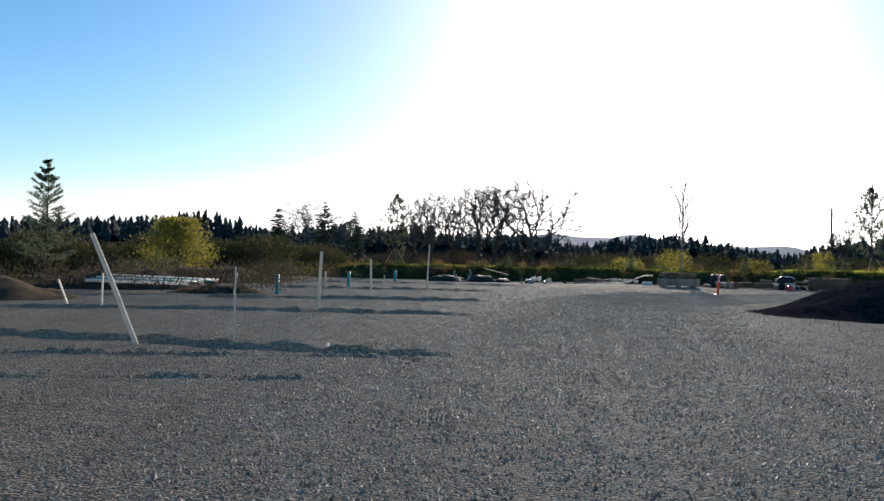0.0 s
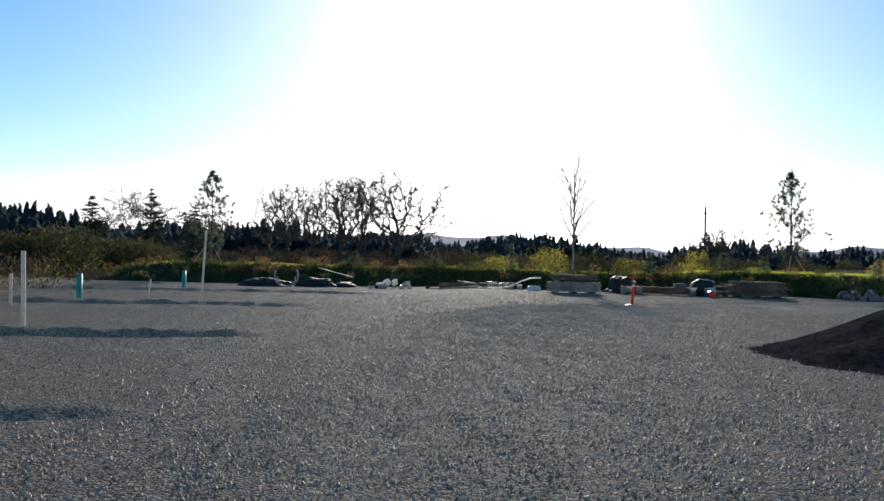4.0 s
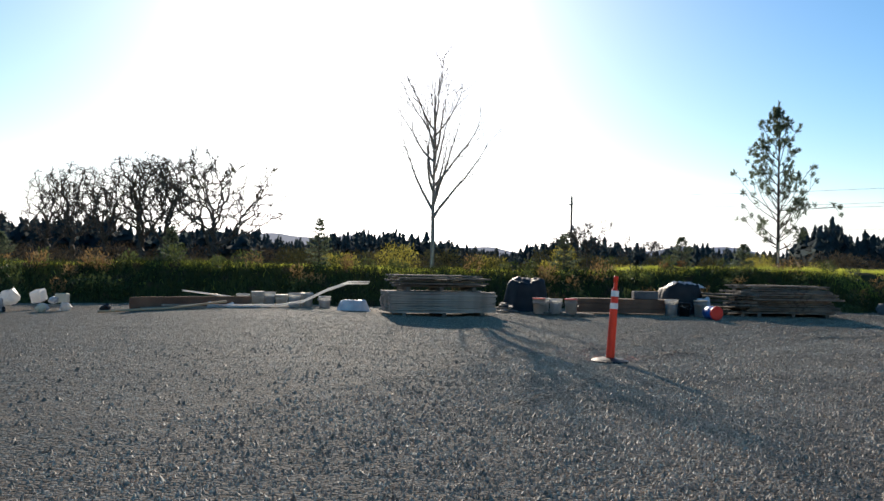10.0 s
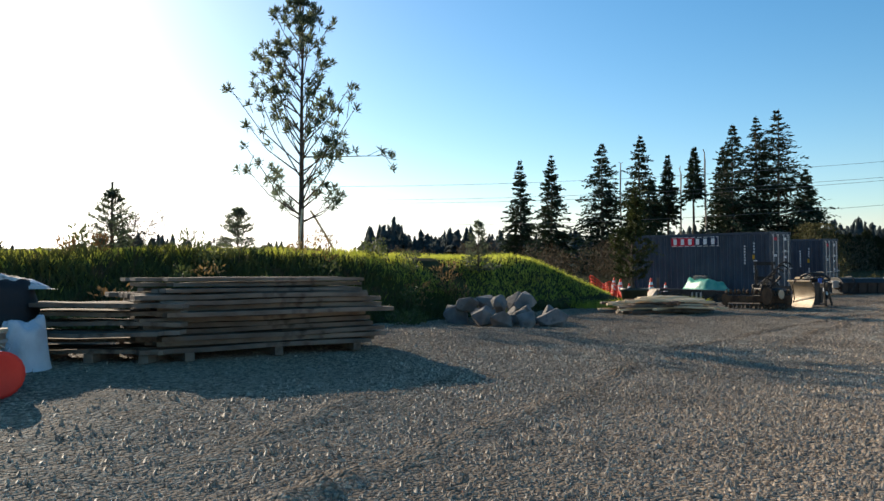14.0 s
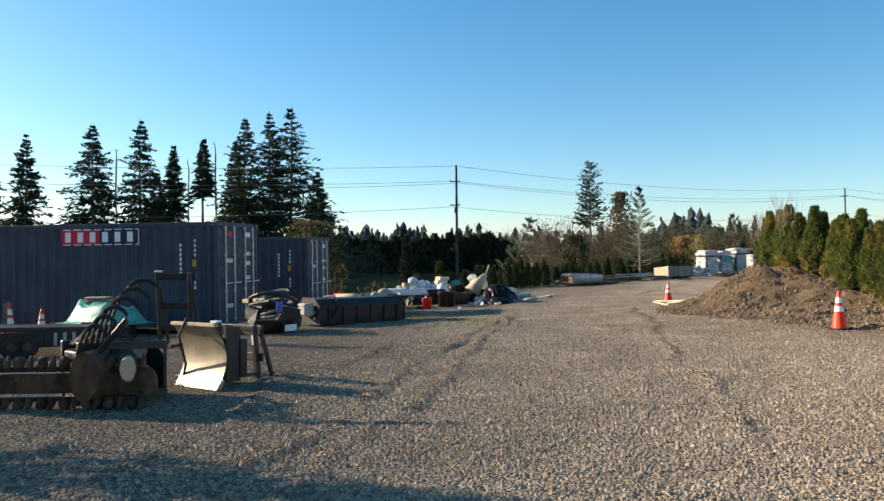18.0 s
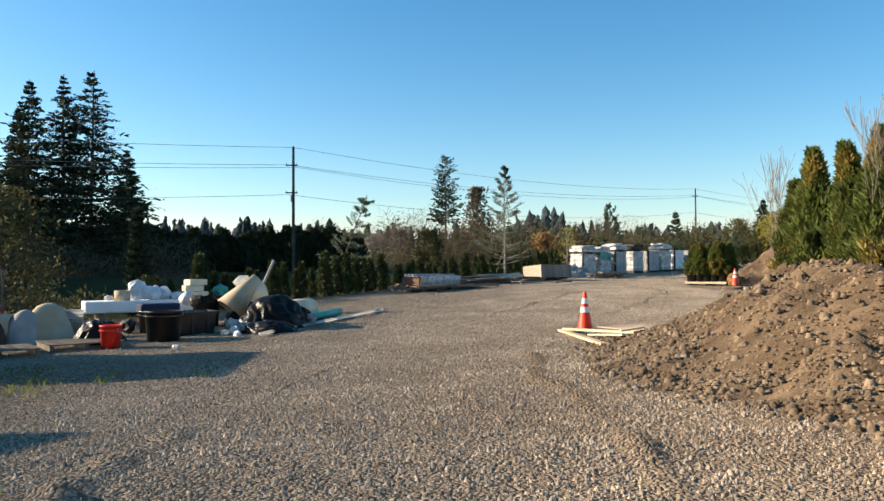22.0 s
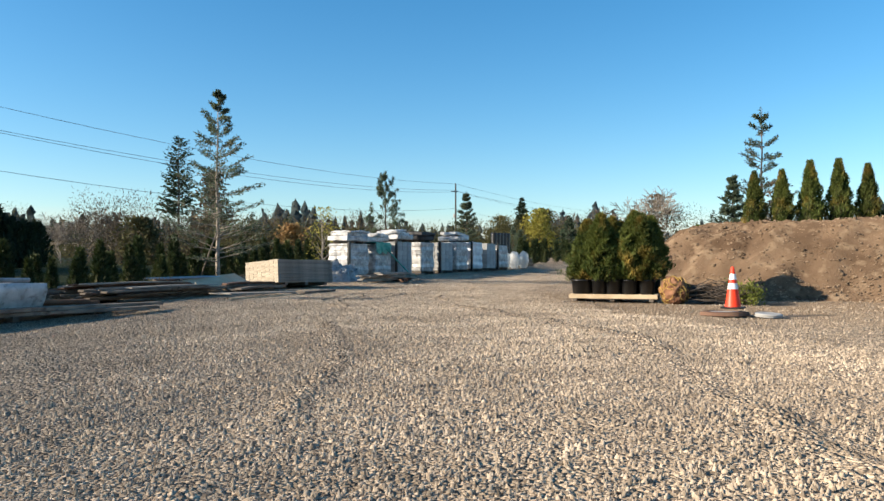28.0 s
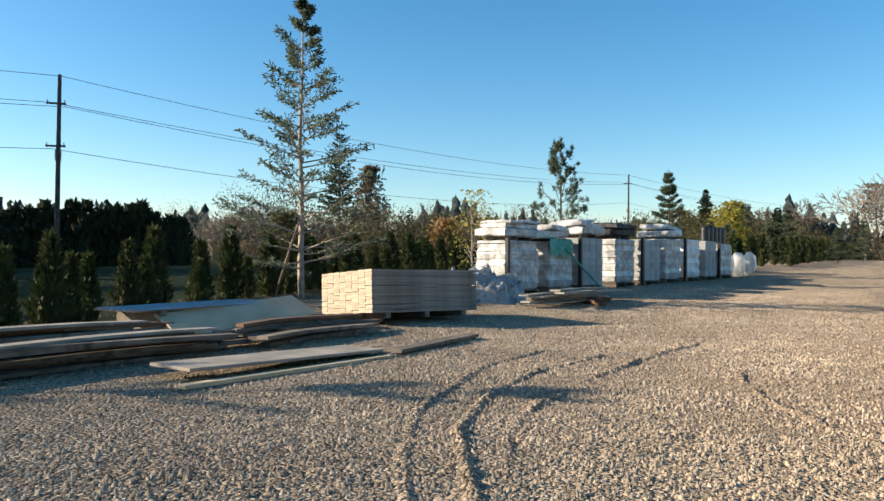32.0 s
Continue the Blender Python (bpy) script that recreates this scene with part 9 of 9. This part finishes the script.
rng = np.random.RandomState(600)
n = 110000
x = -11 + 55.5 * rng.rand(n)
v = -2.9 + 6.2 * rng.rand(n)
y = v + berm_crest(x)
# bright blades kept to the crest paint its sunlit rim
keep = (berm_height(x, y) > 0.25) & (rng.rand(n) < 0.05 + 0.95 * (v > -1.35 + 0.5 * smoothstep(x, 26, 31) + 0.4 * fbm(x, y, 0.9, 14) - 0.5 * smoothstep(x, 36, 40))) & (fbm(x, y, 1.1, 8) > -0.75)
x, y = x[keep], y[keep]
blades("bank_grass", x, y, berm_top(x, y) - 0.04, 0.07 + 0.15 * rng.rand(len(x)) * (0.6 + 0.4 * fbm(x, y, 0.7, 9)), "grass", "green grass along the top of the bank, brightened as sunlit", 601, 0.012)
# dark blades carry the shade of the bank's face
n = 90000
x = -10 + 54 * rng.rand(n)
v = -3.9 + 3.2 * rng.rand(n)
y = v + berm_crest(x)
keep = (fbm(x, y, 0.8, 10) > -0.35 - 0.5 * smoothstep(x, 28, 34)) & (berm_height(x, y) > 0.04) & (rng.rand(n) < 0.7 + 0.3 * smoothstep(x, 22, 28))
x, y = x[keep], y[keep]
blades("bank_grass", x, y, berm_top(x, y) - 0.04, 0.08 + 0.2 * rng.rand(len(x)), "turf", "sparse green grass on the face of the bank, darkened for shade", 602, 0.015)
weeds = []
for k in range(170):
    x = -9 + 45 * rng.rand()
    v = -3.4 + 3.6 * rng.rand()
    y = float(v + berm_crest(x))
    weeds.append((x, y, float(berm_top(x, y)) - 0.05, 0.16 + 0.22 * rng.rand(), 0.25 + 0.4 * rng.rand()))
thicket("bank_weeds", weeds[:75], 603, "weed", "rusty brown dry weeds on the bank", 0.085, 170, slim=0.4)
thicket("bank_weeds", weeds[75:], 604, "broad", "green leafy weeds on the bank", 0.085, 200, slim=0.45)
n = 30000
x, y = 38 + 11.5 * rng.rand(n), 47.5 + 7.5 * rng.rand(n)
keep = (np.abs(y - (50.5 - 0.4 * (x - 40))) < 1.0 + 0.35 * fbm(x, y, 1.5, 11)) & (x > 38.6) & (x < 42.8) & (y > 43.9 + 0.69 * (x - 33.66)) & (np.hypot((x - 38.2) / 1.3, y - 49.3) > 1.0)
x, y = x[keep], y[keep]
blades("grass_patch", x, y, berm_top(x, y) - 0.02, 0.10 + 0.2 * rng.rand(len(x)), "grass", "tufts of bright green grass at the end of the bank", 605, 0.016)
n = 12000
x, y = 49 + 9 * rng.rand(n), 43.5 + 5 * rng.rand(n)
keep = (fbm(x, y, 1.2, 12) > 0.45) & (rng.rand(n) < 0.3)
x, y = x[keep], y[keep]
blades("grass_patch", x, y, lie(x, y) - 0.01, 0.03 + 0.07 * rng.rand(len(x)), "turf_light", "thin grass tufts before the containers", 606, 0.013)
thicket("yard_edge_weeds", [(-18 + 12 * rng.rand(), 26 + 26 * rng.rand(), 0.2, 0.5 + 0.5 * rng.rand(), 0.5 + 0.8 * rng.rand()) for _ in range(70)], 607, "brush", "brown weeds and brush on the soil heaps", 0.16, 150)
thicket("yard_edge_weeds", [(-20 + 12 * rng.rand(), 38 + 26 * rng.rand(), 0.0, 0.6 + 0.6 * rng.rand(), 0.5 + 0.8 * rng.rand()) for _ in range(14)], 608, "yellow", "yellowing weeds behind the soil heaps", 0.12, 90)
thicket("yard_edge_weeds", [(68 + 36 * f, 48.6 - 0.57 * 36 * f + 1.5 * rng.rand(), -0.4, 0.7, 0.7 + 0.5 * rng.rand()) for f in np.linspace(0, 1, 60)], 609, "brush_olive", "low olive undergrowth behind the small evergreens", 0.2, 130)


# ---- loose gravel ----
def strip_points(count, seed, spread):
    """Places scattered beside the drive's middle line."""
    rng = np.random.RandomState(seed)
    line = np.array([(0.0, -1), (2.3, 11.5), (4.3, 20), (7.6, 30), (11.6, 36), (16.8, 40.2), (25, 43.6), (34, 43.6), (43, 42), (54, 41), (62, 38.4), (69, 33.4), (75, 32), (84, 29), (96, 18)])
    t = rng.rand(count) * (len(line) - 1)
    i = t.astype(int)
    f = (t - i)[:, None]
    p = line[i] * (1 - f) + line[i + 1] * f
    a = rng.rand(count) * 6.283
    r = spread * np.sqrt(rng.rand(count))
    return p[:, 0] + np.cos(a) * r, p[:, 1] + np.sin(a) * r, rng


def gravel(count, seed, spread, size, blunt):
    """Crushed stones half sunk in the ground: broken wedges with a flat top where blunt, else low peaks."""
    x, y, rng = strip_points(count, seed, spread)
    off = (berm_height(x, y) < 0.02) & (mound_shape(x, y, *M1, 0.42) < 0.02) & (mound_shape(x, y, *M2, 0.6) < 0.02)
    x, y = x[off], y[off]
    n = len(x)
    s = size * (0.5 + 0.9 * rng.rand(n) ** 2)
    z = lie(x, y) + 0.018 * fbm(x, y, 0.9, 1) + 0.010 * fbm(x, y, 4.5, 2, 3)
    a = rng.rand(n, 1) * 6.283 + np.arange(3) * 2.094 + 0.8 * (rng.rand(n, 3) - 0.5)
    r = s[:, None] * (0.75 + 0.7 * rng.rand(n, 3))
    ring = np.stack([x[:, None] + np.cos(a) * r, y[:, None] + np.sin(a) * r, z[:, None] - 0.006 + 0 * a], -1)
    if blunt:
        r1, o = r * (0.45 + 0.4 * rng.rand(n, 3)), 0.35 * s[:, None] * rng.normal(size=(n, 2))
        top = np.stack([x[:, None] + o[:, :1] + np.cos(a) * r1, y[:, None] + o[:, 1:] + np.sin(a) * r1, z[:, None] + s[:, None] * (0.3 + 0.8 * rng.rand(n, 3))], -1)
        f = np.array([[0, 1, 4], [0, 4, 3], [1, 2, 5], [1, 5, 4], [2, 0, 3], [2, 3, 5], [3, 4, 5]])
    else:
        top = np.stack([x + 0.4 * s * rng.normal(size=n), y + 0.4 * s * rng.normal(size=n), z + s * (0.85 + 1.0 * rng.rand(n))], -1)[:, None]
        f = np.array([[0, 1, 3], [1, 2, 3], [2, 0, 3]])
    v = np.concatenate([ring, top], 1)
    ob = part_mesh("gravel_stones", mesh_np("gravel_stones", v.reshape(-1, 3), (f[None] + v.shape[1] * np.arange(n)[:, None, None]).reshape(-1, 3)), "stone")
    return tagged(ob, "loose crushed stones of the gravel yard", "gravel", kind="stuff")


gravel(660000, 701, 3.7, 0.0125, False)
gravel(26000, 703, 4.6, 0.015, True)
gravel(220000, 702, 10.0, 0.0155, False)
